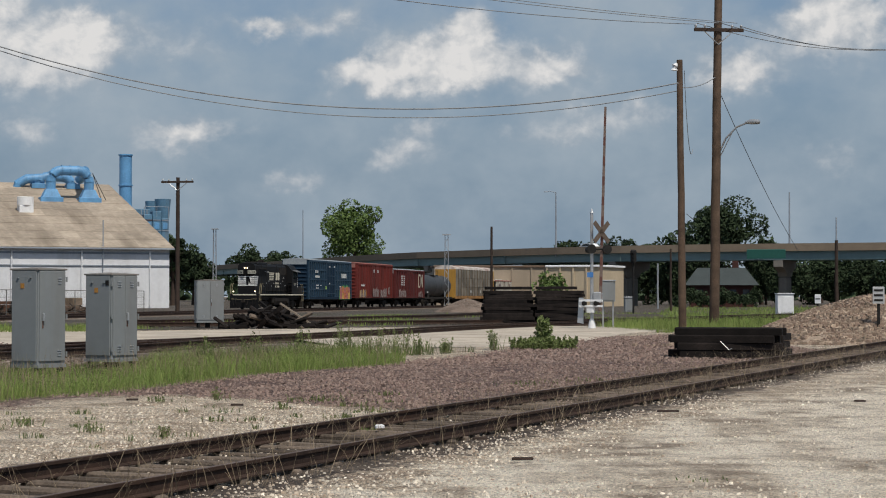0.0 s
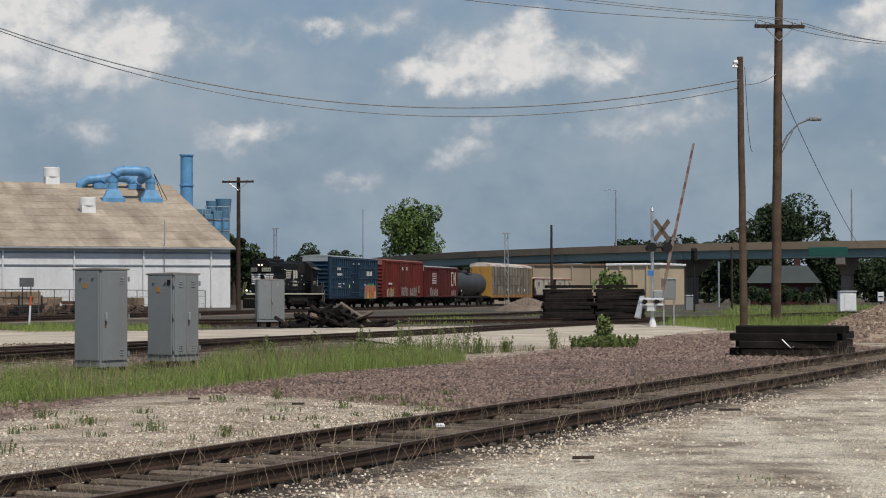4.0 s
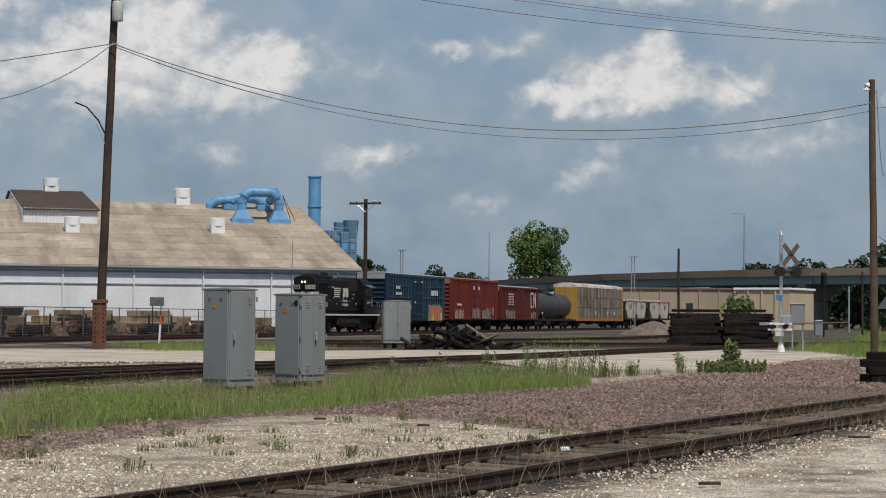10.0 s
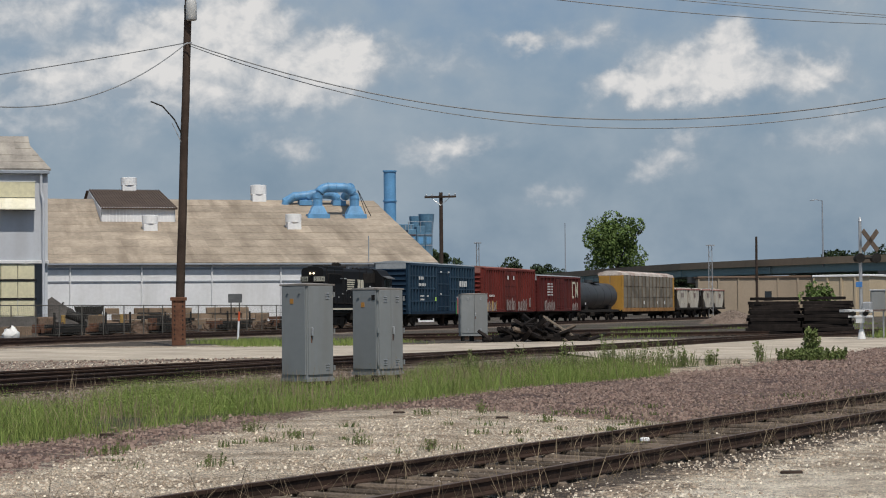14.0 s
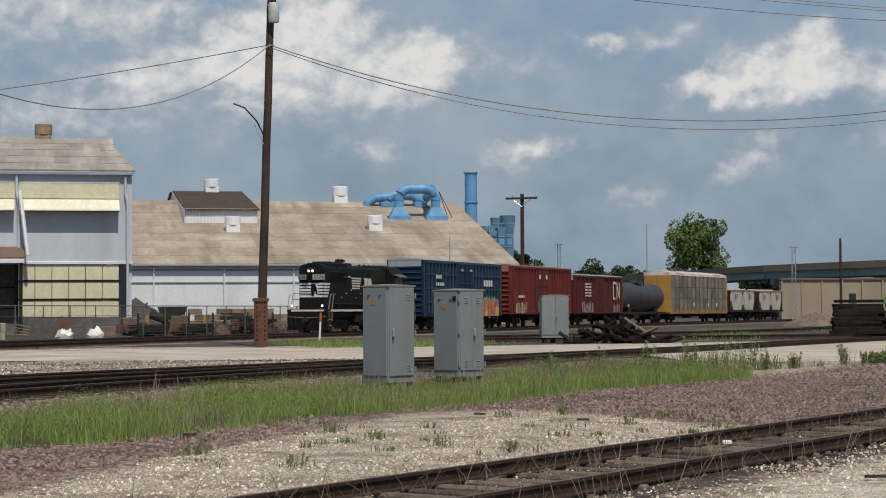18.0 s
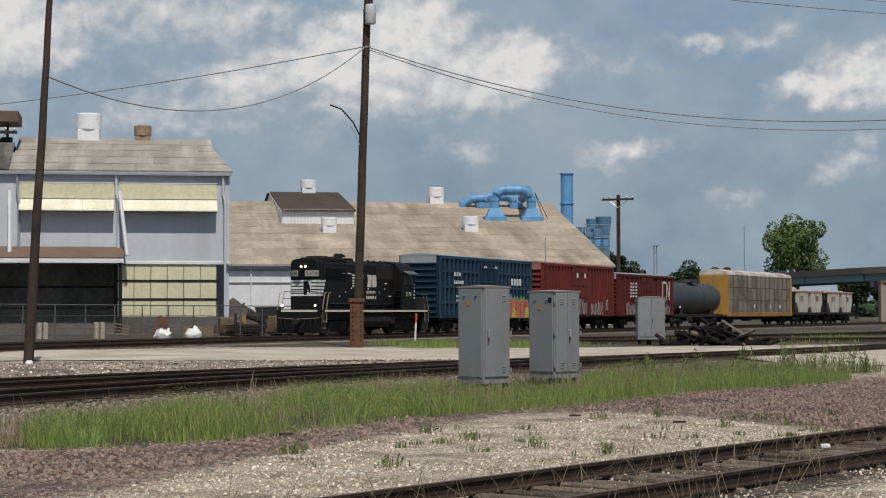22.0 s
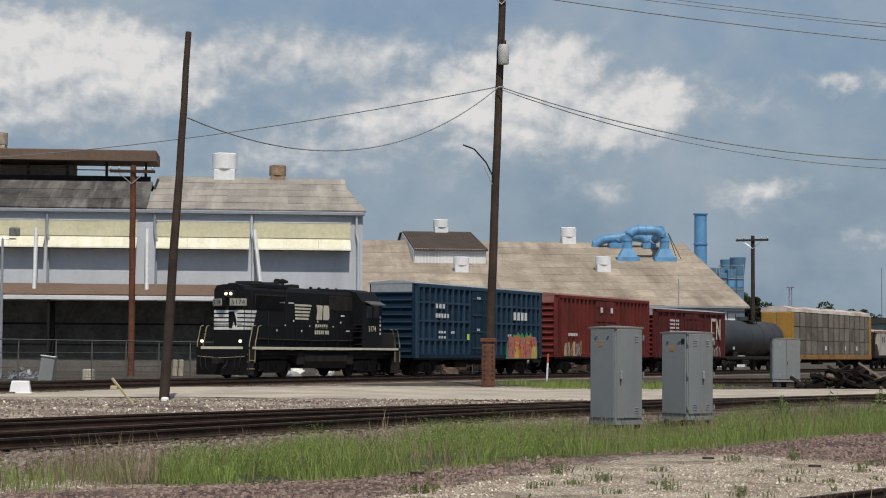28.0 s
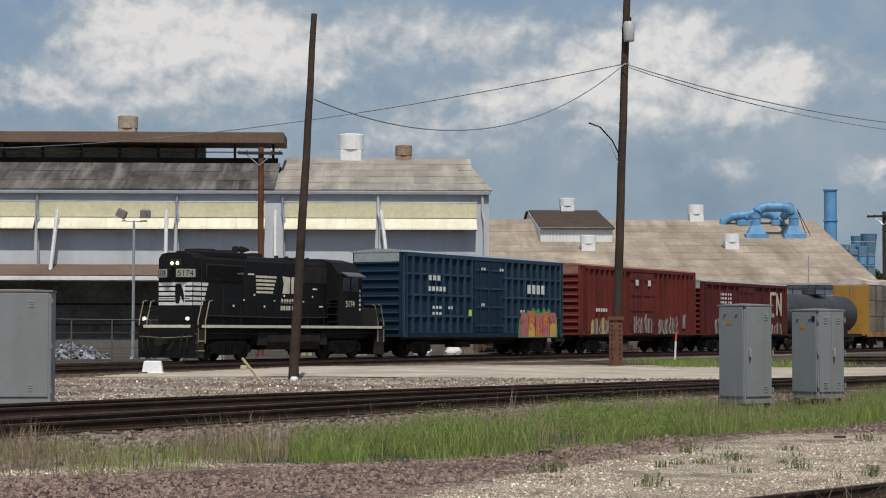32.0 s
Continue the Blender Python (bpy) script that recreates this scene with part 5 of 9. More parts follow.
    part("sun_visor", Geo().prism([(0, 0), (0, 0.06), (0.4, -0.12), (0.4, -0.18)], Matrix(((0, 0, 1, -5.8), (1, 0, 0, 1.5), (0, 1, 0, 3.98), (0, 0, 0, 1))), 1.7), mat("grey visor", (0.09, 0.09, 0.09), 0.6, vary=0.1, bump=0), c)
    text_part(t, "5174", 0.42, Matrix.Translation((-4.9, 1.53, 2.4)) @ SIDE, M_CREAMMARK, "cream painted road number")
    for i in range(5):
        part("reflector_mark", Geo().box((-5.85, 1.53, 2.3 + i * 0.22), (0.13, 0.012, 0.12)), M_MARK, t)
    part("short_hood", Geo().box((-6.8, 0, 2.2), (1.5, 1.76, 1.32), 0, 0.12), M_LOCO, t)
    part("battery_box", Geo().box((-6.4, 1.36, 1.95), (2.9, 0.3, 0.82), 0, 0.02), mat("dusty black box paint", (0.020, 0.018, 0.0155), 0.7, vary=0.25, scale=1, fine=10, bump=0.05), t, "dusty black battery box")
    # handrails
    for x0, x1 in ((7.6, -3.9),):
        for i in range(9):
            x = x0 + (x1 - x0) * i / 8
            part("stanchion", Geo().tube([(x, 1.47, 1.6), (x, 1.47, 2.55)], 0.022, 6), M_LOCO, t)
        part("handrail", Geo().tube([(x0, 1.47, 2.55), (x1, 1.47, 2.55)], 0.022, 6), M_LOCO, t)
    for x, s in ((7.5, 1), (8.05, 1), (-7.75, -1), (-8.35, -1)):
        for y in (1.5, -1.5):
            part("end_handrail", Geo().tube([(x, y, 0.75), (x - s * 0.02, y, 1.7), (x - s * 0.3, y, 2.5), (x - s * 0.55, y, 2.55)], 0.03, 6), M_HANDRAIL, t, "pale yellow end handrail")
    for z in (2.2, 2.6):
        part("end_rail", Geo().tube([(8.12, -1.1, z), (8.12, 1.1, z)], 0.022, 6), M_LOCO, t)
    for i in range(4):
        part("cab_step", Geo().box((-3.7, 1.3, 1.7 + 0.35 * i), (0.5, 0.36, 0.04)), M_UNDER, t)
    part("underframe", Geo().box((0, 0, 0.9), (14.6, 1.3, 0.9), 0, 0.05), M_UNDER, t)
    for x0, x1 in ((3.1, 1.3), (-2.4, -3.0)):
        part("air_filter_box", Geo().box(((x0 + x1) / 2, 1.15, 0.95), (x0 - x1, 0.5, 0.6), 0, 0.06), M_UNDER, t)
    part("brake_pipe", Geo().tube([(7.6, 1.3, 1.2), (3.0, 1.3, 1.15), (-3.0, 1.3, 1.15), (-7.6, 1.3, 1.2)], 0.05, 6), M_UNDER, t)
    for s in (-1, 1):
        part("step_edge", Geo().box((7.85, s * 1.54, 0.45), (0.5, 0.03, 0.05)), M_HANDRAIL, t)
        part("step_edge", Geo().box((7.85, s * 1.54, 0.85), (0.5, 0.03, 0.05)), M_HANDRAIL, t)
    for x in (5.0, -5.0):
        truck(t, x, True)
    for y in (-1.15, -0.85, 0.85, 1.15):
        part("hose", Geo().tube([(8.2, y, 1.15), (8.32, y, 0.85), (8.3, y * 0.96, 0.5), (8.22, y * 0.92, 0.42)], 0.03, 6), M_UNDER, t)
    part("uncoupling_lever", Geo().tube([(8.24, -1.35, 1.05), (8.26, -0.2, 0.98), (8.26, 0.2, 0.98), (8.24, 1.35, 1.05)], 0.02, 6), M_HANDRAIL, t)
    for z in (0.45, 0.8, 1.15):
        for y in (-1.3, 1.3):
            part("step_tread", Geo().box((7.9, y, z), (0.5, 0.34, 0.04)), M_HANDRAIL, t, "worn step tread")
    coupler(t, 8.1, 1)
    coupler(t, -8.4, -1)
    # the whole is a little shorter than the sum of its drawings
    for ob in t.children:
        ob.matrix_basis = pose(ob.matrix_basis.translation.x * 0.945, ob.matrix_basis.translation.y, ob.matrix_basis.translation.z) @ ob.matrix_basis.to_3x3().to_4x4()
        if ob.name.split(".")[0] not in ("truck", "number", "number_board", "board_housing"):
            for one in (ob, *ob.children):
                for v in one.data.vertices:
                    v.co.x *= 0.945
    return t


def underframe(t, length, zs):
    part("centre_sill", Geo().box((0, 0, zs - 0.2), (length + 0.3, 0.5, 0.4)), M_UNDER, t)
    part("side_sill", Geo().box((0, 1.42, zs + 0.02), (length, 0.14, 0.26), 0, 0.02), M_UNDER, t)
    part("brake_gear", Geo().box((length * 0.1, 0.6, zs - 0.35), (1.6, 0.7, 0.4), 0, 0.08), M_UNDER, t)
    for x in (length / 2 - 2.2, -length / 2 + 2.2):
        truck(t, x)
    coupler(t, length / 2, 1)
    coupler(t, -length / 2, -1)


def ladder(t, x, y, z0, z1, material):
    for dx in (-0.2, 0.2):
        part("ladder_rail", Geo().box((x + dx, y, (z0 + z1) / 2), (0.04, 0.05, z1 - z0)), material, t)
    for i in range(int((z1 - z0) / 0.4)):
        part("ladder_rung", Geo().box((x, y + 0.03, z0 + 0.2 + i * 0.4), (0.42, 0.03, 0.03)), material, t)


def stroke(t, a, b, w, x0, y, z0, material, label, name="graffiti_stroke"):
    """One flat sprayed stroke from a to b (metres to the rear and up from x0, z0)."""
    d = Vector((b[0] - a[0], b[1] - a[1])).normalized()
    n = Vector((-d.y, d.x)) * (w / 2)
    e = d * (w * 0.3)
    pts = [(a[0] - e.x - n.x * 0.7, a[1] - e.y - n.y * 0.7), (a[0] - n.x, a[1] - n.y), (b[0] - n.x, b[1] - n.y), (b[0] + e.x, b[1] + e.y), (b[0] + n.x, b[1] + n.y), (a[0] + n.x, a[1] + n.y)]
    part(name, Geo().prism(pts, side_at(x0, y, z0), 0.003), material, t, label)


def tag(t, x, z, w, h, colors, seed, y=1.61, label="sprayed pale graffiti tag"):
    """Cramped block letters nobody can read: a grey ground, strokes and drips."""
    rng = random.Random(seed)
    n = max(2, int(w / 0.46))
    for i in range(n):
        x0, cw = x - w * i / n, w / n
        top = h * rng.uniform(0.72, 1.0)
        part("graffiti_ground", Geo().prism([(0.02, 0), (cw * 0.98, rng.uniform(0, 0.1)), (cw * rng.uniform(0.8, 1.0), top * 0.9), (cw * 0.5, top), (rng.uniform(0, 0.08), top * rng.uniform(0.7, 0.95))], side_at(x0, y, z), 0.003), colors[1 + i % (len(colors) - 1)], t, label)
        pts = [(cw * rng.uniform(0.1, 0.9), top * f) for f in (0.05, 0.32, 0.62, 0.92)]
        for a, b in zip(pts, pts[1:]):
            stroke(t, a, b, rng.uniform(0.08, 0.15), x0, y + 0.006, z, colors[0], label)
        stroke(t, (cw * 0.85, top * rng.uniform(0.1, 0.3)), (cw * rng.uniform(0.6, 0.95), top * 0.95), 0.07, x0, y + 0.011, z, colors[i % len(colors)], label)


def mural(t, x, z, w, h, y=1.63):
    """A large colourful piece: a green splash behind chunky pink and orange letters with yellow feet."""
    rng = random.Random(5)
    lab = "sprayed orange and pink graffiti"
    top = []
    for i in range(15):
        f = i / 14
        top.append((w * (1.02 - 1.04 * f), h * (0.96 + (0.16 if i % 2 else -0.02) + rng.uniform(-0.05, 0.05)) * (1 - 0.25 * abs(2 * f - 1) ** 3)))
    part("graffiti_splash", Geo().prism([(-0.28, -0.05), (w + 0.12, -0.05), (w + 0.16, h * 0.3)] + top + [(-0.2, h * 0.35)], side_at(x, y, z), 0.003), SPRAY_GREEN[0], t, "sprayed green splash")
    n = 5
    for i in range(n):
        x0, cw = x - w * i / n, w / n
        a, b = h * rng.uniform(0.86, 0.97), h * rng.uniform(0.80, 0.97)
        m = h * rng.uniform(0.40, 0.5)
        part("graffiti_letter", Geo().prism([(0.0, m), (cw * 0.5, m - 0.1), (cw * 1.03, m + 0.04), (cw * 0.97, b), (cw * 0.55, max(a, b) + 0.05), (cw * 0.08, a)], side_at(x0, y + 0.006 + 0.0006 * i, z), 0.003), SPRAY[(1, 0, 1, 0, 1)[i]], t, lab)
        part("graffiti_letter", Geo().prism([(0.0, -0.02), (cw * 1.02, 0.0), (cw * 1.0, m), (cw * 0.5, m + 0.1), (-0.02, m - 0.03)], side_at(x0, y + 0.0095 + 0.0006 * i, z), 0.003), SPRAY[(1, 2, 0, 1, 2)[i]], t, lab)
        for k in range(3):
            p = (cw * rng.uniform(0.15, 0.85), h * rng.uniform(0.1, 0.55))
            stroke(t, p, (p[0] + rng.uniform(-0.25, 0.25), p[1] + h * rng.uniform(0.14, 0.32)), 0.06, x0, y + 0.016, z, SPRAY[4], "dark red graffiti outline")
        stroke(t, (cw * 0.02, 0.05), (cw * 0.06, h * 0.8), 0.055, x0, y + 0.02, z, SPRAY[4], "dark red graffiti outline")
        stroke(t, (cw * 0.3, h * 0.7), (cw * 0.75, h * 0.62), 0.09, x0, y + 0.02, z, SPRAY[2 if i % 2 else 0], lab)


def boxcar(name_label, length, top, paint, roof_paint, seed, door_w=3.2, rib=0.75, zs=1.1, belts=0, worn=None):
    t = thing("boxcar", name_label, "boxcar", group="freight cars")
    # worn: rib and chord paint; the navy car's is lightened to look lit
    worn = worn or paint
    L = length / 2
    roof_z = top - 0.18
    part("body", Geo().box((0, 0, (zs + roof_z) / 2), (length, 2.96, roof_z - zs), 0, 0.03), paint, t)
    rf = [(-1.56, roof_z - 0.02), (-1.5, roof_z + 0.06), (0, top), (1.5, roof_z + 0.06), (1.56, roof_z - 0.02)]
    part("roof", Geo().prism(rf, Matrix(((0, 0, 1, -L - 0.1), (1, 0, 0, 0), (0, 1, 0, 0), (0, 0, 0, 1))), length + 0.2), roof_paint, t)
    for i in range(int(length / 1.2)):
        x = -L + 0.6 + i * 1.2
        part("roof_rib", Geo().prism([(-1.54, roof_z + 0.05), (0, top + 0.035), (1.54, roof_z + 0.05), (0, top)], Matrix(((0, 0, 1, x), (1, 0, 0, 0), (0, 1, 0, 0), (0, 0, 0, 1))), 0.07), roof_paint, t)
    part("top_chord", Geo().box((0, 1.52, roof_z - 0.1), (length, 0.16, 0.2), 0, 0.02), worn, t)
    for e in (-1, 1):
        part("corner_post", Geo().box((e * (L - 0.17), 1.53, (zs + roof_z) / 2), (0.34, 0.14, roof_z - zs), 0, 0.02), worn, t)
    part("bottom_chord", Geo().box((0, 1.5, zs + 0.12), (length, 0.1, 0.26), 0, 0.02), paint, t)
    half = door_w / 2
    x = L - 0.12
    while x > -L:
        if abs(x) > half + 0.15:
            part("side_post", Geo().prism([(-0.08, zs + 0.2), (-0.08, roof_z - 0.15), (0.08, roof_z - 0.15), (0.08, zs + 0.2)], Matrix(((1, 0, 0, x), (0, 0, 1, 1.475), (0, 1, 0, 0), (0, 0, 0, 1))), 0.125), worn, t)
        x -= rib
    for k in range(belts):
        zb = zs + (roof_z - zs) * (k + 1) / (belts + 1)
        for s in (-1, 1):
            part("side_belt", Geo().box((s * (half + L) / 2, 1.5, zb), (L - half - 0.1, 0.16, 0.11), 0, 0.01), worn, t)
    # plug doors with lock rods and ribs
    for s in (-1, 1):
        d = part("door", Geo().box((s * half / 2, 1.53, (zs + roof_z) / 2 + 0.02), (half - 0.06, 0.09, roof_z - zs - 0.5), 0, 0.02), paint, t)
        for k in range(4):
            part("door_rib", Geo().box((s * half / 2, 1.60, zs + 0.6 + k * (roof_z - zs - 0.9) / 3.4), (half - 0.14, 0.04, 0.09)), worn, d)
        for dx in (0.12, half * 0.62):
            part("lock_rod", Geo().tube([(s * dx, 1.6, zs + 0.2), (s * dx, 1.6, roof_z - 0.3)], 0.035, 6), paint, d)
    # corrugated ends
    for e in (-1, 1):
        n = 9
        for i in range(n):
            part("end_corrugation", Geo().tube([(e * (L + 0.01), -1.3, zs + 0.35 + i * (roof_z - zs - 0.5) / n), (e * (L + 0.01), 1.3, zs + 0.35 + i * (roof_z - zs - 0.5) / n)], 0.09, 6), paint, t)
        part("end_cap", Geo().box((e * (L + 0.04), 0, roof_z - 0.24), (0.08, 2.7, 0.5), 0, 0.02), roof_paint, t, "pale upper end panel")
        part("end_post", Geo().box((e * (L + 0.03), 1.4, (zs + roof_z) / 2), (0.1, 0.14, roof_z - zs)), paint, t)
    ladder(t, L - 0.35, 1.56, zs, roof_z - 0.3, paint)
    ladder(t, -L + 0.35, 1.56, zs, zs + 1.4, paint)
    underframe(t, length, zs)
    return t


SPRAY = [mat("orange spray paint", (0.50, 0.155, 0.055), 0.6, vary=0.2, bump=0), mat("pink spray paint", (0.42, 0.14, 0.145), 0.6, vary=0.2, bump=0), mat("yellow spray paint", (0.55, 0.34, 0.075), 0.6, vary=0.2, bump=0),
         mat("orange spray paint", (0.62, 0.17, 0.05)), mat("dark red spray paint", (0.22, 0.03, 0.03), 0.6, vary=0.2, bump=0)]
SPRAY_GREEN = [mat("green spray paint", (0.055, 0.27, 0.085), 0.6, vary=0.2, bump=0)]
SPRAY_PALE = [mat("pale tag paint", (0.34, 0.30, 0.28), 0.7, vary=0.25, bump=0), mat("grey tag paint", (0.17, 0.125, 0.12), 0.7, vary=0.25, bump=0), mat("brown tag paint", (0.12, 0.055, 0.048), 0.7, vary=0.25, bump=0)]


def navy_car():
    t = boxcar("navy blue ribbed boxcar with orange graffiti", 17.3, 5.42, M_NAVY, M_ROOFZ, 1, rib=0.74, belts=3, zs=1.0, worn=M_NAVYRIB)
    bars(t, -4.2, 1.60, 3.62, 2.2, 0.5, 4, M_MARK, 0.32, "white lettering bar")
    bars(t, 6.4, 1.60, 4.0, 1.3, 0.26, 3, M_MARK)
    bars(t, 6.4, 1.60, 3.45, 1.8, 0.24, 5, M_MARK)
    for x, z, w, n in ((6.0, 2.5, 1.0, 3), (6.0, 2.2, 1.0, 3), (4.4, 2.5, 0.5, 2), (1.0, 4.6, 0.5, 2), (-1.0, 4.6, 0.5, 2), (1.0, 2.7, 0.4, 2), (-3.4, 2.4, 0.6, 2)):
        bars(t, x, 1.635 if abs(x) < 1.6 else 1.60, z, w, 0.14, n, M_MARK)
    part("green_placard", Geo().box((2.1, 1.60, 2.25), (0.3, 0.012, 0.34)), mat("lime placard", (0.42, 0.72, 0.12), 0.6, vary=0, bump=0), t)
    mural(t, -3.4, 1.0, 4.3, 1.45)
    return t


def red_car():
    t = boxcar("faded red brown boxcar with pale graffiti tags", 16.5, 5.4, M_REDCAR, M_REDROOF, 2, door_w=3.6, rib=0.7)
    bars(t, 6.6, 1.60, 2.6, 1.6, 0.2, 5, M_MARK)
    for s in (0.9, -0.9):
        part("door_mark", Geo().box((s, 1.64, 4.35), (0.4, 0.012, 0.36)), M_MARK, t)
    tag(t, 1.5, 1.2, 2.9, 1.35, SPRAY_PALE, 7, 1.66)
    tag(t, -2.2, 1.15, 3.2, 1.25, SPRAY_PALE, 8)
    tag(t, 7.3, 1.15, 2.9, 1.05, [SPRAY_PALE[0], SPRAY[2], SPRAY_PALE[1], SPRAY_PALE[2]], 9)
    tag(t, -6.0, 1.5, 0.6, 1.1, SPRAY_PALE, 11)
    return t


def dull_car():
    t = boxcar("dull red boxcar with pale block emblem", 15.2, 4.9, M_REDCAR2, M_ROOFZ, 3, door_w=3.0, rib=1.3)
    # pale block emblem: an open bracket and a zigzag
    for a, b, w in (((0.95, 1.55), (0.0, 1.55), 0.24), ((0.0, 1.55), (0.0, 0.0), 0.24), ((0.0, 0.0), (0.6, 0.0), 0.24), ((1.2, 0.0), (1.2, 1.55), 0.24), ((1.2, 1.55), (2.0, 0.0), 0.24), ((2.0, 0.0), (2.0, 1.6), 0.24)):
        stroke(t, a, b, w, -4.3, 1.61, 2.55, M_CREAMMARK, "cream emblem shape", "emblem")
    for i in range(5):
        bars(t, 5.0, 1.592, 3.9 - 0.28 * i, 2.2, 0.15, 5, M_MARK)
    tag(t, 5.9, 1.15, 3.6, 1.2, SPRAY_PALE, 10)
    tag(t, -4.2, 1.15, 2.2, 0.9, SPRAY_PALE, 12)
    return t


def tank_car():
    t = thing("tank_car", "dark grey cylindrical tank car", "tank car", group="freight cars")
    L, r, z = 7.6, 1.5, 2.75
    shell = [(-L, 0, z), (-L + 0.12, 0, z), (-L + 0.35, 0, z), (-L + 0.75, 0, z), (L - 0.75, 0, z), (L - 0.35, 0, z), (L - 0.12, 0, z), (L, 0, z)]
    part("tank", Geo().tube(shell, [0.5, r * 0.72, r * 0.9, r, r, r * 0.9, r * 0.72, 0.5], 28), M_TANK, t, smooth=True)
    for x in (-4.4, -1.5, 1.5, 4.4):
        part("tank_band", Geo().tube([(x - 0.05, 0, z), (x + 0.05, 0, z)], r + 0.015, 28), M_TANK, t)
    part("dome", Geo().tube([(0, 0, z + 1.2), (0, 0, z + 1.85)], [0.55, 0.5], 16), M_TANK, t)
    part("platform", Geo().box((0, 0, z + 1.5), (2.2, 2.0, 0.06)), M_UNDER, t)
    for x in (-1.0, 1.0):
        for y in (-0.95, 0.95):
            part("platform_post", Geo().tube([(x, y, z + 1.2), (x, y, z + 2.1)], 0.03, 6), M_UNDER, t)
    part("platform_rail", Geo().tube([(-1.0, 0.95, z + 2.1), (1.0, 0.95, z + 2.1)], 0.03, 6), M_UNDER, t)
    for x in (-4.9, 4.9):
        part("saddle", Geo().box((x, 0, 1.25), (1.0, 2.4, 0.6), 0, 0.05), M_UNDER, t)
    part("walkway", Geo().box((L + 0.1, 0, 1.1), (0.9, 2.8, 0.12)), M_UNDER, t)
    part("walkway", Geo().box((-L - 0.1, 0, 1.1), (0.9, 2.8, 0.12)), M_UNDER, t)
    part("placard", Geo().box((5.6, 1.27, 1.95), (0.4, 0.04, 0.4)), M_MARK, t)
    bars(t, 3.8, 1.44, 2.9, 1.4, 0.18, 5, M_MARK)
    underframe(t, 15.6, 1.05)
    return t


def autorack():
    t = thing("autorack", "yellow autorack car with grey side panels and peeling white roof", "autorack car", group="freight cars")
    L, z0, z1 = 12.4, 1.0, 5.25
    part("body", Geo().box((0, 0, (z0 + z1) / 2), (24.6, 2.84, z1 - z0)), M_RACK, t)
    part("roof", Geo().prism([(-1.5, z1), (-1.42, z1 + 0.3), (-0.6, z1 + 0.52), (0.6, z1 + 0.52), (1.42, z1 + 0.3), (1.5, z1)], Matrix(((0, 0, 1, -12.3), (1, 0, 0, 0), (0, 1, 0, 0), (0, 0, 0, 1))), 24.6), M_RACKROOF, t, "white peeling roof with rust")
    for i in range(18):
        part("roof_rib", Geo().prism([(-1.46, z1 + 0.28), (-0.6, z1 + 0.56), (0.6, z1 + 0.56), (1.46, z1 + 0.28)], Matrix(((0, 0, 1, -11.9 + i * 1.37), (1, 0, 0, 0), (0, 1, 0, 0), (0, 0, 0, 1))), 0.1), M_RACKROOF, t)
    n = 14
    for i in range(n):
        x = 11.0 - i * 22.0 / (n - 1)
        for k in range(3):
            part("side_panel", Geo().box((x, 1.47, z0 + 0.45 + k * 1.28 + 0.55), (1.5, 0.06, 1.2), 0, 0.02), M_RACK, t)
        part("rack_post", Geo().box((x - 0.78, 1.5, (z0 + z1) / 2), (0.14, 0.12, z1 - z0)), M_YELLOW if i in (n - 1,) else M_RACKPOST, t)
    for x in (12.05, -12.05):
        part("corner_post", Geo().box((x, 1.48, (z0 + z1) / 2), (0.6, 0.12, z1 - z0), 0, 0.02), M_YELLOW, t)
    part("side_beam", Geo().box((0, 1.5, z0 + 0.15), (24.6, 0.14, 0.42), 0, 0.03), mat("rusty yellow beam", (0.30, 0.16, 0.06), 0.8, vary=0.25, scale=1, fine=8, stain=(0.12, 0.06, 0.035), stain_amount=0.8), t)
    for e in (-1, 1):
        for s in (-0.72, 0.72):
            part("end_door", Geo().box((e * 12.3, s, (z0 + z1) / 2), (0.08, 1.36, z1 - z0 - 0.1), 0, 0.03), M_YELLOW, t)
    for x in (2.5, -3.6, -7.4):
        part("data_plate", Geo().box((x, 1.51, 2.0), (0.5, 0.012, 0.4)), M_MARK, t)
    underframe(t, 24.8, 1.0)
    return t


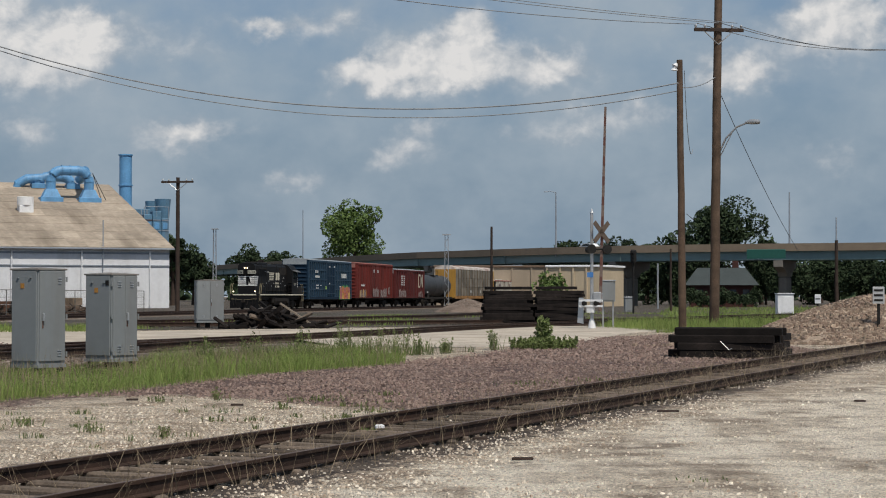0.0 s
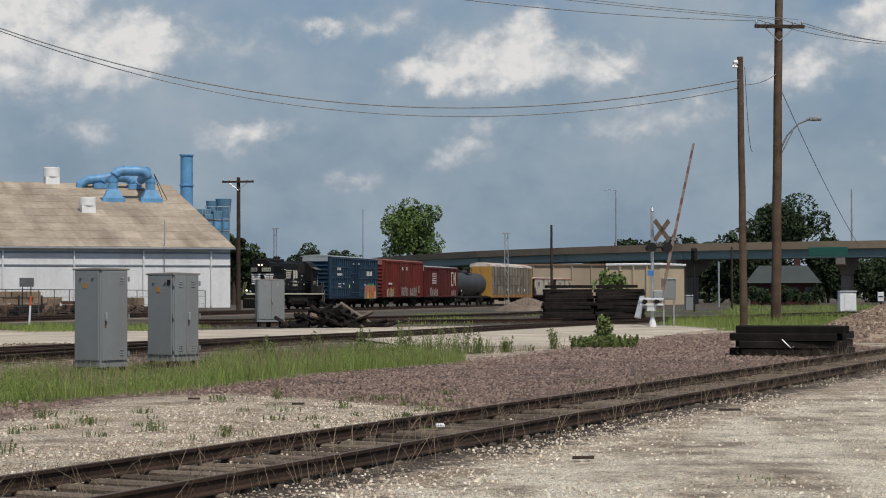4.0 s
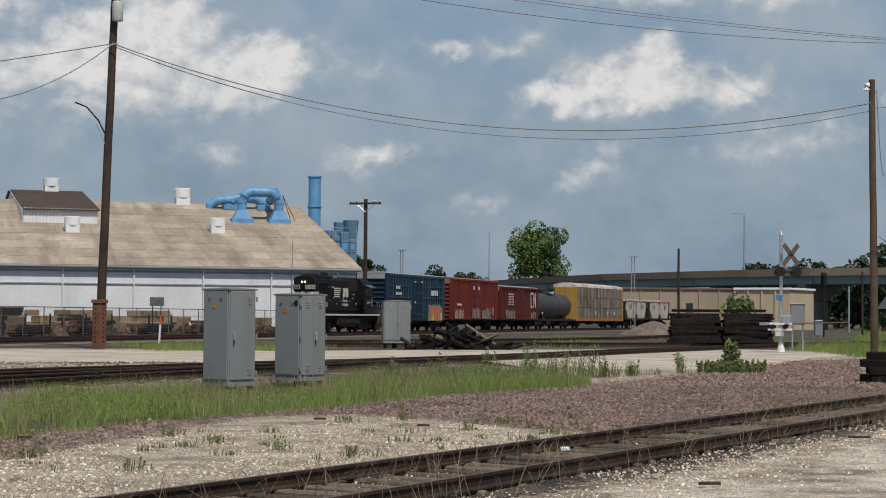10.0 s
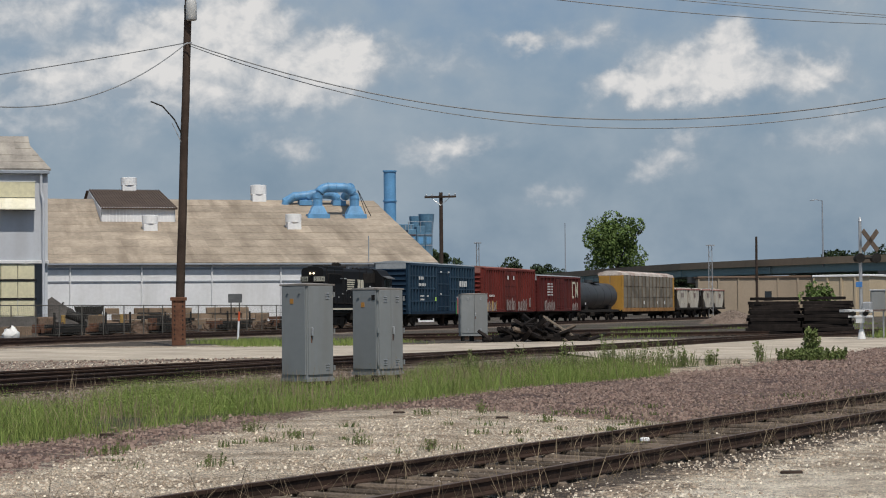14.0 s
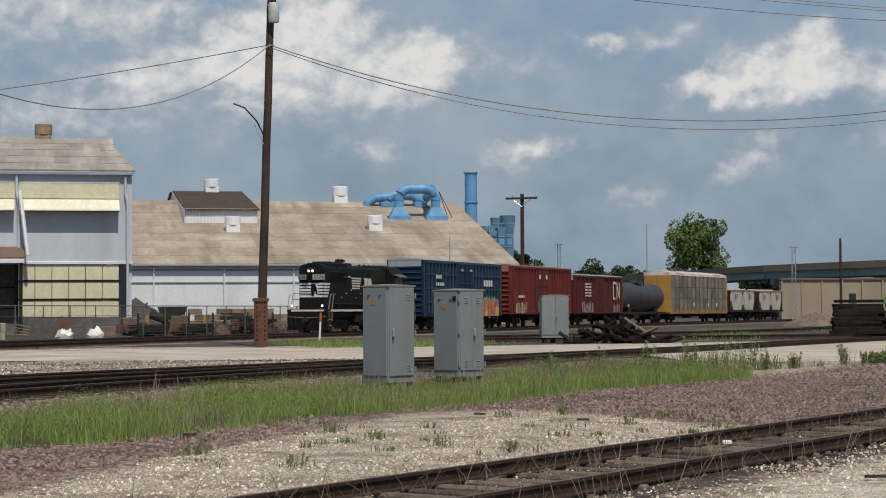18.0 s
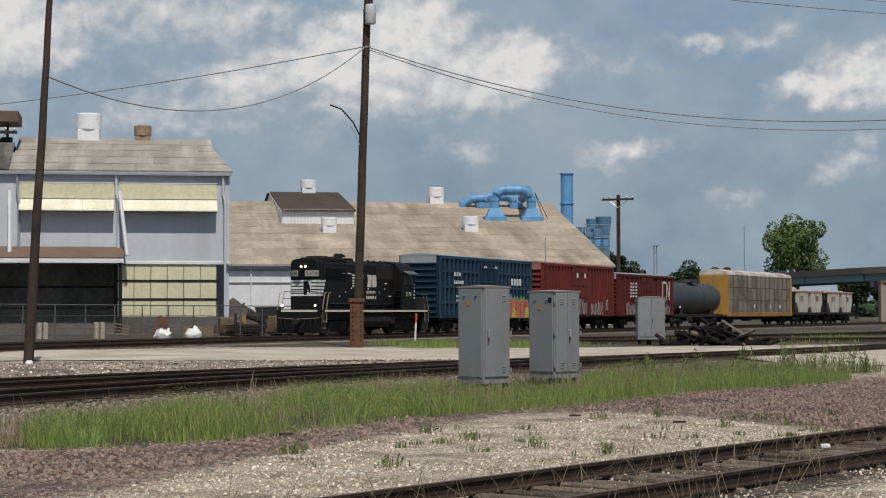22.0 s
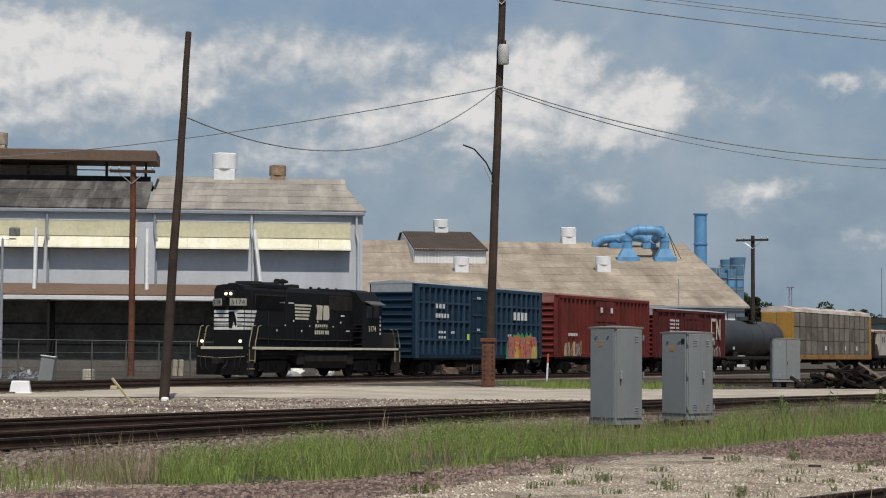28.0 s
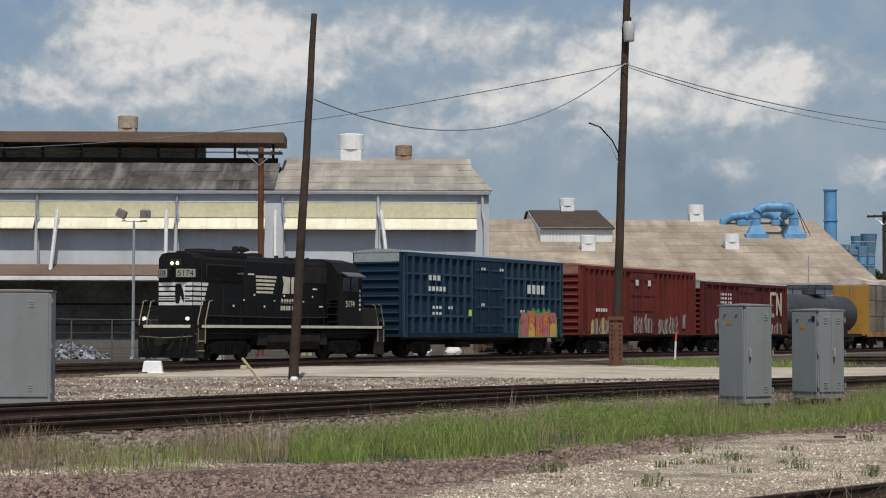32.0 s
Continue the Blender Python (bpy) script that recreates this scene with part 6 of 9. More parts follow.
def hopper():
    t = thing("covered_hopper", "dirty white two-bay hopper car with brown top rails", "hopper car", group="freight cars")
    z1 = 3.75
    for s in (-1, 1):
        side = [(s * 1.1, 1.15), (s * 0.35, 2.0), (s * 0.35, z1), (s * 5.6, z1), (s * 5.6, 2.5), (s * 4.6, 1.15)]
        part("bay_side", Geo().prism(side if s > 0 else side[::-1], Matrix(((1, 0, 0, 0), (0, 0, -1, 1.45), (0, 1, 0, 0), (0, 0, 0, 1))), 2.9), M_HOPPER, t, "dirty white bay side")
        for i in range(4):
            part("side_rib", Geo().box((s * (0.9 + i * 1.3), 1.48, 2.8), (0.12, 0.09, 1.9)), M_HOPPER, t)
        part("dark_panel", Geo().box((s * 3.4, 1.5, 3.0), (1.0, 0.02, 0.6)), SPRAY_PALE[1], t)
        part("outlet_gate", Geo().box((s * 2.6, 0, 0.85), (1.6, 1.6, 0.7), 0, 0.2), M_UNDER, t)
        part("end_ladder", Geo().box((s * 6.2, 1.3, 2.4), (0.08, 0.3, 2.6)), M_UNDER, t)
        part("slope_sheet", Geo().box((s * 5.9, 0, 2.2), (0.5, 2.6, 1.6), 0, 0.05), M_UNDER, t)
        part("top_rail", Geo().box((0, s * 1.42, z1 + 0.02), (12.6, 0.16, 0.2), 0, 0.03), M_REDROOF, t, "brown top rail")
    # dark block stands in for the shaded gap between the bays
    part("centre_slope", Geo().box((0, 0, 2.3), (0.72, 2.5, 2.4)), M_UNDER, t, "dark gap between the bays")
    part("roof", Geo().box((0, 0, z1 + 0.08), (12.5, 2.6, 0.14), 0, 0.05), M_RACKROOF, t)
    for i in range(5):
        part("hatch", Geo().tube([(-5 + i * 2.5, 0, z1 + 0.15), (-5 + i * 2.5, 0, z1 + 0.3)], 0.42, 12), M_HOPPER, t)
    underframe(t, 13.2, 1.2)
    return t


# offsets along the line from the front of the navy boxcar to each vehicle's middle
TRAIN = [(locomotive(), -9.65), (navy_car(), 8.7), (red_car(), 28.15), (dull_car(), 45.35), (tank_car(), 61.5), (autorack(), 83.0), (hopper(), 103.1), (hopper(), 117.2)]

# ---------------------------------------------------------------- overpass and distance
M_GIRDER = mat("teal bridge girder paint", (0.155, 0.235, 0.245), 0.6, vary=0.08, scale=0.1, fine=1, bump=0.03, stain=(0.11, 0.16, 0.165), stain_amount=0.5, stain_scale=0.1)
M_PARAPET = mat("weathered brown parapet concrete", (0.195, 0.155, 0.115), 0.9, vary=0.1, scale=0.1, fine=1, bump=0.1)
M_PIER = mat("dull pier concrete", (0.20, 0.185, 0.165), 0.9, vary=0.12, scale=0.3, fine=3, bump=0.1)
M_ASPHALT = mat("asphalt", (0.05, 0.05, 0.052), 0.9, vary=0.1, scale=0.3, fine=4, bump=0.1)
OVER = smooth_line([(190, 236), (110, 258), (60, 274), (28, 291), (3, 322), (-12, 349), (-35, 412), (-56, 468), (-95, 580)], 12)
OVER_Z = 9.5


def along(line, half, zs):
    """A long beam: a section (sideways, up) swept along a line."""
    g, n = Geo(), len(zs)
    for i, p in enumerate(line):
        d = (line[min(i + 1, len(line) - 1)] - line[max(i - 1, 0)]).normalized()
        s = Vector((-d.y, d.x, 0))           # towards the viewer
        for a, b in zs:
            g.v.append((p.x - s.x * (a + half) * -1, p.y - s.y * (a + half) * -1, b))
    for i in range(len(line) - 1):
        for k in range(n):
            g.f.append((i * n + k, i * n + (k + 1) % n, (i + 1) * n + (k + 1) % n, (i + 1) * n + k))
    g.f += [tuple(range(n)), tuple(len(line) * n - 1 - k for k in range(n))]
    return g


def overpass():
    t = thing("overpass", "long road overpass with teal steel girders and brown parapets", "bridge")
    z = OVER_Z
    part("deck", along(OVER, -5.0, [(-5, z - 1.1), (5, z - 1.1), (5, z - 0.85), (-5, z - 0.85)]), M_ASPHALT, t)
    for h in (0.0, -10.2):
        part("parapet", along(OVER, h, [(-0.15, z - 1.15), (0.15, z - 1.15), (0.1, z), (-0.1, z)]), M_PARAPET, t, "brown concrete parapet")
    for h in (-0.5, -3.5, -6.6, -9.7):
        part("girder", along(OVER, h, [(-0.2, z - 2.45), (0.2, z - 2.45), (0.2, z - 2.4), (0.03, z - 2.38), (0.03, z - 1.2), (0.2, z - 1.15), (-0.2, z - 1.15), (-0.03, z - 1.2), (-0.03, z - 2.38), (-0.2, z - 2.4)]), M_GIRDER, t, "teal steel girder")
    fine_line = smooth_line([(q.x, q.y) for q in OVER], 1.0)
    for az in (-5.0, -0.6, 5.2, 10.27, 15.5):
        i = min(range(1, len(fine_line) - 1), key=lambda k: abs(math.degrees(math.atan2(fine_line[k].x, fine_line[k].y)) - az))
        p = fine_line[i]
        d = (fine_line[i + 1] - fine_line[i - 1]).normalized()
        b = Vector((d.y, -d.x, 0)) * 5
        a = math.degrees(math.atan2(d.y, d.x))
        c = Matrix.Translation((p.x + b.x, p.y + b.y, 0)) @ Matrix.Rotation(radians(a), 4, "Z")
        cap = Matrix(((0, 0, 1, -0.7), (1, 0, 0, 0), (0, 1, 0, 0), (0, 0, 0, 1)))
        part("pier_cap", Geo().prism([(-1.6, z - 5.0), (1.6, z - 5.0), (2.1, z - 4.3), (4.6, z - 3.5), (4.6, z - 2.46), (-4.6, z - 2.46), (-4.6, z - 3.5), (-2.1, z - 4.3)], c @ cap, 1.4), M_PIER, t, "flared hammerhead pier cap")
        part("pier_column", Geo().box((p.x + b.x, p.y + b.y, (z - 5.0) / 2), (1.4, 3.0, z - 5.0), a, 0.2), M_PIER, t)
    for i in range(1, len(OVER) - 1, 2):
        p, d = OVER[i], (OVER[i + 1] - OVER[i - 1]).normalized()
        part("stiffener", Geo().box((p.x + d.y * 0.45 - d.y * 0.3, p.y - d.x * 0.15, z - 1.8), (0.1, 0.25, 1.2), math.degrees(math.atan2(d.y, d.x))), M_GIRDER, t)
    return t


overpass()
green = solid("bridge_sign", Geo().box((0, 0, 0), (5.7, 0.15, 1.35), 0, 0.05), mat("faded dark green sign", (0.012, 0.085, 0.066), 0.5, vary=0.1, bump=0), "dark green sign panel on the bridge girder", "sign",
              Matrix.Translation(place(9.95, 274.5, 7.75)) @ pose(0, 0, 0, 0, 0, -18))


def small_car(label, paint):
    """A plain sedan, front along +x."""
    t = thing("car", label, "car")
    prof = [(-2.2, 0.35), (-2.2, 0.85), (-1.5, 0.98), (-0.9, 1.42), (0.5, 1.45), (1.15, 1.0), (2.05, 0.85), (2.2, 0.6), (2.2, 0.35)]
    part("body", Geo().prism(prof, Matrix(((1, 0, 0, 0), (0, 0, -1, 0.88), (0, 1, 0, 0), (0, 0, 0, 1))), 1.76), paint, t)
    for s in (-1, 1):
        part("side_window", Geo().prism([(-1.2, 1.0), (-0.8, 1.34), (0.42, 1.36), (0.9, 1.02)], Matrix(((1, 0, 0, 0), (0, 0, -1, s * 0.885 + 0.01), (0, 1, 0, 0), (0, 0, 0, 1))), 0.02), M_GLASS, t)
        for x in (-1.35, 1.35):
            part("wheel", Geo().tube([(x, s * 0.7, 0.32), (x, s * 0.9, 0.32)], 0.32, 14), M_DARK, t)
    return t


BRIDGE_CAR = small_car("white sedan driving on the overpass", M_WHITE)


def bridge_rows():
    """The sedan crosses the bridge from the far end towards the near end."""
    path = smooth_line([(q.x, q.y) for q in OVER[::-1]], 2.0)
    acc, res = [0.0], []
    for a, b in zip(path, path[1:]):
        acc.append(acc[-1] + (b - a).length)
    start = next(i for i, q in enumerate(path) if math.degrees(math.atan2(q.x, q.y)) > 4.1)
    for t in range(0, 33):
        d = min(acc[start] + 13.2 * t, acc[-1] - 2.5)
        i = max(k for k in range(len(acc) - 1) if acc[k] <= d)
        f = (path[i + 1] - path[i]).normalized()
        p = path[i] + f * (d - acc[i]) + Vector((-f.y, f.x, 0)) * 3.0
        res.append((t, pose(p.x, p.y, OVER_Z - 0.84, 0, 0, math.degrees(math.atan2(f.y, f.x)))))
    return res


def mast_pole(az, dist, z, label, r=0.14, arm=0.0, z0=0.0, name="light_pole", M_STEEL=MATS["grey blue steel trim"]):
    t = thing(name, label, "pole", pose(*place(az, dist)))
    part("shaft", Geo().tube([(0, 0, z0), (0, 0, z)], [r, r * 0.6], 8), M_STEEL, t, smooth=True)
    if arm:
        part("arm", Geo().tube([(0, 0, z - 0.1), (arm * 0.6, 0, z + 0.15), (arm, 0, z + 0.1)], 0.06, 6), M_STEEL, t)
        part("lamp_head", Geo().box((arm, 0, z + 0.05), (0.7, 0.3, 0.15), 0, 0.04), M_STEEL, t)
    return t


for az, dist, z, arm, z0 in ((-4.35, 430, 21.6, 0, 0), (3.51, 302, 18.6, -1.6, 8), (10.66, 283, 17.3, 0, 8), (12.06, 262, 12.5, 0, 0)):
    mast_pole(az, dist, z, "slim grey light pole by the overpass", 0.16, arm, z0)


def lattice(az, dist, z, w):
    t = thing("lattice_mast", "slender galvanised lattice mast", "mast", pose(*place(az, dist)))
    for x in (-w, w):
        for y in (-w, w):
            part("leg", Geo().tube([(x, y, 0), (x * 0.7, y * 0.7, z)], 0.06, 5), M_STEEL, t)
    n = int(z / 0.9)
    for i in range(n):
        s = -1 if i % 2 else 1
        part("brace", Geo().tube([(-w * s, -w, i * 0.9), (w * s, -w, i * 0.9 + 0.9)], 0.035, 4), M_STEEL, t)
    part("top_frame", Geo().box((0, 0, z), (w * 4, w * 4, 0.15)), M_STEEL, t)
    return t


lattice(-7.07, 300, 12.4, 0.28)
lattice(0.11, 262, 10.3, 0.3)


def utility_pole(base, top, r0, r1, material, label, arms=(), name="utility_pole"):
    """A wooden pole from base to top; arms: (height above base, half length, turn)."""
    t = thing(name, label, "utility pole", pose(*base))
    v = Vector(top) - Vector(base)
    n = 10
    pts = [(v * (i / n)) + Vector((0.03 * noise.noise((i * 0.8, base[0], 0)), 0.03 * noise.noise((i * 0.8, base[1], 4)), 0)) * (1 if 0 < i < n else 0) for i in range(n + 1)]
    part("shaft", Geo().tube(pts, [r0 + (r1 - r0) * i / n for i in range(n + 1)], 14), material, t, smooth=True)
    for h, half, turn in arms:
        c = v * (h / v.z)
        d = Vector((math.cos(radians(turn)), math.sin(radians(turn)), 0))
        part("crossarm", Geo().box((c.x + d.y * 0.15, c.y - 0.22, c.z), (half * 2, 0.14, 0.18), turn, 0.02), M_DARKPOLE, t)
        for s in (-1, 1):
            part("brace", Geo().tube([c + d * (s * half * 0.6) + Vector((0, -0.25, -0.05)), c + Vector((0, -0.2, -0.75))], 0.03, 5), M_STEEL, t)
            for q in (0.55, 0.92):
                part("insulator", Geo().tube([c + d * (s * half * q) + Vector((0, -0.22, 0.08)), c + d * (s * half * q) + Vector((0, -0.22, 0.2)), c + d * (s * half * q) + Vector((0, -0.22, 0.28))], [0.03, 0.07, 0.04], 8), M_STEEL, t)
    return t


P_TRANS = place(-16.33, 84.0, 0.1)
P_TRANS_TOP = (P_TRANS[0] + 0.55, P_TRANS[1] + 0.2, 18.6)
P_LEAN = place(-26.32, 59.2, 0.0)
P_LEAN_TOP = (P_LEAN[0] + 0.36, P_LEAN[1] + 0.65, 11.85)
P_TWO = place(7.41, 80.0, 0.0)
P_RIGHT = place(8.37, 95.0, 0.0)
trans = utility_pole(P_TRANS, P_TRANS_TOP, 0.21, 0.16, M_DARKPOLE, "tall tarred utility pole with transformer and rusty base sleeve", [(18.2, 1.2, 15)])
sl = part("base_sleeve", Geo().box((0.0, 0, 1.0), (0.62, 0.62, 2.1), 16, 0.05), M_RUST, trans, "riveted rusty steel sleeve")
for i in range(9):
    for s in (-0.18, 0.18):
        part("rivet", Geo().box((s * 0.96 + 0.087, s * 0.28 - 0.3, 0.25 + i * 0.21), (0.07, 0.05, 0.07), 16, 0.015), M_DARK, sl)
part("sleeve_collar", Geo().box((0.0, 0, 2.05), (0.74, 0.74, 0.16), 16, 0.03), M_RUST, sl)
tr = part("transformer", Geo().tube([(0.68, -0.1, 14.65), (0.68, -0.1, 14.7), (0.68, -0.1, 15.45), (0.68, -0.1, 15.55)], [0.22, 0.25, 0.25, 0.21], 16), mat("pale grey transformer", (0.42, 0.43, 0.43), 0.5, vary=0.1, bump=0.05), trans, "pale grey pole transformer", smooth=True)
for s in (-0.08, 0.08):
    part("bushing", Geo().tube([(0.68 + s, -0.1, 15.5), (0.68 + s, -0.1, 15.75)], 0.035, 8), M_DARK, tr)
part("bracket", Geo().box((0.48, 0, 15.1), (0.3, 0.1, 0.5)), M_DARK, tr)
part("lamp_arm", Geo().tube([(0.28, 0, 9.3), (-0.1, -0.2, 10.15), (-0.6, -0.4, 10.75), (-1.1, -0.55, 10.95)], 0.035, 8), M_DARK, trans, "bare curved lamp arm")
part("lamp_brace", Geo().tube([(0.24, 0, 8.95), (-0.2, -0.25, 10.0)], 0.02, 6), M_STEEL, trans)
part("arm_bolt", Geo().tube([(0.35, -0.2, 13.55), (0.75, -0.3, 13.6)], 0.03, 6), M_STEEL, trans)

utility_pole(P_LEAN, P_LEAN_TOP, 0.165, 0.095, M_DARKPOLE, "dark leaning wooden pole at the gravel edge")
solid("foundation_stone", Geo().box((0, 0, 0.05), (0.24, 0.2, 0.12), 20, 0.05), M_WHITE, "white painted stone at the pole foot", "stone", pose(P_LEAN[0] + 0.28, P_LEAN[1] - 0.5, 0))
two = utility_pole(P_TWO, (P_TWO[0] - 0.1, P_TWO[1], 11.75), 0.17, 0.13, M_POLE, "brown wooden pole with a small floodlight")
part("floodlight", Geo().tube([(-0.32, 0, 11.3), (-0.3, 0, 11.5), (-0.15, 0, 11.6)], [0.16, 0.14, 0.06], 12), M_WHITE, two, "white floodlight head")
right = utility_pole(P_RIGHT, (P_RIGHT[0] + 0.3, P_RIGHT[1], 19.0), 0.26, 0.19, M_POLE, "tall brown utility pole with crossarm and street lamp", [(15.15, 1.3, 8)])
part("lamp_arm", Geo().tube([(0.35, 0, 9.0), (0.6, -0.2, 9.6), (1.1, -0.5, 10.15), (1.6, -0.8, 10.35)], 0.05, 8), M_STEEL, right)
part("lamp_head", Geo().tube([(1.5, -0.75, 10.35), (1.75, -0.9, 10.38), (2.15, -1.1, 10.36), (2.2, -1.12, 10.36)], [0.06, 0.14, 0.12, 0.04], 10), M_STEEL, right, "grey street lamp head", smooth=True)
part("lamp_brace", Geo().tube([(0.3, 0, 8.6), (0.9, -0.4, 9.9)], 0.025, 6), M_STEEL, right)
utility_pole(place(-8.2, 163, 0), place(-8.2, 163, 11.95), 0.2, 0.16, M_DARKPOLE, "dark utility pole with a single crossarm", [(11.55, 1.45, -8)])
brown = utility_pole(place(-27.33, 112, 0.02), place(-27.36, 112, 12.7), 0.2, 0.17, mat("rusty brown pole", (0.13, 0.052, 0.030), 0.85, vary=0.3, scale=1.5, fine=14), "rusty brown pole with a crossarm before the factory hall", [(12.3, 1.35, 25)])
utility_pole(place(1.51, 200, 0), place(1.51, 200, 9.1), 0.16, 0.12, M_DARKPOLE, "dark bare wooden pole in the yard")
utility_pole(place(7.05, 190, 0), place(7.05, 190, 6.4), 0.13, 0.1, M_DARKPOLE, "dark bare post by the overpass", name="wooden_post")
utility_pole(place(12.06, 190, 0), place(12.06, 190, 7.2), 0.22, 0.16, M_DARKPOLE, "dark wooden post by the overpass", name="wooden_post")
utility_pole(place(6.65, 230, 0), place(6.65, 230, 5.6), 0.12, 0.1, M_STEEL, "grey steel post by the overpass", name="steel_post")


def cable(a, b, sag, r=0.022, n=28, label="grey overhead cable sagging between the poles"):
    a, b = Vector(a), Vector(b)
    pts = [a.lerp(b, i / n) - Vector((0, 0, sag * 4 * (i / n) * (1 - i / n))) for i in range(n + 1)]
    return solid("overhead_cable", Geo().tube(pts, r, 6), M_WIRE, label, "cable", group="overhead cables")


A1 = (P_TRANS[0] + 0.45, P_TRANS[1], 13.75)
R1 = (P_RIGHT[0] + 0.1, P_RIGHT[1], 12.75)
cable(A1, (P_TWO[0] - 0.1, P_TWO[1] - 0.1, 10.75), 2.35, 0.03)
cable((A1[0], A1[1] + 0.1, A1[2] - 0.1), (P_TWO[0], P_TWO[1], 10.45), 2.5, 0.022)
cable((P_TWO[0], P_TWO[1], 10.55), R1, 0.15)
cable((P_TWO[0] + 0.1, P_TWO[1], 11.3), (P_TWO[0] + 1.0, P_TWO[1] + 4, 8.2), 1.4, 0.014)
L1 = (P_LEAN[0] + 0.42, P_LEAN[1] + 0.5, 9.05)
cable(A1, L1, 1.9, 0.024)
cable(A1, place(-36.5, 122, 13.2), 0.9, 0.024)
for dx, dz in ((-1.1, 0.15), (0.0, 0.2), (1.1, 0.0)):
    cable((P_RIGHT[0] + 0.25 + dx, P_RIGHT[1] - 0.2, 15.35 + dz), place(15.5 + dx * 0.2, 120, 17.6), 0.9, 0.02)
cable((P_RIGHT[0] - 0.85, P_RIGHT[1] - 0.2, 15.45), place(-36, 50, 14.0), 1.4, 0.02)
cable((P_RIGHT[0] + 0.25, P_RIGHT[1] - 0.2, 15.5), place(-50, 70, 21.0), 2.0, 0.018)
cable((P_RIGHT[0] + 1.2, P_RIGHT[1] - 0.2, 15.5), place(-50, 71, 21.4), 2.0, 0.018)
cable((P_RIGHT[0] + 0.4, P_RIGHT[1], 11.8), place(10.9, 140, 5.0), 0.4, 0.02, label="slanting guy cable from the utility pole")


# ---------------------------------------------------------------- trackside cabinets
def cabinet(name, at, w, d, z0, z1, label, legs, patch, leaves=2):
    """A steel signal cabinet with a hipped lid, doors, handles, hinges and vents; its corner points to -y when turned 45 degrees."""
    t = thing(name, label, "cabinet", at, "trackside cabinets")
    h = z1 - z0
    part("body", Geo().box((0, 0, (z0 + z1) / 2), (w, d, h), 0, 0.012), M_CABINET, t)
    part("lid", Geo().add([(sx * (w / 2 + 0.025), sy * (d / 2 + 0.025), z) for z in (z1 - 0.02, z1 + 0.012) for sx, sy in ((-1, -1), (1, -1), (1, 1), (-1, 1))] + [(-w * 0.15, 0, z1 + 0.04), (w * 0.15, 0, z1 + 0.04)],
                          [(3, 2, 1, 0), (0, 1, 5, 4), (1, 2, 6, 5), (2, 3, 7, 6), (3, 0, 4, 7), (4, 5, 9, 8), (6, 7, 8, 9), (5, 6, 9), (7, 4, 8)]), mat("rust-streaked lid", (0.215, 0.205, 0.19), 0.7, vary=0.2, scale=2, fine=14, stain=(0.17, 0.085, 0.05), stain_amount=0.8, stain_scale=2), t, "grey lid with rust streaks")
    # door on the -y face, in two leaves
    for s in ((-1, 1) if leaves == 2 else (1,)):
        dr = part("door", Geo().box((s * w * 0.235 if leaves == 2 else 0.0, -d / 2 - 0.012, (z0 + z1) / 2 + 0.02), (w * (0.46 if leaves == 2 else 0.93), 0.03, h * 0.94), 0, 0.008), M_CABINET, t)
        for zz in (z0 + h * 0.12, z0 + h * 0.88):
            for k in range(3):
                part("vent_slot", Geo().box((s * w * 0.24, -d / 2 - 0.032, zz + (k - 1) * 0.05), (0.1, 0.014, 0.016)), M_STEEL, dr)
        for zz in (z0 + 0.2, (z0 + z1) / 2, z1 - 0.2):
            part("hinge", Geo().tube([(s * (w / 2 + 0.01), -d / 2 - 0.02, zz - 0.05), (s * (w / 2 + 0.01), -d / 2 - 0.02, zz + 0.05)], 0.02, 8), M_CABINET, dr)
    hx = 0.05 if leaves == 2 else -w * 0.36
    part("handle", Geo().box((hx, -d / 2 - 0.05, z0 + h * 0.5), (0.045, 0.05, 0.16), 0, 0.012), M_STEEL, t, "bright latch handle")
    part("handle_stain", Geo().box((hx, -d / 2 - 0.029, z0 + h * 0.43), (0.03, 0.006, 0.18)), M_RUST, t)
    # rear door on the -x face
    part("side_door", Geo().box((-w / 2 - 0.01, 0, (z0 + z1) / 2 + 0.02), (0.024, d * 0.92, h * 0.94), 0, 0.008), M_CABINET, t)
    part("decal", Geo().box((-w / 2 - 0.026, 0.04, z1 - 0.33), (0.006, 0.1, 0.1)), mat("orange decal", (0.42, 0.20, 0.04), 0.6, vary=0.1, bump=0), t, "small orange decal")
    for s in (-0.18, 0.16):
        part("lifting_lug", Geo().box((-w / 2 - 0.03, s, z1 - 0.17), (0.03, 0.06, 0.02)), M_CABINET, t)
    if patch:
        part("dark_port", Geo().box((-w / 2 - 0.026, -d * 0.36, z1 - 0.18), (0.008, 0.09, 0.11)), M_DARK, t)
    part("plinth", Geo().box((0, 0, z0 - 0.03), (w + 0.03, d + 0.03, 0.06)), M_CABINET, t)
    if legs:
        for sx in (-0.8, 0.8):
            for sy in (-0.8, 0.8):
                part("leg", Geo().box((sx * w / 2, sy * d / 2, z0 / 2 - 0.1), (0.09, 0.09, z0 + 0.2)), M_DARK, t)
        part("cable_duct", Geo().box((-0.1, -0.1, z0 / 2 - 0.1), (0.22, 0.22, z0 + 0.2)), M_DARK, t)
    else:
        part("footing", Geo().box((0, 0, z0 / 2 - 0.08), (w + 0.1, d + 0.1, z0 + 0.1)), M_PIER, t)
    return t


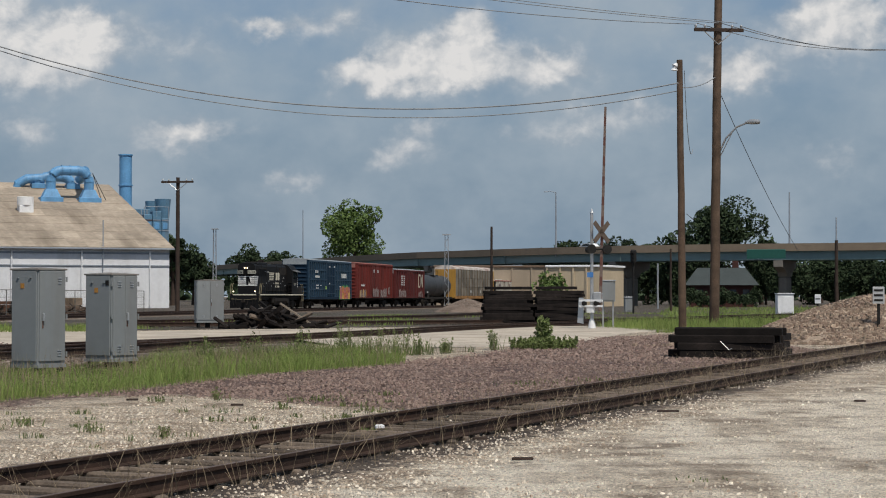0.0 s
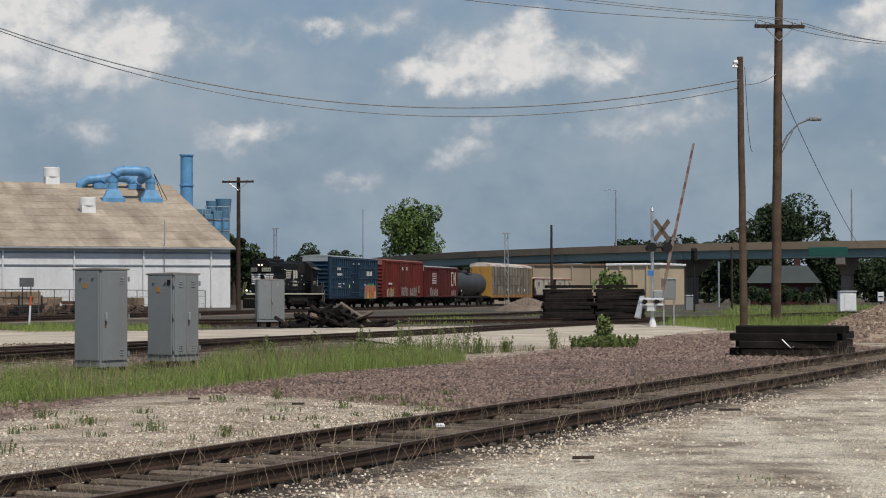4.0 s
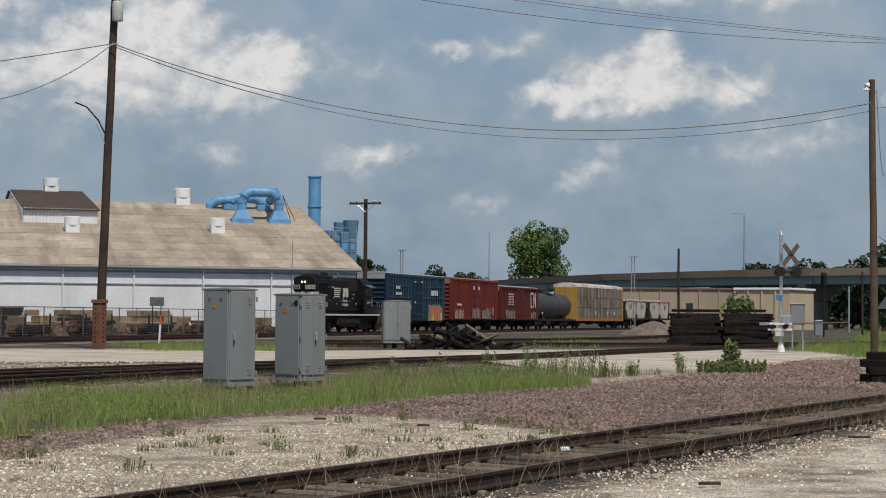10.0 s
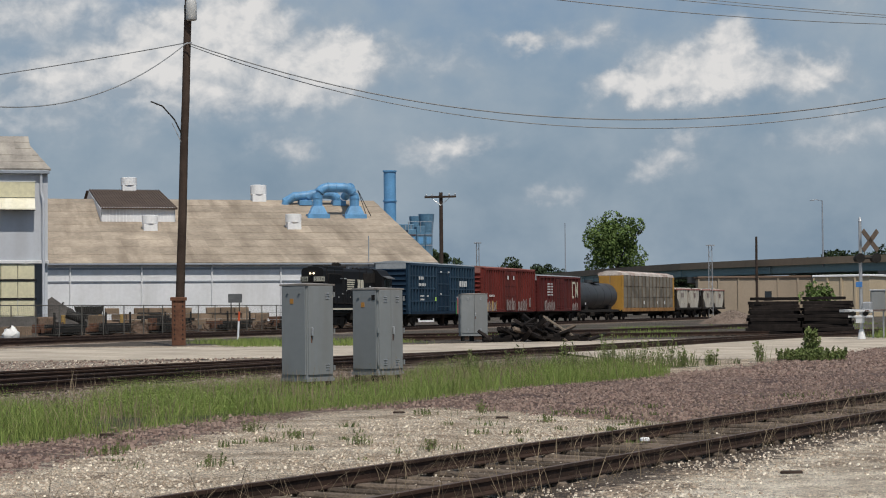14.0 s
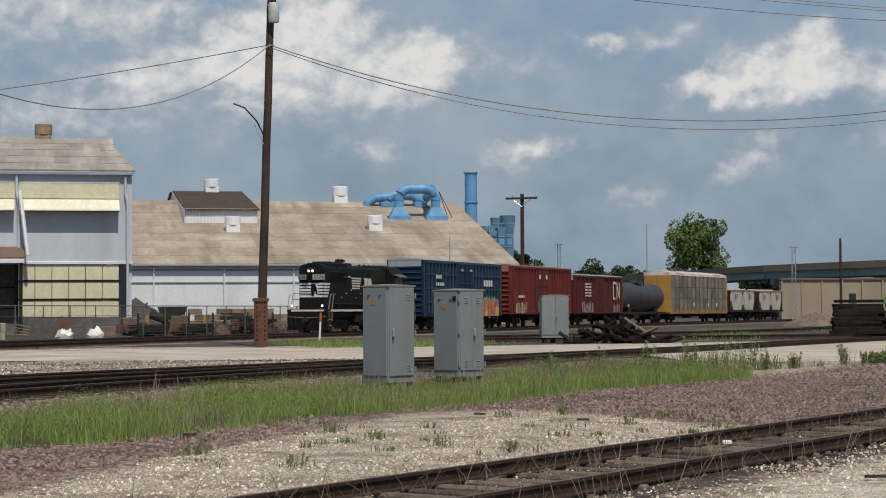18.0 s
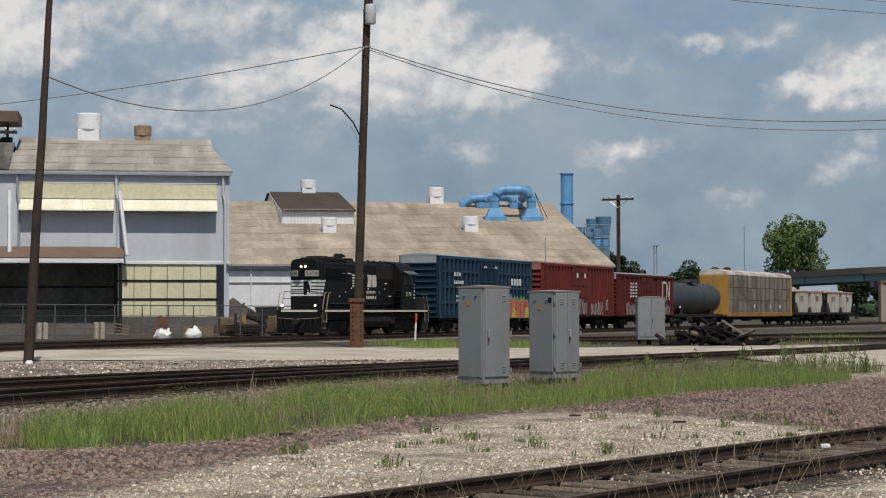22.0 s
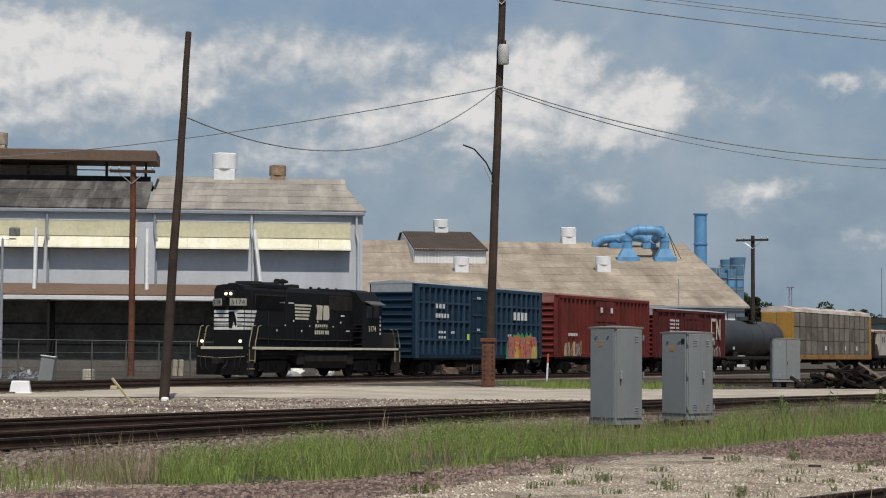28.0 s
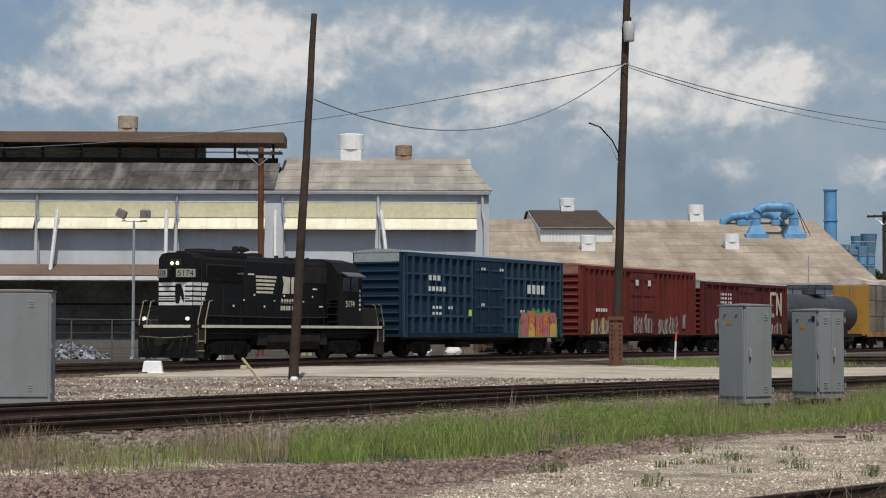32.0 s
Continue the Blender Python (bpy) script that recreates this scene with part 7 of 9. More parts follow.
cab_a = cabinet("signal_cabinet", Matrix.Translation(place(-12.38, 37.4)) @ pose(0, 0, 0, 0, 0, 12.4 + 44), 0.74, 0.74, 0.2, 2.08, "grey steel signal cabinet on legs with rust-streaked lid", True, False, 1)
part("side_box", Geo().box((0.41, 0.15, 1.1), (0.12, 0.2, 0.5), 0, 0.015), M_CABINET, cab_a)
cabinet("signal_cabinet", Matrix.Translation(place(-10.2, 38.9)) @ pose(0, 0, 0, 0, 0, 10.2 + 46), 0.76, 0.74, 0.26, 2.0, "grey steel signal cabinet standing in the grass", True, True)
cabinet("signal_cabinet", Matrix.Translation(place(-7.23, 92)) @ pose(0, 0, 0, 0, 0, 7.2 + 8), 1.34, 0.8, 0.3, 2.33, "smaller grey signal cabinet beyond the road", True, False)
cabinet("signal_cabinet", Matrix.Translation(place(-34.75, 39.0)) @ pose(0, 0, 0, 0, 0, 34.8 - 6), 1.55, 1.0, 0.12, 2.36, "large grey signal cabinet beside the lead track", False, False, 1)


# ---------------------------------------------------------------- level crossing signal
def crossing_signal():
    t = thing("crossing_signal", "silver level crossing mast with crossbuck, lamps and gate machine", "crossing signal", Matrix.Translation(place(4.62, 86.7)) @ pose(0, 0, 0, 0, 0, -23.4))
    part("base", Geo().tube([(0, 0, 0), (0, 0, 0.25), (0, 0, 0.5)], [0.19, 0.16, 0.09], 12), M_WHITE, t, "white foundation cone")
    part("mast", Geo().tube([(0, 0, 0.4), (0, 0, 5.5)], [0.085, 0.07], 12), M_STEEL, t, smooth=True)
    part("finial", Geo().tube([(0, 0, 5.45), (0, 0, 5.65)], [0.1, 0.03], 10), M_STEEL, t)
    for a in (45, -45):
        part("crossbuck_blade", Geo().box((0.45, 0.09, 4.55), (1.3, 0.03, 0.23), tilt=Matrix.Rotation(radians(62), 4, "Z") @ Matrix.Rotation(radians(a), 4, "Y")), mat("weathered sign back", (0.115, 0.088, 0.07), 0.8, vary=0.15, bump=0.05), t, "weathered brown back of a crossbuck blade")
    for s in (-1, 1):
        part("lamp_hood", Geo().tube([(0.35 + s * 0.28, s * 0.31, 3.75), (0.43 + s * 0.28, s * 0.31 - 0.1, 3.75)], [0.22, 0.22], 16), M_DARK, t, "black round lamp background")
        part("lamp_visor", Geo().tube([(0.33 + s * 0.28, s * 0.31 + 0.02, 3.75), (0.12 + s * 0.28, s * 0.31 + 0.26, 3.72)], [0.15, 0.17], 12), M_DARK, t)
    part("lamp_bar", Geo().tube([(0.1, -0.3, 3.75), (0.65, 0.32, 3.75)], 0.045, 8), M_DARK, t)
    part("blue_plate", Geo().box((-0.05, -0.1, 2.55), (0.3, 0.02, 0.24)), mat("blue plate", (0.06, 0.20, 0.50), 0.5, vary=0.1, bump=0), t, "blue identification plate")
    part("gate_machine", Geo().box((0.28, 0.05, 1.5), (0.4, 0.4, 0.5), 0, 0.05), M_STEEL, t, "silver gate machine housing")
    for z in (1.08, 1.34):
        part("machine_bracket", Geo().box((0.05, -0.28, z), (1.15, 0.09, 0.09), 0, 0.015), M_WHITE, t, "white machine bracket")
    for x in (-0.28, 0.3):
        part("counterweight", Geo().tube([(x, -0.36, 1.21), (x, -0.2, 1.21)], 0.11, 12), M_DARK, t, "dark round counterweight")
    part("junction_box", Geo().box((0.0, -0.18, 0.95), (0.36, 0.24, 0.34), 0, 0.03), M_WHITE, t)
    arm = part("gate_arm", Geo().prism([(-0.075, -0.5), (0.075, -0.5), (0.05, 9.2), (-0.05, 9.2)], Matrix(((1, 0, 0, 0), (0, 0, 1, -0.025), (0, 1, 0, 0), (0, 0, 0, 1))), 0.05), mat("weathered gate arm", (0.17, 0.125, 0.108), 0.7, vary=0.15, scale=2, fine=10, bump=0.05), t, "weathered striped gate arm", at=pose(0.42, 0, 1.35, -5))
    red = mat("faded red stripe", (0.125, 0.06, 0.05), 0.7, vary=0.15, bump=0)
    for i in range(9):
        part("red_stripe", Geo().box((0, 0, 0.9 + i * 0.95), (0.135 - i * 0.004, 0.062, 0.42)), red, arm)
    part("counterweight_arm", Geo().prism([(-0.10, 0.12), (-0.14, -1.05), (0.14, -1.1), (0.10, 0.12)], Matrix(((1, 0, 0, -0.95), (0, 0, 1, -0.06), (0, 1, 0, 0), (0, 0, 0, 1))), 0.12), M_STEEL, arm, "silver counterweight arm")
    part("pivot_shaft", Geo().tube([(-1.0, 0, 0), (0.08, 0, 0)], 0.06, 10), M_STEEL, arm)
    return t, arm


CROSSING, GATE_ARM = crossing_signal()
t = thing("relay_case", "silver relay case beside the crossing mast", "cabinet", Matrix.Translation(place(5.12, 89)) @ pose(0, 0, 0, 0, 0, -10))
part("body", Geo().box((0, 0, 1.78), (0.66, 0.5, 0.98), 0, 0.03), M_CABINET, t)
part("lid", Geo().box((0, 0, 2.3), (0.74, 0.58, 0.06), 0, 0.02), M_STEEL, t)
part("door", Geo().box((0, -0.26, 1.78), (0.56, 0.02, 0.86), 0, 0.01), M_CABINET, t)
for s in (-0.24, 0.24):
    part("leg", Geo().box((s, 0, 0.65), (0.07, 0.09, 1.3)), M_STEEL, t)


# ---------------------------------------------------------------- stacks of ties
def tie_stack(at, layers, per, length, label, seed, spread_x=0.12):
    """Layers of timbers, mostly lying along x, some across."""
    t = thing("tie_stack", label, "timber stack", at, "stacks of old ties")
    rng = random.Random(seed)
    for k in range(layers):
        for j in range(per):
            if rng.random() < 0.06 and k == layers - 1:
                continue
            L = length * rng.uniform(0.86, 1.05)
            g = Geo().box((rng.uniform(-spread_x, spread_x), (j - (per - 1) / 2) * 0.26 + rng.uniform(-0.03, 0.03), 0.1 + k * 0.186), (L, rng.uniform(0.21, 0.25), rng.uniform(0.172, 0.19)), rng.uniform(-3.0, 3.0), 0.022)
            part("tie", g, M_CREO, t)
    for k in range(2 if layers > 5 else 0):
        part("tie", Geo().box((rng.uniform(-0.3, 0.3), rng.uniform(-0.3, 0.3), 0.1 + layers * 0.19 + 0.02), (length * 0.8, 0.23, 0.17), rng.uniform(-9, 9), 0.022), M_CREO, t)
    return t


tie_stack(Matrix.Translation(place(2.03, 107.5)) @ pose(0, 0, 0, 0, 0, -3), 10, 7, 2.75, "tall stack of black creosoted ties beside the road", 31, 0.1)
tie_stack(Matrix.Translation(place(3.6, 106.0)) @ pose(0, 0, 0, 0, 0, -4), 10, 7, 2.75, "tall stack of black creosoted ties by the crossing", 32, 0.1)
tie_stack(Matrix.Translation(place(2.03, 105.4)) @ pose(0, 0, 0, 0, 0, -3), 6, 4, 3.0, "low stack of black ties against a taller one", 33, 0.1)
near_stack = tie_stack(Matrix.Translation(place(8.75, 47.6)) @ pose(0, 0, 0, 0, 0, -14), 4, 5, 2.62, "low pile of black creosoted ties beside the siding", 34, 0.2)
part("steel_strap", Geo().tube([(-0.1, -0.68, 0.42), (0.12, -0.72, 0.2), (0.2, -0.72, 0.24)], 0.009, 5), M_STEEL, near_stack)
t = thing("tie_stack", "loose black ties lying across the end of the pile", "timber stack", Matrix.Translation(place(10.15, 48.2)) @ pose(0, 0, 0, 0, 0, 62), "stacks of old ties")
rng = random.Random(35)
for k in range(3):
    for j in range(2):
        part("tie", Geo().box((rng.uniform(-0.1, 0.1), (j - 0.5) * 0.3, 0.1 + k * 0.2), (1.9, 0.23, 0.18), rng.uniform(-6, 6), 0.018), M_CREO, t)


def debris_pile():
    t = thing("debris_pile", "tangled heap of broken dark ties and boards", "debris", pose(*place(-5.35, 89.5)))
    rng = random.Random(51)
    for i in range(105):
        x, y = rng.gauss(0, 1.15), rng.gauss(0, 0.85)
        h = max(0.06, 1.0 - 0.42 * abs(x) - 0.3 * abs(y)) * rng.uniform(0.3, 1.0)
        L = rng.uniform(0.6, 1.9)
        m = Matrix.Rotation(radians(rng.uniform(0, 180)), 4, "Z") @ Matrix.Rotation(radians(rng.uniform(-30, 30)), 4, "Y") @ Matrix.Rotation(radians(rng.uniform(0, 90)), 4, "X")
        part("broken_tie", Geo().box((x, y, h + 0.05), (L, rng.uniform(0.12, 0.24), rng.uniform(0.08, 0.18)), 0, 0.015, m), M_TIE if i % 11 == 0 else M_CREO, t)
    part("long_board", Geo().box((1.35, -0.7, 0.66), (2.0, 0.13, 0.08), 0, 0.01, Matrix.Rotation(radians(-10), 4, "Z") @ Matrix.Rotation(radians(33), 4, "Y")), mat("bleached board", (0.20, 0.165, 0.13), 0.9, vary=0.2, scale=2, fine=20), t, "bleached board leaning on the heap")
    return t


debris_pile()


# ---------------------------------------------------------------- yard clutter before the works
M_FENCE = mat("dull fence steel", (0.12, 0.115, 0.105), 0.7, 0.2, vary=0.2, fine=10, bump=0)


def fence():
    t = thing("chain_link_fence", "chain link fence with steel posts along the works", "fence")
    mesh_w = Geo()
    pts = [main_line(s, 9.0 + 0.02 * s)[0] for s in range(-48, 98, 3)]
    for i, p in enumerate(pts):
        z = rail_z(-48 + 3 * i) - 0.3
        part("post", Geo().tube([(p.x, p.y, z), (p.x, p.y, z + 2.1)], 0.04, 6), M_FENCE, t)
    for a, b in zip(pts, pts[1:]):
        for h in (0.15, 0.7, 1.4, 2.0):
            mesh_w.tube([(a.x, a.y, 0.05 + h), (b.x, b.y, 0.05 + h)], 0.012 if h < 2 else 0.03, 4, False)
        for k in range(12):
            q, r = a.lerp(b, k / 12), a.lerp(b, (k + 1) / 12)
            mesh_w.tube([(q.x, q.y, 0.2), (r.x, r.y, 2.05)], 0.003, 3, False)
            mesh_w.tube([(r.x, r.y, 0.2), (q.x, q.y, 2.05)], 0.003, 3, False)
    part("wire_mesh", mesh_w, M_FENCE, t)
    return t


fence()


def block(at, s, label="tan concrete block in the yard", material=None):
    return solid("concrete_block", Geo().box((0, 0, s[2] / 2), s, 0, 0.05), material or M_TANBLOCK, label, "block", at, "concrete blocks in the yard")


for az in (-26.0, -24.3):
    x, y, z = place(az, 115, 0.03)
    for k in range(4):
        block(pose(x + (k % 2) * 0.33, y + (k % 2) * 0.13, z + (k // 2) * 0.5, 0, 0, 23 + 3 * k), (0.3, 0.5, 0.5), "pale tan concrete block stacked before the hall", mat("pale tan block", (0.36, 0.32, 0.25), 0.9, vary=0.2, scale=3, fine=12, bump=0.4))
rng = random.Random(61)
for i in range(40):
    s = 30 + i * 1.9
    for k in range(rng.choice((0, 0, 1, 1, 2))):
        p = main_line(s + 0.1 * k, 15 + 0.2 * math.sin(i * 1.7))[0]
        block(pose(p.x, p.y, k * 0.68, 0, 0, 79 + rng.uniform(-8, 8)), (rng.uniform(0.9, 1.6), 0.75, 0.7))
M_SCRAP = mat("rusty scrap metal", (0.085, 0.057, 0.041), 0.85, 0.2, vary=0.5, scale=2, fine=10, bump=0.6, depth=0.03, per_piece=0.5)
M_PALESCRAP = mat("pale scrap", (0.22, 0.23, 0.25), 0.6, 0.4, vary=0.5, scale=3, fine=14, bump=0.5, per_piece=0.5)


def heap(name, at, r, h, label, material, seed, n=90, size=0.35):
    """A heap of scrap: bent bars, plates and lumps."""
    t = thing(name, label, "scrap heap", at, "scrap heaps")
    rg = random.Random(seed)
    core = Geo()
    rings = 5
    for q in range(rings + 1):
        f = q / rings
        for a in range(14):
            w = r * (1 - f) * (1 + 0.18 * rg.uniform(-1, 1))
            core.v.append((w * math.cos(a * math.pi / 7), w * 0.75 * math.sin(a * math.pi / 7), h * 0.8 * f - 0.1))
    for q in range(rings):
        core.f += [(q * 14 + a, q * 14 + (a + 1) % 14, (q + 1) * 14 + (a + 1) % 14, (q + 1) * 14 + a) for a in range(14)]
    part("heap_core", core, material, t)
    for i in range(n):
        a, f = rg.uniform(0, 6.283), math.sqrt(rg.random())
        x, y = r * f * math.cos(a), r * 0.75 * f * math.sin(a)
        z = h * 0.8 * (1 - f)
        m = Matrix.Rotation(rg.uniform(0, 6.28), 4, "Z") @ Matrix.Rotation(rg.uniform(-0.9, 0.9), 4, "Y")
        s = (size * rg.uniform(0.6, 2.6), size * rg.uniform(0.15, 0.8), size * rg.uniform(0.1, 0.5))
        part("scrap_piece", Geo().box((x, y, z), s, 0, 0.01, m), material, t)
    return t


M_SAND = mat("dark foundry sand", (0.062, 0.056, 0.052), 0.95, vary=0.4, scale=1.2, fine=8, bump=0.8, depth=0.05, stain=(0.12, 0.11, 0.10), stain_amount=0.6, stain_scale=1.5)
heap("sand_heap", works_at(205, 10.2, 0, 0), 5.0, 4.3, "tall grey heap of foundry sand behind the hall corner", M_SAND, 71, 40, 0.3)
skip = thing("scrap_skip", "dark steel scrap skip beside the sand heap", "skip", works_at(208, 14.4))
part("tub", Geo().add([(sx * w, sy * 0.9, z) for z, w in ((0.7, 1.1), (2.3, 1.6)) for sx, sy in ((-1, -1), (1, -1), (1, 1), (-1, 1))], [(3, 2, 1, 0), (4, 5, 6, 7), (0, 1, 5, 4), (1, 2, 6, 5), (2, 3, 7, 6), (3, 0, 4, 7)]), M_DARK, skip)
for sx in (-0.9, 0.9):
    part("skid", Geo().box((sx, 0, 0.35), (0.2, 1.6, 0.7)), M_DARK, skip)
blocks = thing("block_wall", "low wall of stacked tan concrete blocks along the white shed", "block wall", works_at(222, 17.2))
brng = random.Random(68)
for row in range(3):
    for k in range(11):
        if row == 2 and brng.random() < 0.25:
            continue
        part("block", Geo().box((0.85 + k * 1.72 + 0.8 * (row % 2), brng.uniform(-0.12, 0.12), 0.35 + row * 0.7), (1.66, 0.8, 0.68), brng.uniform(-2, 2), 0.05), M_TANBLOCK, blocks)
cart = thing("work_bench", "dark steel bench on legs in the yard", "bench", works_at(150, 15.5))
part("beam", Geo().box((0, 0, 1.15), (2.6, 0.3, 0.3), 0, 0.03), M_DARK, cart)
part("beam", Geo().box((-0.3, 0.1, 1.5), (1.9, 0.25, 0.12), 0, 0.02), M_DARK, cart)
for x in (-0.8, 0.1, 0.9):
    part("leg", Geo().box((x, 0, 0.5), (0.22, 0.25, 1.0), 0, 0.02), M_DARK, cart)
M_YELLOWPOST = mat("faded yellow post", (0.30, 0.20, 0.07), 0.85, vary=0.25, scale=2, fine=12, stain=(0.14, 0.08, 0.04), stain_amount=0.6)
for x, d in ((7.35, 132), (10.5, 140), (12.2, 141)):
    solid("bollard", Geo().tube([(0, 0, 0), (0, 0, 1.35), (0, 0, 1.45)], [0.16, 0.16, 0.1], 10), M_YELLOWPOST, "faded yellow steel bollard by the works", "bollard", works_at(d, x), "yellow bollards")
drum = solid("scrap_bin", Geo().box((0, 0, 0.65), (1.2, 1.0, 1.3), 8, 0.1), mat("rusty brown bin", (0.13, 0.09, 0.065), 0.9, vary=0.3, scale=2, fine=8), "rusty brown bin at the hall corner", "bin", works_at(131, 6.1))
pipe = solid("bent_pipe", Geo().tube([(-0.2, 0, 1.5), (0.6, 0, 1.25), (0.95, 0, 0.8), (1.0, 0, 0.1)], [0.3, 0.34, 0.3, 0.22], 12), M_DARK, "bent black pipe leaning by the hall corner", "pipe", works_at(131, 7.7), smooth=True)
pal = thing("pallet_stack", "small stack of broken pallets by the plinth", "pallets", works_at(133, -1.5))
for k in range(4):
    part("board", Geo().box((0.1 * k, 0.0, 0.15 + 0.2 * k), (1.5 - 0.15 * k, 0.9, 0.06), 6 * k, 0.01, Matrix.Rotation(radians(4 + 3 * k), 4, "Y")), MATS["tan concrete block"], pal)
tilt = solid("steel_plate", Geo().prism([(-0.7, 0), (0.7, 0), (0.45, 1.25), (-0.1, 1.45)], pose(0, 0, 0, 78, 0, 0), 0.06), M_RUST, "rusty steel plate leaning by the plinth", "steel plate", works_at(132, 1.5))
heap("scrap_heap", pose(*place(-33.1, 101), 0, 0, 30), 2.3, 1.25, "heap of pale metal scrap behind the fence", M_PALESCRAP, 72, 120, 0.26)
heap("scrap_heap", pose(*place(-30.6, 100), 0, 0, 30), 1.3, 0.7, "small heap of pale metal scrap behind the fence", M_PALESCRAP, 73, 60, 0.22)
lean = thing("leaning_cabinet", "small grey steel cabinet leaning on the ballast", "cabinet", pose(*place(-29.9, 84.5, 0.1), 0, 7, 24))
part("body", Geo().box((0, 0, 0.58), (0.62, 0.45, 1.16), 0, 0.02), M_CABINET, lean)
part("lid", Geo().box((0, 0, 1.19), (0.7, 0.54, 0.06), 0, 0.02), M_STEEL, lean)
part("door", Geo().box((0.04, -0.235, 0.6), (0.48, 0.02, 0.98), 0, 0.006), M_CABINET, lean)
solid("salt_block", Geo().box((0, 0, 0.28), (0.55, 0.5, 0.56), 10, 0.06), mat("pale worn concrete", (0.42, 0.39, 0.33), 0.9, vary=0.25, scale=3, fine=14), "pale worn concrete block by the fence", "block", pose(*place(-28.6, 95.5, 0.05)))


def beam_pile(s, left, n, length, label, seed):
    """Rusty steel beams and baulks lying across two sleepers beside the fence."""
    p, th = main_line(s, left)
    t = thing("beam_pile", label, "beams", pose(p.x, p.y, 0.1, 0, 0, math.degrees(th) + 2), "piles of beams along the fence")
    rb = random.Random(seed)
    for x in (-length * 0.3, length * 0.3):
        part("bearer", Geo().box((x, 0, 0.1), (0.22, 1.3, 0.2), 0, 0.02), M_CREO, t)
    for k in range(n):
        row, col = divmod(k, 3)
        part("beam", Geo().box((rb.uniform(-0.5, 0.5), (col - 1) * 0.4, 0.33 + row * 0.28), (length * rb.uniform(0.75, 1.05), 0.26, 0.26), rb.uniform(-3, 3), 0.02), M_RUST if k % 3 else M_DARK, t)
    for x in (-length * 0.4, length * 0.35):
        part("stake", Geo().box((x, -0.75, 0.75), (0.12, 0.12, 1.5), 0, 0.02), M_DARK, t)


for k, (s, left, n, length) in enumerate(((30.0, 11.2, 6, 5.5), (37.0, 11.4, 6, 5.0), (47.0, 11.8, 8, 6.0), (58.0, 12.0, 6, 6.0), (70.0, 12.2, 9, 7.0))):
    beam_pile(s, left, n, length, "rusty steel beams piled along the works fence", 900 + k)
rng = random.Random(74)
for i in range(17):
    s = 30 + i * 3.8 + rng.uniform(-1.5, 1.5)
    p = main_line(s, 12.0 + rng.uniform(-0.6, 1.2))[0]
    heap("scrap_heap", pose(p.x, p.y, 0.1, 0, 0, 79), rng.uniform(1.0, 2.2), rng.uniform(0.6, 1.2), "low heap of rusty scrap along the fence", M_SCRAP, 80 + i, 26, 0.34)
for i, (az, d) in enumerate(((-22.3, 111), (-21.35, 111.5))):
    t = thing("bulk_bag", "white bulk bag slumped on the ground", "bag", pose(*place(az, d, 0.04)), "white bags")
    g = Geo()
    for q, (f, zz) in enumerate(((0.85, 0), (1.05, 0.2), (1.0, 0.45), (0.72, 0.62), (0.25, 0.7))):
        for a in range(12):
            w = 0.5 * f * (1 + 0.7 * noise.noise((a * 0.9, q * 0.9, i * 5)))
            g.v.append((w * math.cos(a * math.pi / 6), w * math.sin(a * math.pi / 6), zz * 0.8 * (1 + 0.8 * noise.noise((a * 0.8, q + 0.5, i + 0.3)))))
    for q in range(4):
        g.f += [(q * 12 + a, q * 12 + (a + 1) % 12, (q + 1) * 12 + (a + 1) % 12, (q + 1) * 12 + a) for a in range(12)]
    g.f.append(tuple(48 + a for a in range(12)))
    part("sack", g, mat("white woven bag", (0.72, 0.72, 0.70), 0.8, vary=0.1, scale=4, fine=20, bump=0.4), t, smooth=True)
    part("strap", Geo().tube([(-0.3, 0, 0.6), (0, 0.1, 0.8), (0.3, 0, 0.6)], 0.03, 6), M_DARK, t)


def lamp_post():
    t = thing("floodlight_post", "slim steel post with two floodlights before the hall", "lamp post", pose(*place(-31.23, 110, 0.02), 0, 0, 31))
    part("post", Geo().tube([(0, 0, 0), (0, 0, 8.05)], [0.10, 0.07], 8), M_STEEL, t)
    part("cross_bar", Geo().tube([(-0.7, 0, 8.0), (0.75, 0, 8.0)], 0.045, 6), M_STEEL, t)
    for x, a in ((-0.72, 25), (0.66, 0)):
        part("floodlight", Geo().box((x, -0.1, 8.42), (0.62, 0.4, 0.5), 0, 0.08, Matrix.Rotation(radians(a), 4, "Y")), mat("grey floodlight case", (0.16, 0.15, 0.14), 0.6, vary=0.1, bump=0.05), t, "grey floodlight case")
    return t


lamp_post()
marker = thing("track_marker", "white marker post with an orange top", "marker post", pose(*place(-14.52, 99, 0.05), 0, 3, 0))
part("post", Geo().tube([(0, 0, 0), (0, 0, 1.0)], 0.055, 8), M_WHITE, marker)
part("top", Geo().tube([(0, 0, 1.0), (0, 0, 1.5)], 0.058, 8), mat("orange marker paint", (0.55, 0.09, 0.03), 0.6, vary=0.1, bump=0), marker, "orange top")
tub = thing("plastic_tub", "white plastic tub upside down on the gravel", "tub", pose(*place(-30.62, 66.5, 0.02), 0, 0, 25))
part("tub_body", Geo().add([(sx * w, sy * d, z) for z, w, d in ((0, 0.37, 0.27), (0.05, 0.36, 0.26), (0.42, 0.30, 0.2), (0.46, 0.27, 0.17)) for sx, sy in ((-1, -1), (1, -1), (1, 1), (-1, 1))],
                           [(3, 2, 1, 0), (12, 13, 14, 15)] + [(r + i, r + (i + 1) % 4, r + 4 + (i + 1) % 4, r + 4 + i) for r in (0, 4, 8) for i in range(4)]), M_WHITE, tub)
part("rim", Geo().box((0, 0, 0.03), (0.8, 0.6, 0.05), 0, 0.015), M_WHITE, tub)
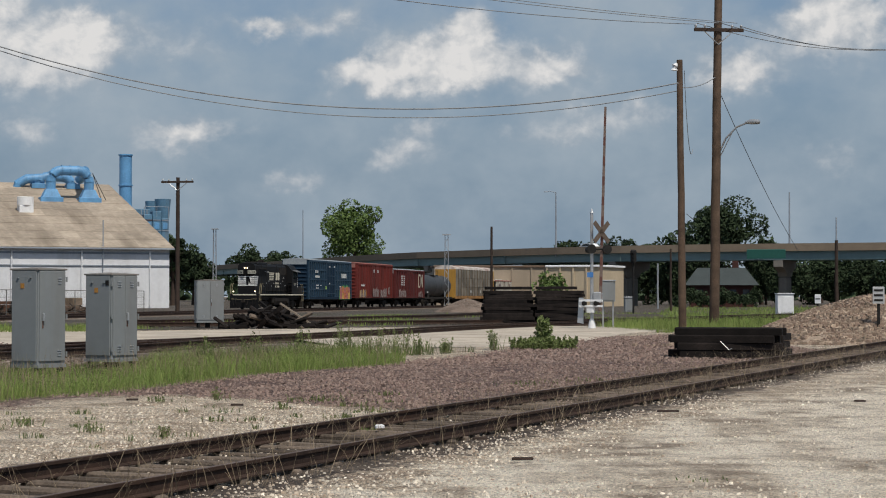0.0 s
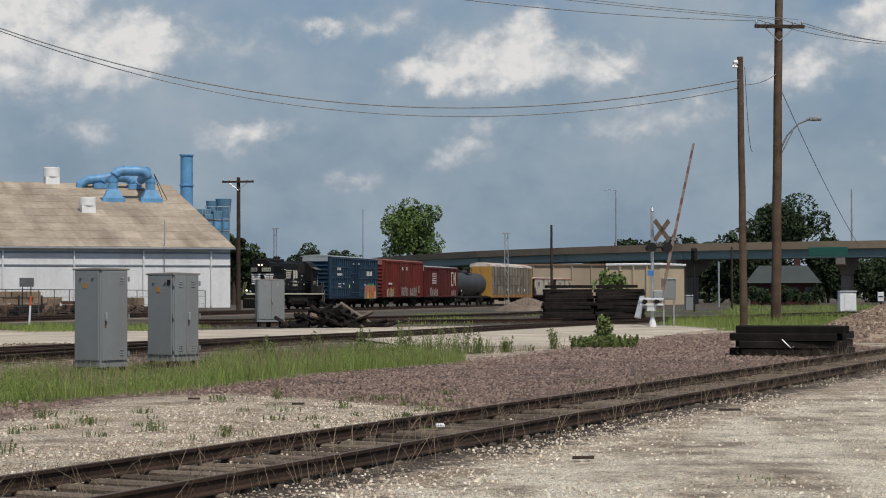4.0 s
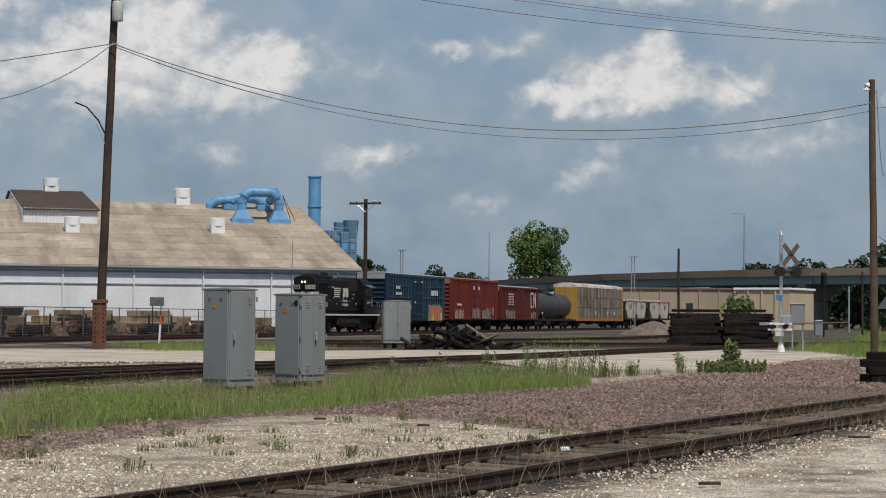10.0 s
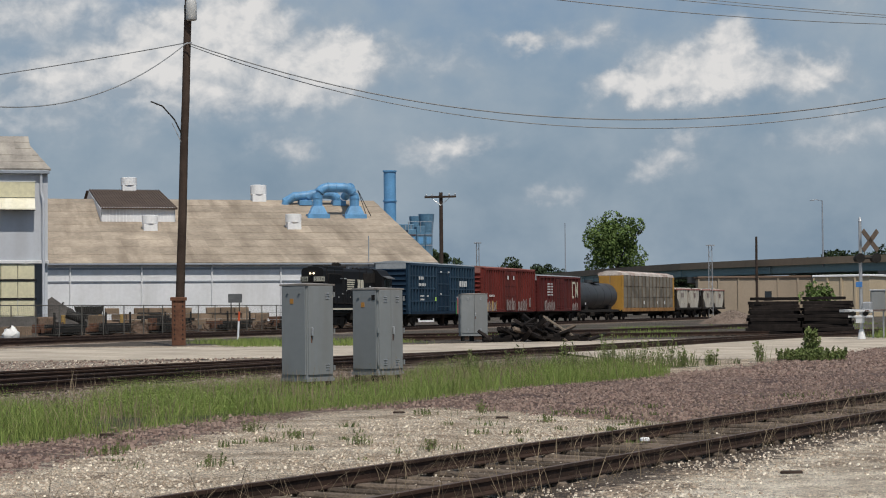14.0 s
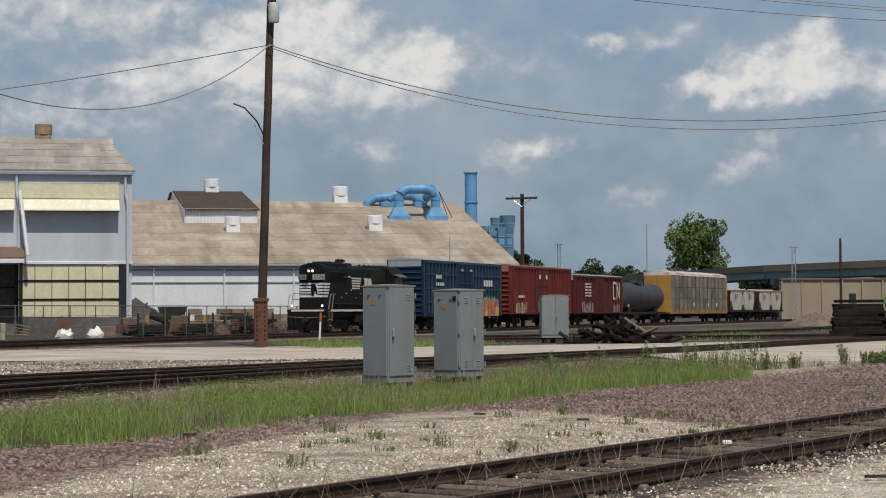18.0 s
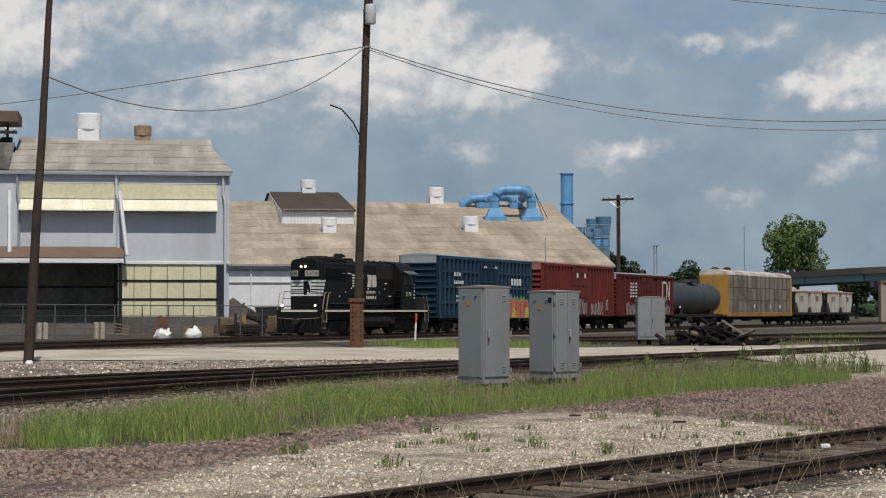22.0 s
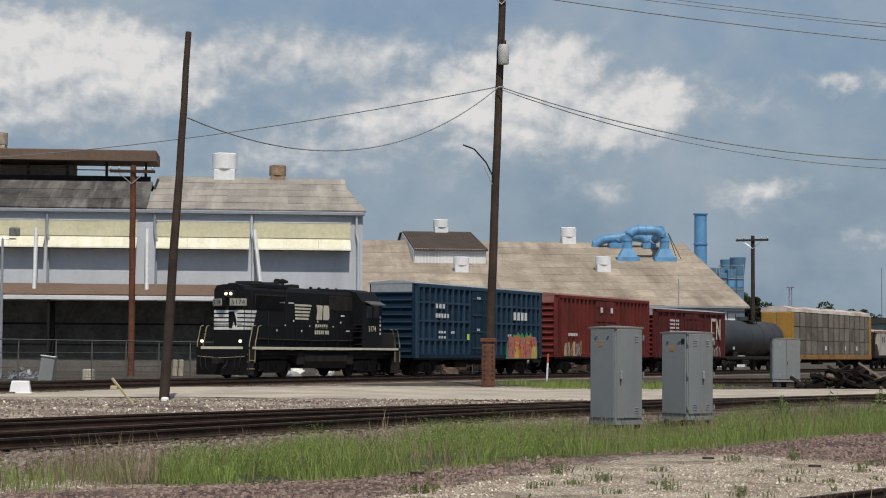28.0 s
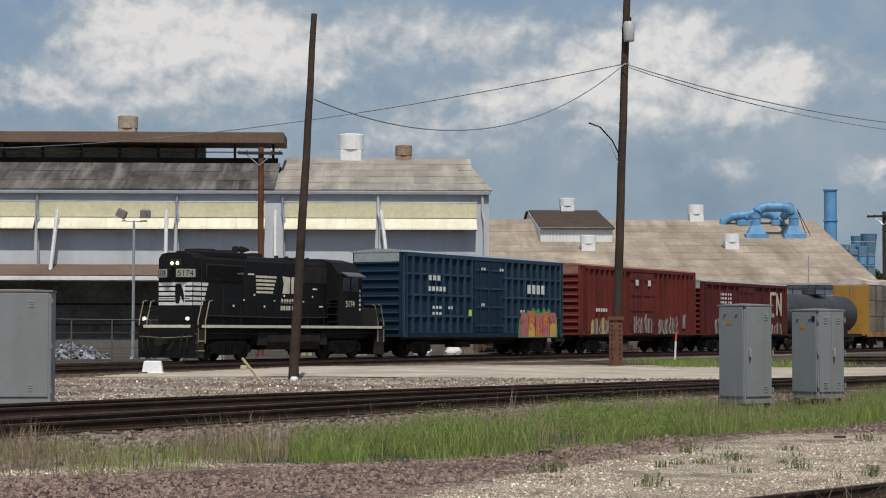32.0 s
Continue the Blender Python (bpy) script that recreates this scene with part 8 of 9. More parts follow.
board = thing("leaning_board", "pale yellow board lying slanted on the gravel", "board", pose(*place(-27.55, 53.6, 0.0)))
part("board", Geo().box((0, 0, 0.36), (0.07, 0.05, 1.05), 0, 0.01, Matrix.Rotation(radians(-34), 4, "Y") @ Matrix.Rotation(radians(20), 4, "X")), mat("pale yellow board", (0.55, 0.47, 0.29), 0.8, vary=0.1, fine=20), board)
part("end_block", Geo().box((-0.36, 0.1, 0.5), (0.2, 0.1, 0.1), 0, 0.02), MATS["pale yellow board"], board)
solid("paper_scrap", Geo().box((0, 0, 0.04), (0.11, 0.06, 0.04), 25, 0.015), M_WHITE, "small white scrap of litter between the rails", "litter", pose(-0.72, 21.0, 0.03))
for i, (x, y, a, L) in enumerate(((-2.9, 26.0, 10, 0.3), (0.4, 19.9, 25, 0.3), (3.0, 24.6, 5, 0.5), (0.75, 17.4, 12, 0.35), (-4.6, 27.3, 5, 0.3), (-7.5, 22.4, 8, 0.3), (6.1, 27.0, 5, 0.3))):
    solid("broken_stick", Geo().box((0, 0, 0.02), (L * 0.6, 0.035, 0.03), 0, 0.01), M_DARKPOLE, "broken piece of old wood on the gravel", "wood scrap", pose(x, y, 0, 0, 0, a), "wood scraps")


def sign_post(az, dist, h, w, ph, label, plate, lines):
    t = thing("track_sign", label, "sign", Matrix.Translation(place(az, dist)) @ pose(0, 0, 0, 0, 0, -az))
    part("post", Geo().box((0, 0, h / 2), (0.1, 0.1, h), 0, 0.01), M_DARK, t)
    part("plate", Geo().box((0, -0.07, h - ph / 2 + 0.1), (w, 0.03, ph), 0, 0.015), plate, t)
    for i in range(lines):
        part("lettering_bar", Geo().box((0, -0.09, h + 0.1 - ph * (i + 0.7) / (lines + 0.4)), (w * 0.75, 0.01, ph * 0.12)), M_DARK, t)
    return t


M_SIGN = mat("pale grey sign face", (0.45, 0.46, 0.46), 0.5, vary=0.1, bump=0)
sign_post(13.3, 62, 1.76, 0.38, 0.55, "pale grey sign on a dark post by the siding", M_SIGN, 3)
sign_post(11.5, 105, 1.55, 0.34, 0.5, "small white sign on a dark post", M_WHITE, 1)
for az, d, w, h, lab in ((10.5, 150, 1.3, 1.6, "small white equipment cabinet in the grass"), (12.75, 165, 1.3, 1.25, "grey equipment cabinet in the grass"), (5.75, 175, 0.75, 1.3, "small grey equipment box in the grass")):
    t = thing("equipment_cabinet", lab, "cabinet", Matrix.Translation(place(az, d)) @ pose(0, 0, 0, 0, 0, -az + 12))
    part("body", Geo().box((0, 0, h / 2 + 0.1), (w, w * 0.7, h), 0, 0.03), M_WHITE if "white" in lab else M_CABINET, t)
    part("lid", Geo().box((0, 0, h + 0.15), (w + 0.12, w * 0.7 + 0.12, 0.1), 0, 0.03), M_STEEL, t)
    part("door", Geo().box((0.1, -w * 0.35 - 0.01, h / 2 + 0.1), (w * 0.6, 0.03, h * 0.8), 0, 0.01), M_WHITE if "white" in lab else M_CABINET, t)
sig = thing("railway_signal", "black railway signal head on a slim mast", "signal", pose(*place(5.9, 165)))
part("mast", Geo().tube([(0, 0, 0), (0, 0, 5.0)], 0.09, 8), M_DARK, sig)
part("signal_head", Geo().box((0, -0.1, 5.1), (0.55, 0.3, 1.2), 0, 0.12), M_DARK, sig)
for i in range(3):
    part("lens_hood", Geo().tube([(0, -0.25, 4.75 + i * 0.35), (0, -0.5, 4.75 + i * 0.35)], 0.12, 10), M_DARK, sig)


def far_building(name, at, w, d, h, wall, roof, label, bays, doors=0, category="warehouse", windows=-1):
    t = thing(name, label, category, at)
    part("wall", Geo().box((0, d / 2, h / 2), (w, d, h)), wall, t)
    part("roof", Geo().box((0, d / 2, h + 0.15), (w + 0.5, d + 0.5, 0.3), 0, 0.08), roof, t)
    for i in range(bays):
        x = -w / 2 + w * (i + 0.5) / bays
        part("pilaster", Geo().box((x - w / bays / 2, -0.08, h / 2), (0.25, 0.2, h)), wall, t)
        if i == windows:
            wd = part("window", Geo().box((x, -0.03, h * 0.55), (1.1, 0.1, 1.3), 0, 0.03), M_GLASS, t, "dark window")
            part("frame", Geo().box((x, -0.06, h * 0.55 - 0.7), (1.4, 0.14, 0.12)), M_BROWNROOF, wd)
    for i in range(doors):
        part("door", Geo().box((-w / 4 + i * w / 3, -0.05, 1.5), (2.6, 0.12, 3.0)), M_TRIM, t)
    return t


M_TANWALL = mat("tan warehouse wall", (0.33, 0.27, 0.205), 0.85, vary=0.08, scale=0.2, fine=3, bump=0.05, stain=(0.24, 0.20, 0.15), stain_amount=0.5, stain_scale=0.3, streak=True)
M_PALETAN = mat("pale tan wall", (0.50, 0.41, 0.29), 0.85, vary=0.08, scale=0.2, fine=3, bump=0.05)
far_building("warehouse", Matrix.Translation(place(1.55, 303)) @ pose(0, 0, 0, 0, 0, 4), 19.1, 8, 6.3, M_TANWALL, M_BROWNROOF, "low tan warehouse behind the freight cars", 6, windows=3)
far_building("warehouse", Matrix.Translation(place(4.05, 276)) @ pose(0, 0, 0, 0, 0, -24), 8.4, 11, 5.9, M_PALETAN, M_WHITE, "pale tan warehouse with a white roof edge", 4)
house = thing("brick_house", "low brick house with a grey hipped roof under the overpass", "house", Matrix.Translation(place(8.6, 262)) @ pose(0, 0, 0, 0, 0, -8))
# brick and shingle colours are darkened to stand in for tree shade
part("wall", Geo().box((0, 4, 1.6), (9.0, 8, 3.2)), mat("shaded red brick wall", (0.06, 0.026, 0.022), 0.9, vary=0.15, scale=0.5, fine=6, bump=0.2), house)
part("roof", Geo().add([(-5.2, -0.7, 3.1), (5.2, -0.7, 3.1), (5.2, 8.7, 3.1), (-5.2, 8.7, 3.1), (-3.4, 4, 5.6), (3.4, 4, 5.6)], [(0, 1, 5, 4), (1, 2, 5), (2, 3, 4, 5), (3, 0, 4), (3, 2, 1, 0)]), mat("shaded grey green shingle roof", (0.05, 0.06, 0.06), 0.9, vary=0.12, scale=0.6, fine=6, bump=0.2), house)
part("chimney", Geo().box((2.0, 4.5, 5.6), (0.9, 0.9, 2.0), 0, 0.04), MATS["shaded red brick wall"], house)
for x in (-3, -0.8, 1.6, 3.4):
    w = part("window", Geo().box((x, -0.03, 1.9), (0.9, 0.1, 1.2), 0, 0.02), M_GLASS, house)
    part("frame", Geo().box((x, -0.06, 1.25), (1.1, 0.14, 0.1)), M_BROWNROOF, w)
yard = thing("yard_sign", "dark yard sign plate on two thin posts", "sign", Matrix.Translation(place(-14.6, 127)) @ pose(0, 0, 0, 0, 0, 14.6))
for x in (-0.28, 0.28):
    part("post", Geo().tube([(x, 0, 0), (x, 0, 2.55)], 0.035, 6), M_DARK, yard)
part("plate", Geo().box((0, -0.05, 2.47), (0.95, 0.03, 0.6), 0, 0.02), mat("dull dark sign plate", (0.09, 0.095, 0.10), 0.6, vary=0.2, scale=3, fine=14, bump=0), yard)

# ---------------------------------------------------------------- plants and stones
def scatter_mesh(name, verts, faces, material):
    me = bpy.data.meshes.new(name)
    me.from_pydata(verts, [], faces)
    me.materials.append(material)
    return me


def leaf_crown(center, radii, n, size, seed, material, lumps=9):
    """Leaves in clumps: many small tilted quads around several lumps, with gaps."""
    rg = np.random.RandomState(seed)
    lump_c = rg.normal(size=(lumps, 3))
    lump_c /= np.linalg.norm(lump_c, axis=1)[:, None]
    lump_c *= rg.uniform(0.2, 0.78, (lumps, 1))
    which = rg.randint(0, lumps, n)
    off = rg.normal(size=(n, 3))
    off /= np.linalg.norm(off, axis=1)[:, None]
    lump_r = rg.uniform(0.16, 0.34, lumps)[which][:, None]
    p = (lump_c[which] + off * lump_r * rg.uniform(0.55, 1.0, (n, 1)) ** 0.5) * np.array(radii) + np.array(center)
    a = rg.normal(size=(n, 3))
    a /= np.linalg.norm(a, axis=1)[:, None]
    b = np.cross(a, rg.normal(size=(n, 3)))
    b /= np.linalg.norm(b, axis=1)[:, None]
    s = size * rg.uniform(0.6, 1.3, (n, 1))
    v = np.stack([p - a * s, p - b * s * 0.55, p + a * s, p + b * s * 0.55], 1).reshape(-1, 3)
    f = np.arange(n * 4).reshape(n, 4)
    return scatter_mesh("crown", v.tolist(), f.tolist(), material)


def tree(az, dist, height, width, label, seed, material, leaves=3200, size=0.5, trunk_r=0.45, low=0.25):
    base = place(az, dist)
    t = thing("tree", label, "tree", pose(*base), "trees")
    rg = random.Random(seed)
    g = Geo()
    top = (rg.uniform(-0.4, 0.4), 0, height * 0.72)
    g.tube([(0, 0, 0), (0.1, 0, height * 0.25), (top[0] * 0.6, 0, height * 0.5), top], [trunk_r, trunk_r * 0.8, trunk_r * 0.5, trunk_r * 0.15], 10)
    part("trunk", g, M_DARKPOLE, t, smooth=True)
    for i in range(8):
        a, z0 = rg.uniform(0, 6.28), height * rg.uniform(0.28, 0.6)
        e = (math.cos(a) * width * 0.38, math.sin(a) * width * 0.38, z0 + height * rg.uniform(0.12, 0.3))
        part("limb", Geo().tube([(0, 0, z0), (e[0] * 0.5, e[1] * 0.5, z0 + (e[2] - z0) * 0.6), e], [trunk_r * 0.4, trunk_r * 0.25, trunk_r * 0.08], 6), M_DARKPOLE, t)
    cz = height * (low + 1) / 2
    part("crown", leaf_crown((0, 0, cz), (width * 0.56, width * 0.5, height * (1 - low) * 0.56), leaves, size, seed, material, 40), material, t)
    return t


LIGHT_LEAF = mat("sunlit green leaves", (0.10, 0.15, 0.042), 0.7, vary=0.3, scale=0.25, fine=2, bump=0, per_island=0.4)
DARK_LEAF = mat("deep green leaves", (0.036, 0.055, 0.026), 0.9, vary=0.3, scale=0.2, fine=2, bump=0, per_island=0.3)
tree(-2.75, 400, 22.3, 15.5, "tall round-crowned green tree behind the overpass", 11, LIGHT_LEAF, 15000, 0.30)
tree(8.5, 335, 20.5, 17.5, "large dark spreading tree behind the overpass", 2, DARK_LEAF, 15000, 0.30)
tree(7.3, 330, 13.5, 9.5, "dark tree beside the large one", 3, DARK_LEAF, 2200, 0.5)
tree(9.8, 340, 13.0, 8.0, "dark tree beside the large one", 4, DARK_LEAF, 1800, 0.5)
for i, (az, d, h, w) in enumerate(((3.3, 420, 14.2, 12), (4.2, 430, 14.6, 13), (5.3, 400, 15.0, 13), (6.3, 400, 14.0, 11), (-8.35, 300, 11.6, 8), (-7.7, 310, 9.6, 8), (-6.0, 480, 14.6, 14), (-5.0, 500, 14.2, 14), (-1.0, 460, 12.4, 10), (-0.3, 500, 12.5, 9), (1.0, 520, 13.2, 10), (11.6, 420, 12.0, 12), (13.0, 430, 12.0, 13), (14.4, 420, 12.4, 14))):
    tree(az, d, h, w, "distant dark green tree", 20 + i, DARK_LEAF, 6500, 0.36)
# shade trees under and behind the bridge on the right
for i in range(8):
    tree(7.3 + i * 0.33, 252 + 3 * (i % 3), 1.9 + 0.5 * ((i * 5) % 3), 2.4, "low dark shrub before the brick house", 120 + i, DARK_LEAF, 1200, 0.16, 0.06, 0.02)
for i in range(15):
    tree(4.9 + i * 0.72, 322 + 9 * ((i * 7) % 4), 7.4 + 1.6 * ((i * 5) % 3), 8.5, "dense dark tree under the overpass", 60 + i, DARK_LEAF, 6000, 0.30, 0.25, 0.02)
tree(3.35, 205, 4.6, 3.6, "small bushy green tree by the warehouse", 90, LIGHT_LEAF, 1500, 0.22, 0.12, 0.1)


def distant_wood():
    """A low uneven belt of far woods all round the horizon."""
    rg = np.random.RandomState(5)
    n = 9000
    az = np.radians(rg.uniform(-60, 40, n))
    d = rg.uniform(620, 760, n)
    hmax = 6.5 + 3.0 * np.sin(az * 37) + 2.0 * np.sin(az * 91 + 1)
    c = np.stack([d * np.sin(az), d * np.cos(az), rg.uniform(0, 1, n) * hmax], 1)
    a = rg.normal(size=(n, 3)) * 1.5
    b = rg.normal(size=(n, 3)) * 1.5
    v = np.stack([c - a, c - b, c + a, c + b], 1).reshape(-1, 3)
    return scatter_mesh("distant_wood", v.tolist(), np.arange(n * 4).reshape(n, 4).tolist(), DARK_LEAF)


tagged(new("distant_wood", distant_wood()), "low belt of distant dark green woods", "woods", kind="stuff")


def blades(name, pts, hmin, hmax, width, lean, seed, material, label, category="grass"):
    """Curved tapering blades at the given points, one joined mesh."""
    rg = np.random.RandomState(seed)
    n = len(pts)
    h = rg.uniform(hmin, hmax, n) * (pts[:, 3] if pts.shape[1] > 3 else 1.0)
    a = rg.uniform(0, 2 * np.pi, n)
    side = np.stack([np.cos(a), np.sin(a), np.zeros(n)], 1)
    b = rg.uniform(0, 2 * np.pi, n)
    bend = np.stack([np.cos(b), np.sin(b), np.zeros(n)], 1) * (rg.uniform(0.1, 1.0, n) * lean * h)[:, None]
    base = pts[:, :3]
    up = np.zeros((n, 3))
    up[:, 2] = 1
    w = width * rg.uniform(0.6, 1.4, n)[:, None]
    mid, tip = base + bend * 0.35 + up * (h * 0.55)[:, None], base + bend + up * h[:, None]
    v = np.stack([base - side * w, base + side * w, mid + side * w * 0.8, mid - side * w * 0.8, tip], 1).reshape(-1, 3)
    i = np.arange(n) * 5
    faces = np.stack([i, i + 1, i + 2, i + 3], 1).tolist() + np.stack([i + 3, i + 2, i + 4], 1).tolist()
    return tagged(new(name, scatter_mesh(name, v.tolist(), faces, material)), label, category, kind="stuff")


def fill(poly, n, seed, patchy=0.0, scale=0.5):
    """Random points inside an outline, thinned by noise; a fourth column scales height."""
    rg = np.random.RandomState(seed)
    p = np.array(poly)
    lo, hi = p.min(0), p.max(0)
    q = rg.uniform(lo, hi, (n * 4, 2))
    m = inside(q[:, 0], q[:, 1], poly, 1.2)
    q = q[rg.uniform(0, 1, len(q)) < np.clip(m * 1.6 - 0.3, 0, 1)][:n]
    f = np.array([0.5 + noise.noise((a * scale, b * scale, seed)) for a, b in q])
    keep = f > patchy
    q, f = q[keep], f[keep]
    z = np.array([ground_z(a, b) - 0.02 for a, b in q])
    return np.column_stack([q, z, np.clip(0.35 + 0.95 * f, 0.35, 1.3)])


def trampled(p):
    """Lower growth round the two cabinets, and thin growth towards the open end of the band."""
    az, d = np.degrees(np.arctan2(p[:, 0], p[:, 1])), np.hypot(p[:, 0], p[:, 1])
    near = np.clip(1 - np.abs(az + 11.4) / 2.6, 0, 1) ** 0.5 * np.clip((d - 27.0) / 6.0, 0, 1)
    p[:, 3] *= 1 - 0.62 * near
    end = np.clip((-25.4 - az) / 3.2, 0, 1)
    keep = np.random.RandomState(2).uniform(0, 1, len(p)) > end * 0.8
    return p[keep & ~((az < -26.4) & (az > -27.3))]


def leaflets(pts, hmax, size, seed, material, label):
    """Small leaves up the stems of the band: one joined mesh."""
    rg = np.random.RandomState(seed)
    n = len(pts)
    c = pts[:, :3] + np.column_stack([rg.normal(0, 0.03, n), rg.normal(0, 0.03, n), hmax * pts[:, 3] * rg.uniform(0.08, 1.0, n) ** 0.8])
    a = rg.normal(size=(n, 3)) + np.array([0, 0, 0.5])
    a /= np.linalg.norm(a, axis=1)[:, None]
    b = np.cross(a, rg.normal(size=(n, 3)))
    b /= np.linalg.norm(b, axis=1)[:, None]
    k = size * rg.uniform(0.5, 1.5, (n, 1))
    v = np.stack([c - a * k, c - b * k * 0.28, c + a * k, c + b * k * 0.28], 1).reshape(-1, 3)
    return tagged(new("grass_leaves", scatter_mesh("grass_leaves", v.tolist(), np.arange(n * 4).reshape(n, 4).tolist(), material)), label, "grass", kind="stuff")


blades("grass", trampled(fill(GRASSY, 100000, 3, 0.22, 0.55)), 0.06, 0.36, 0.0028, 0.9, 4, M_GRASS, "tall fresh green grass band in the gravel")
leaflets(trampled(fill(GRASSY, 90000, 31, 0.30, 0.8)), 0.40, 0.013, 32, M_GRASS, "feathery green leaves in the grass band")
blades("dry_grass", fill(GRASSY, 3500, 5, 0.3, 0.5), 0.3, 0.62, 0.004, 0.5, 6, M_DRYGRASS, "pale dry stalks in the green grass")
EDGE = [(-13.5, 16.5), (-11.0, 17.2), (-8.6, 20.2), (-10.8, 22.0), (-12.6, 21.6), (-14.5, 19.0)]
blades("grass", fill(EDGE, 2600, 7, 0.5, 0.6), 0.12, 0.34, 0.005, 0.5, 8, M_GRASS, "sparse green weeds in brown ballast")
blades("dry_grass", fill(EDGE, 3000, 9, 0.4, 0.6), 0.15, 0.5, 0.0035, 0.8, 10, M_DRYGRASS, "dry brown grass in the ballast")
POLE_GRASS = [(9.5, 78), (11, 72), (17, 78), (22, 92), (20, 112), (10, 105), (7.5, 92)]
blades("grass", fill(POLE_GRASS, 26000, 11, 0.25, 0.3), 0.15, 0.55, 0.008, 0.4, 12, M_GRASS, "tall green grass round the utility poles")
MAIN_GRASS = [(-20.6, 78.5), (-17.2, 79.2), (-12.6, 84.5), (-15, 90.5), (-19.5, 88.5), (-24.5, 92.5), (-25.6, 88.0)]
blades("grass", fill(MAIN_GRASS, 9000, 13, 0.4, 0.4), 0.08, 0.34, 0.009, 0.5, 14, M_GRASS, "green weeds between the road and the main line")
YARD_GRASS = [(-20, 96), (-9, 92), (0, 98), (10, 108), (40, 140), (60, 200), (10, 190), (-6, 150)]
blades("grass", fill(YARD_GRASS, 30000, 15, 0.70, 0.12), 0.05, 0.2, 0.018, 0.5, 16, M_GRASS, "green weeds among the far tracks")
FAR_GRASS = [(14, 110), (40, 120), (75, 180), (70, 240), (30, 240), (20, 170)]
blades("grass", fill(FAR_GRASS, 22000, 17, 0.3, 0.1), 0.15, 0.45, 0.016, 0.4, 18, M_GRASS, "tall green grass in the far yard")


def siding_stalks():
    """Dry stalks that stand along both rails of the siding."""
    rg = np.random.RandomState(21)
    line = smooth_line(SIDING, 0.5)
    pts = []
    for _ in range(4200):
        i = rg.randint(20, len(line) - 2)
        p, q = line[i], line[i + 1]
        if not 10 < p.y < 50:
            continue
        d = (q - p).normalized()
        s = rg.choice([-1, 1]) * rg.uniform(0.55, 1.25) if rg.uniform() < 0.8 else rg.uniform(-0.6, 0.6)
        pts.append((p.x + d.y * s, p.y - d.x * s, 0.0, 1.0))
    return np.array(pts)


STALKS = siding_stalks()
blades("dry_grass", STALKS, 0.10, 0.52, 0.0026, 1.5, 22, M_DRYGRASS, "dry straw-coloured stalks along the siding rails")


M_WEED = mat("dull green weeds", (0.095, 0.135, 0.042), 0.8, vary=0.25, scale=0.6, fine=3, bump=0, per_island=0.35, second=(0.15, 0.16, 0.07))
TUFTS = []


def tuft(x, y, h, n, seed, r=0.18):
    rg = np.random.RandomState(seed)
    TUFTS.append(np.column_stack([rg.normal(x, r, n), rg.normal(y, r, n), np.full(n, ground_z(x, y) - 0.01), np.full(n, h)]))


rg = random.Random(33)
for i in range(70):
    x, y = rg.uniform(-7.5, -0.5), rg.uniform(17.5, 29)
    if -0.36 * y + 0.5 < x < (y - 22.2) / 2.31:
        tuft(x, y, rg.uniform(0.04, 0.12), rg.randint(6, 26), 300 + i, rg.uniform(0.03, 0.09))
for i, (x, y, h, n, r) in enumerate(((-3.4, 27.6, 0.28, 60, 0.13), (-4.0, 27.2, 0.2, 40, 0.2), (-1.9, 27.4, 0.2, 110, 0.35), (-0.9, 29.2, 0.14, 60, 0.4), (1.6, 32.5, 0.12, 110, 0.7), (2.8, 33.8, 0.1, 80, 0.6),
                                     (-5.9, 23.4, 0.25, 40, 0.12), (-5.0, 22.2, 0.22, 40, 0.16), (-4.0, 21.2, 0.2, 36, 0.16), (-3.1, 20.4, 0.25, 34, 0.1), (-6.6, 19.6, 0.22, 50, 0.2), (-5.0, 18.2, 0.2, 40, 0.13), (-2.2, 25.6, 0.16, 40, 0.12), (2.2, 15.6, 0.07, 40, 0.12))):
    tuft(x, y, h * 0.6, n // 3, 400 + i, r)
# upright weeds where the grass meets the road
for i, (x, y, h, n, r) in enumerate(((-2.4, 46.2, 0.95, 420, 0.32), (-1.75, 46.8, 0.85, 320, 0.26), (-3.4, 45.2, 0.8, 320, 0.35), (-1.15, 48.6, 0.72, 280, 0.24), (-0.6, 49.2, 0.6, 200, 0.2), (0.1, 50.4, 0.42, 130, 0.16),
                                     (-4.6, 44.0, 0.75, 300, 0.4), (1.5, 53.4, 0.62, 70, 0.12), (0.75, 51.6, 0.3, 60, 0.1), (-5.6, 42.6, 0.7, 240, 0.4))):
    tuft(x, y, h * 0.8, n // 2, 500 + i, r)
blades("weeds", np.concatenate(TUFTS), 0.4, 1.0, 0.007, 0.7, 9, M_WEED, "green weed tufts growing in the pale gravel", "weeds")


M_BROADLEAF = mat("light weed leaves", (0.12, 0.165, 0.05), 0.75, vary=0.3, scale=3, fine=20, bump=0, per_island=0.4, second=(0.19, 0.22, 0.085))


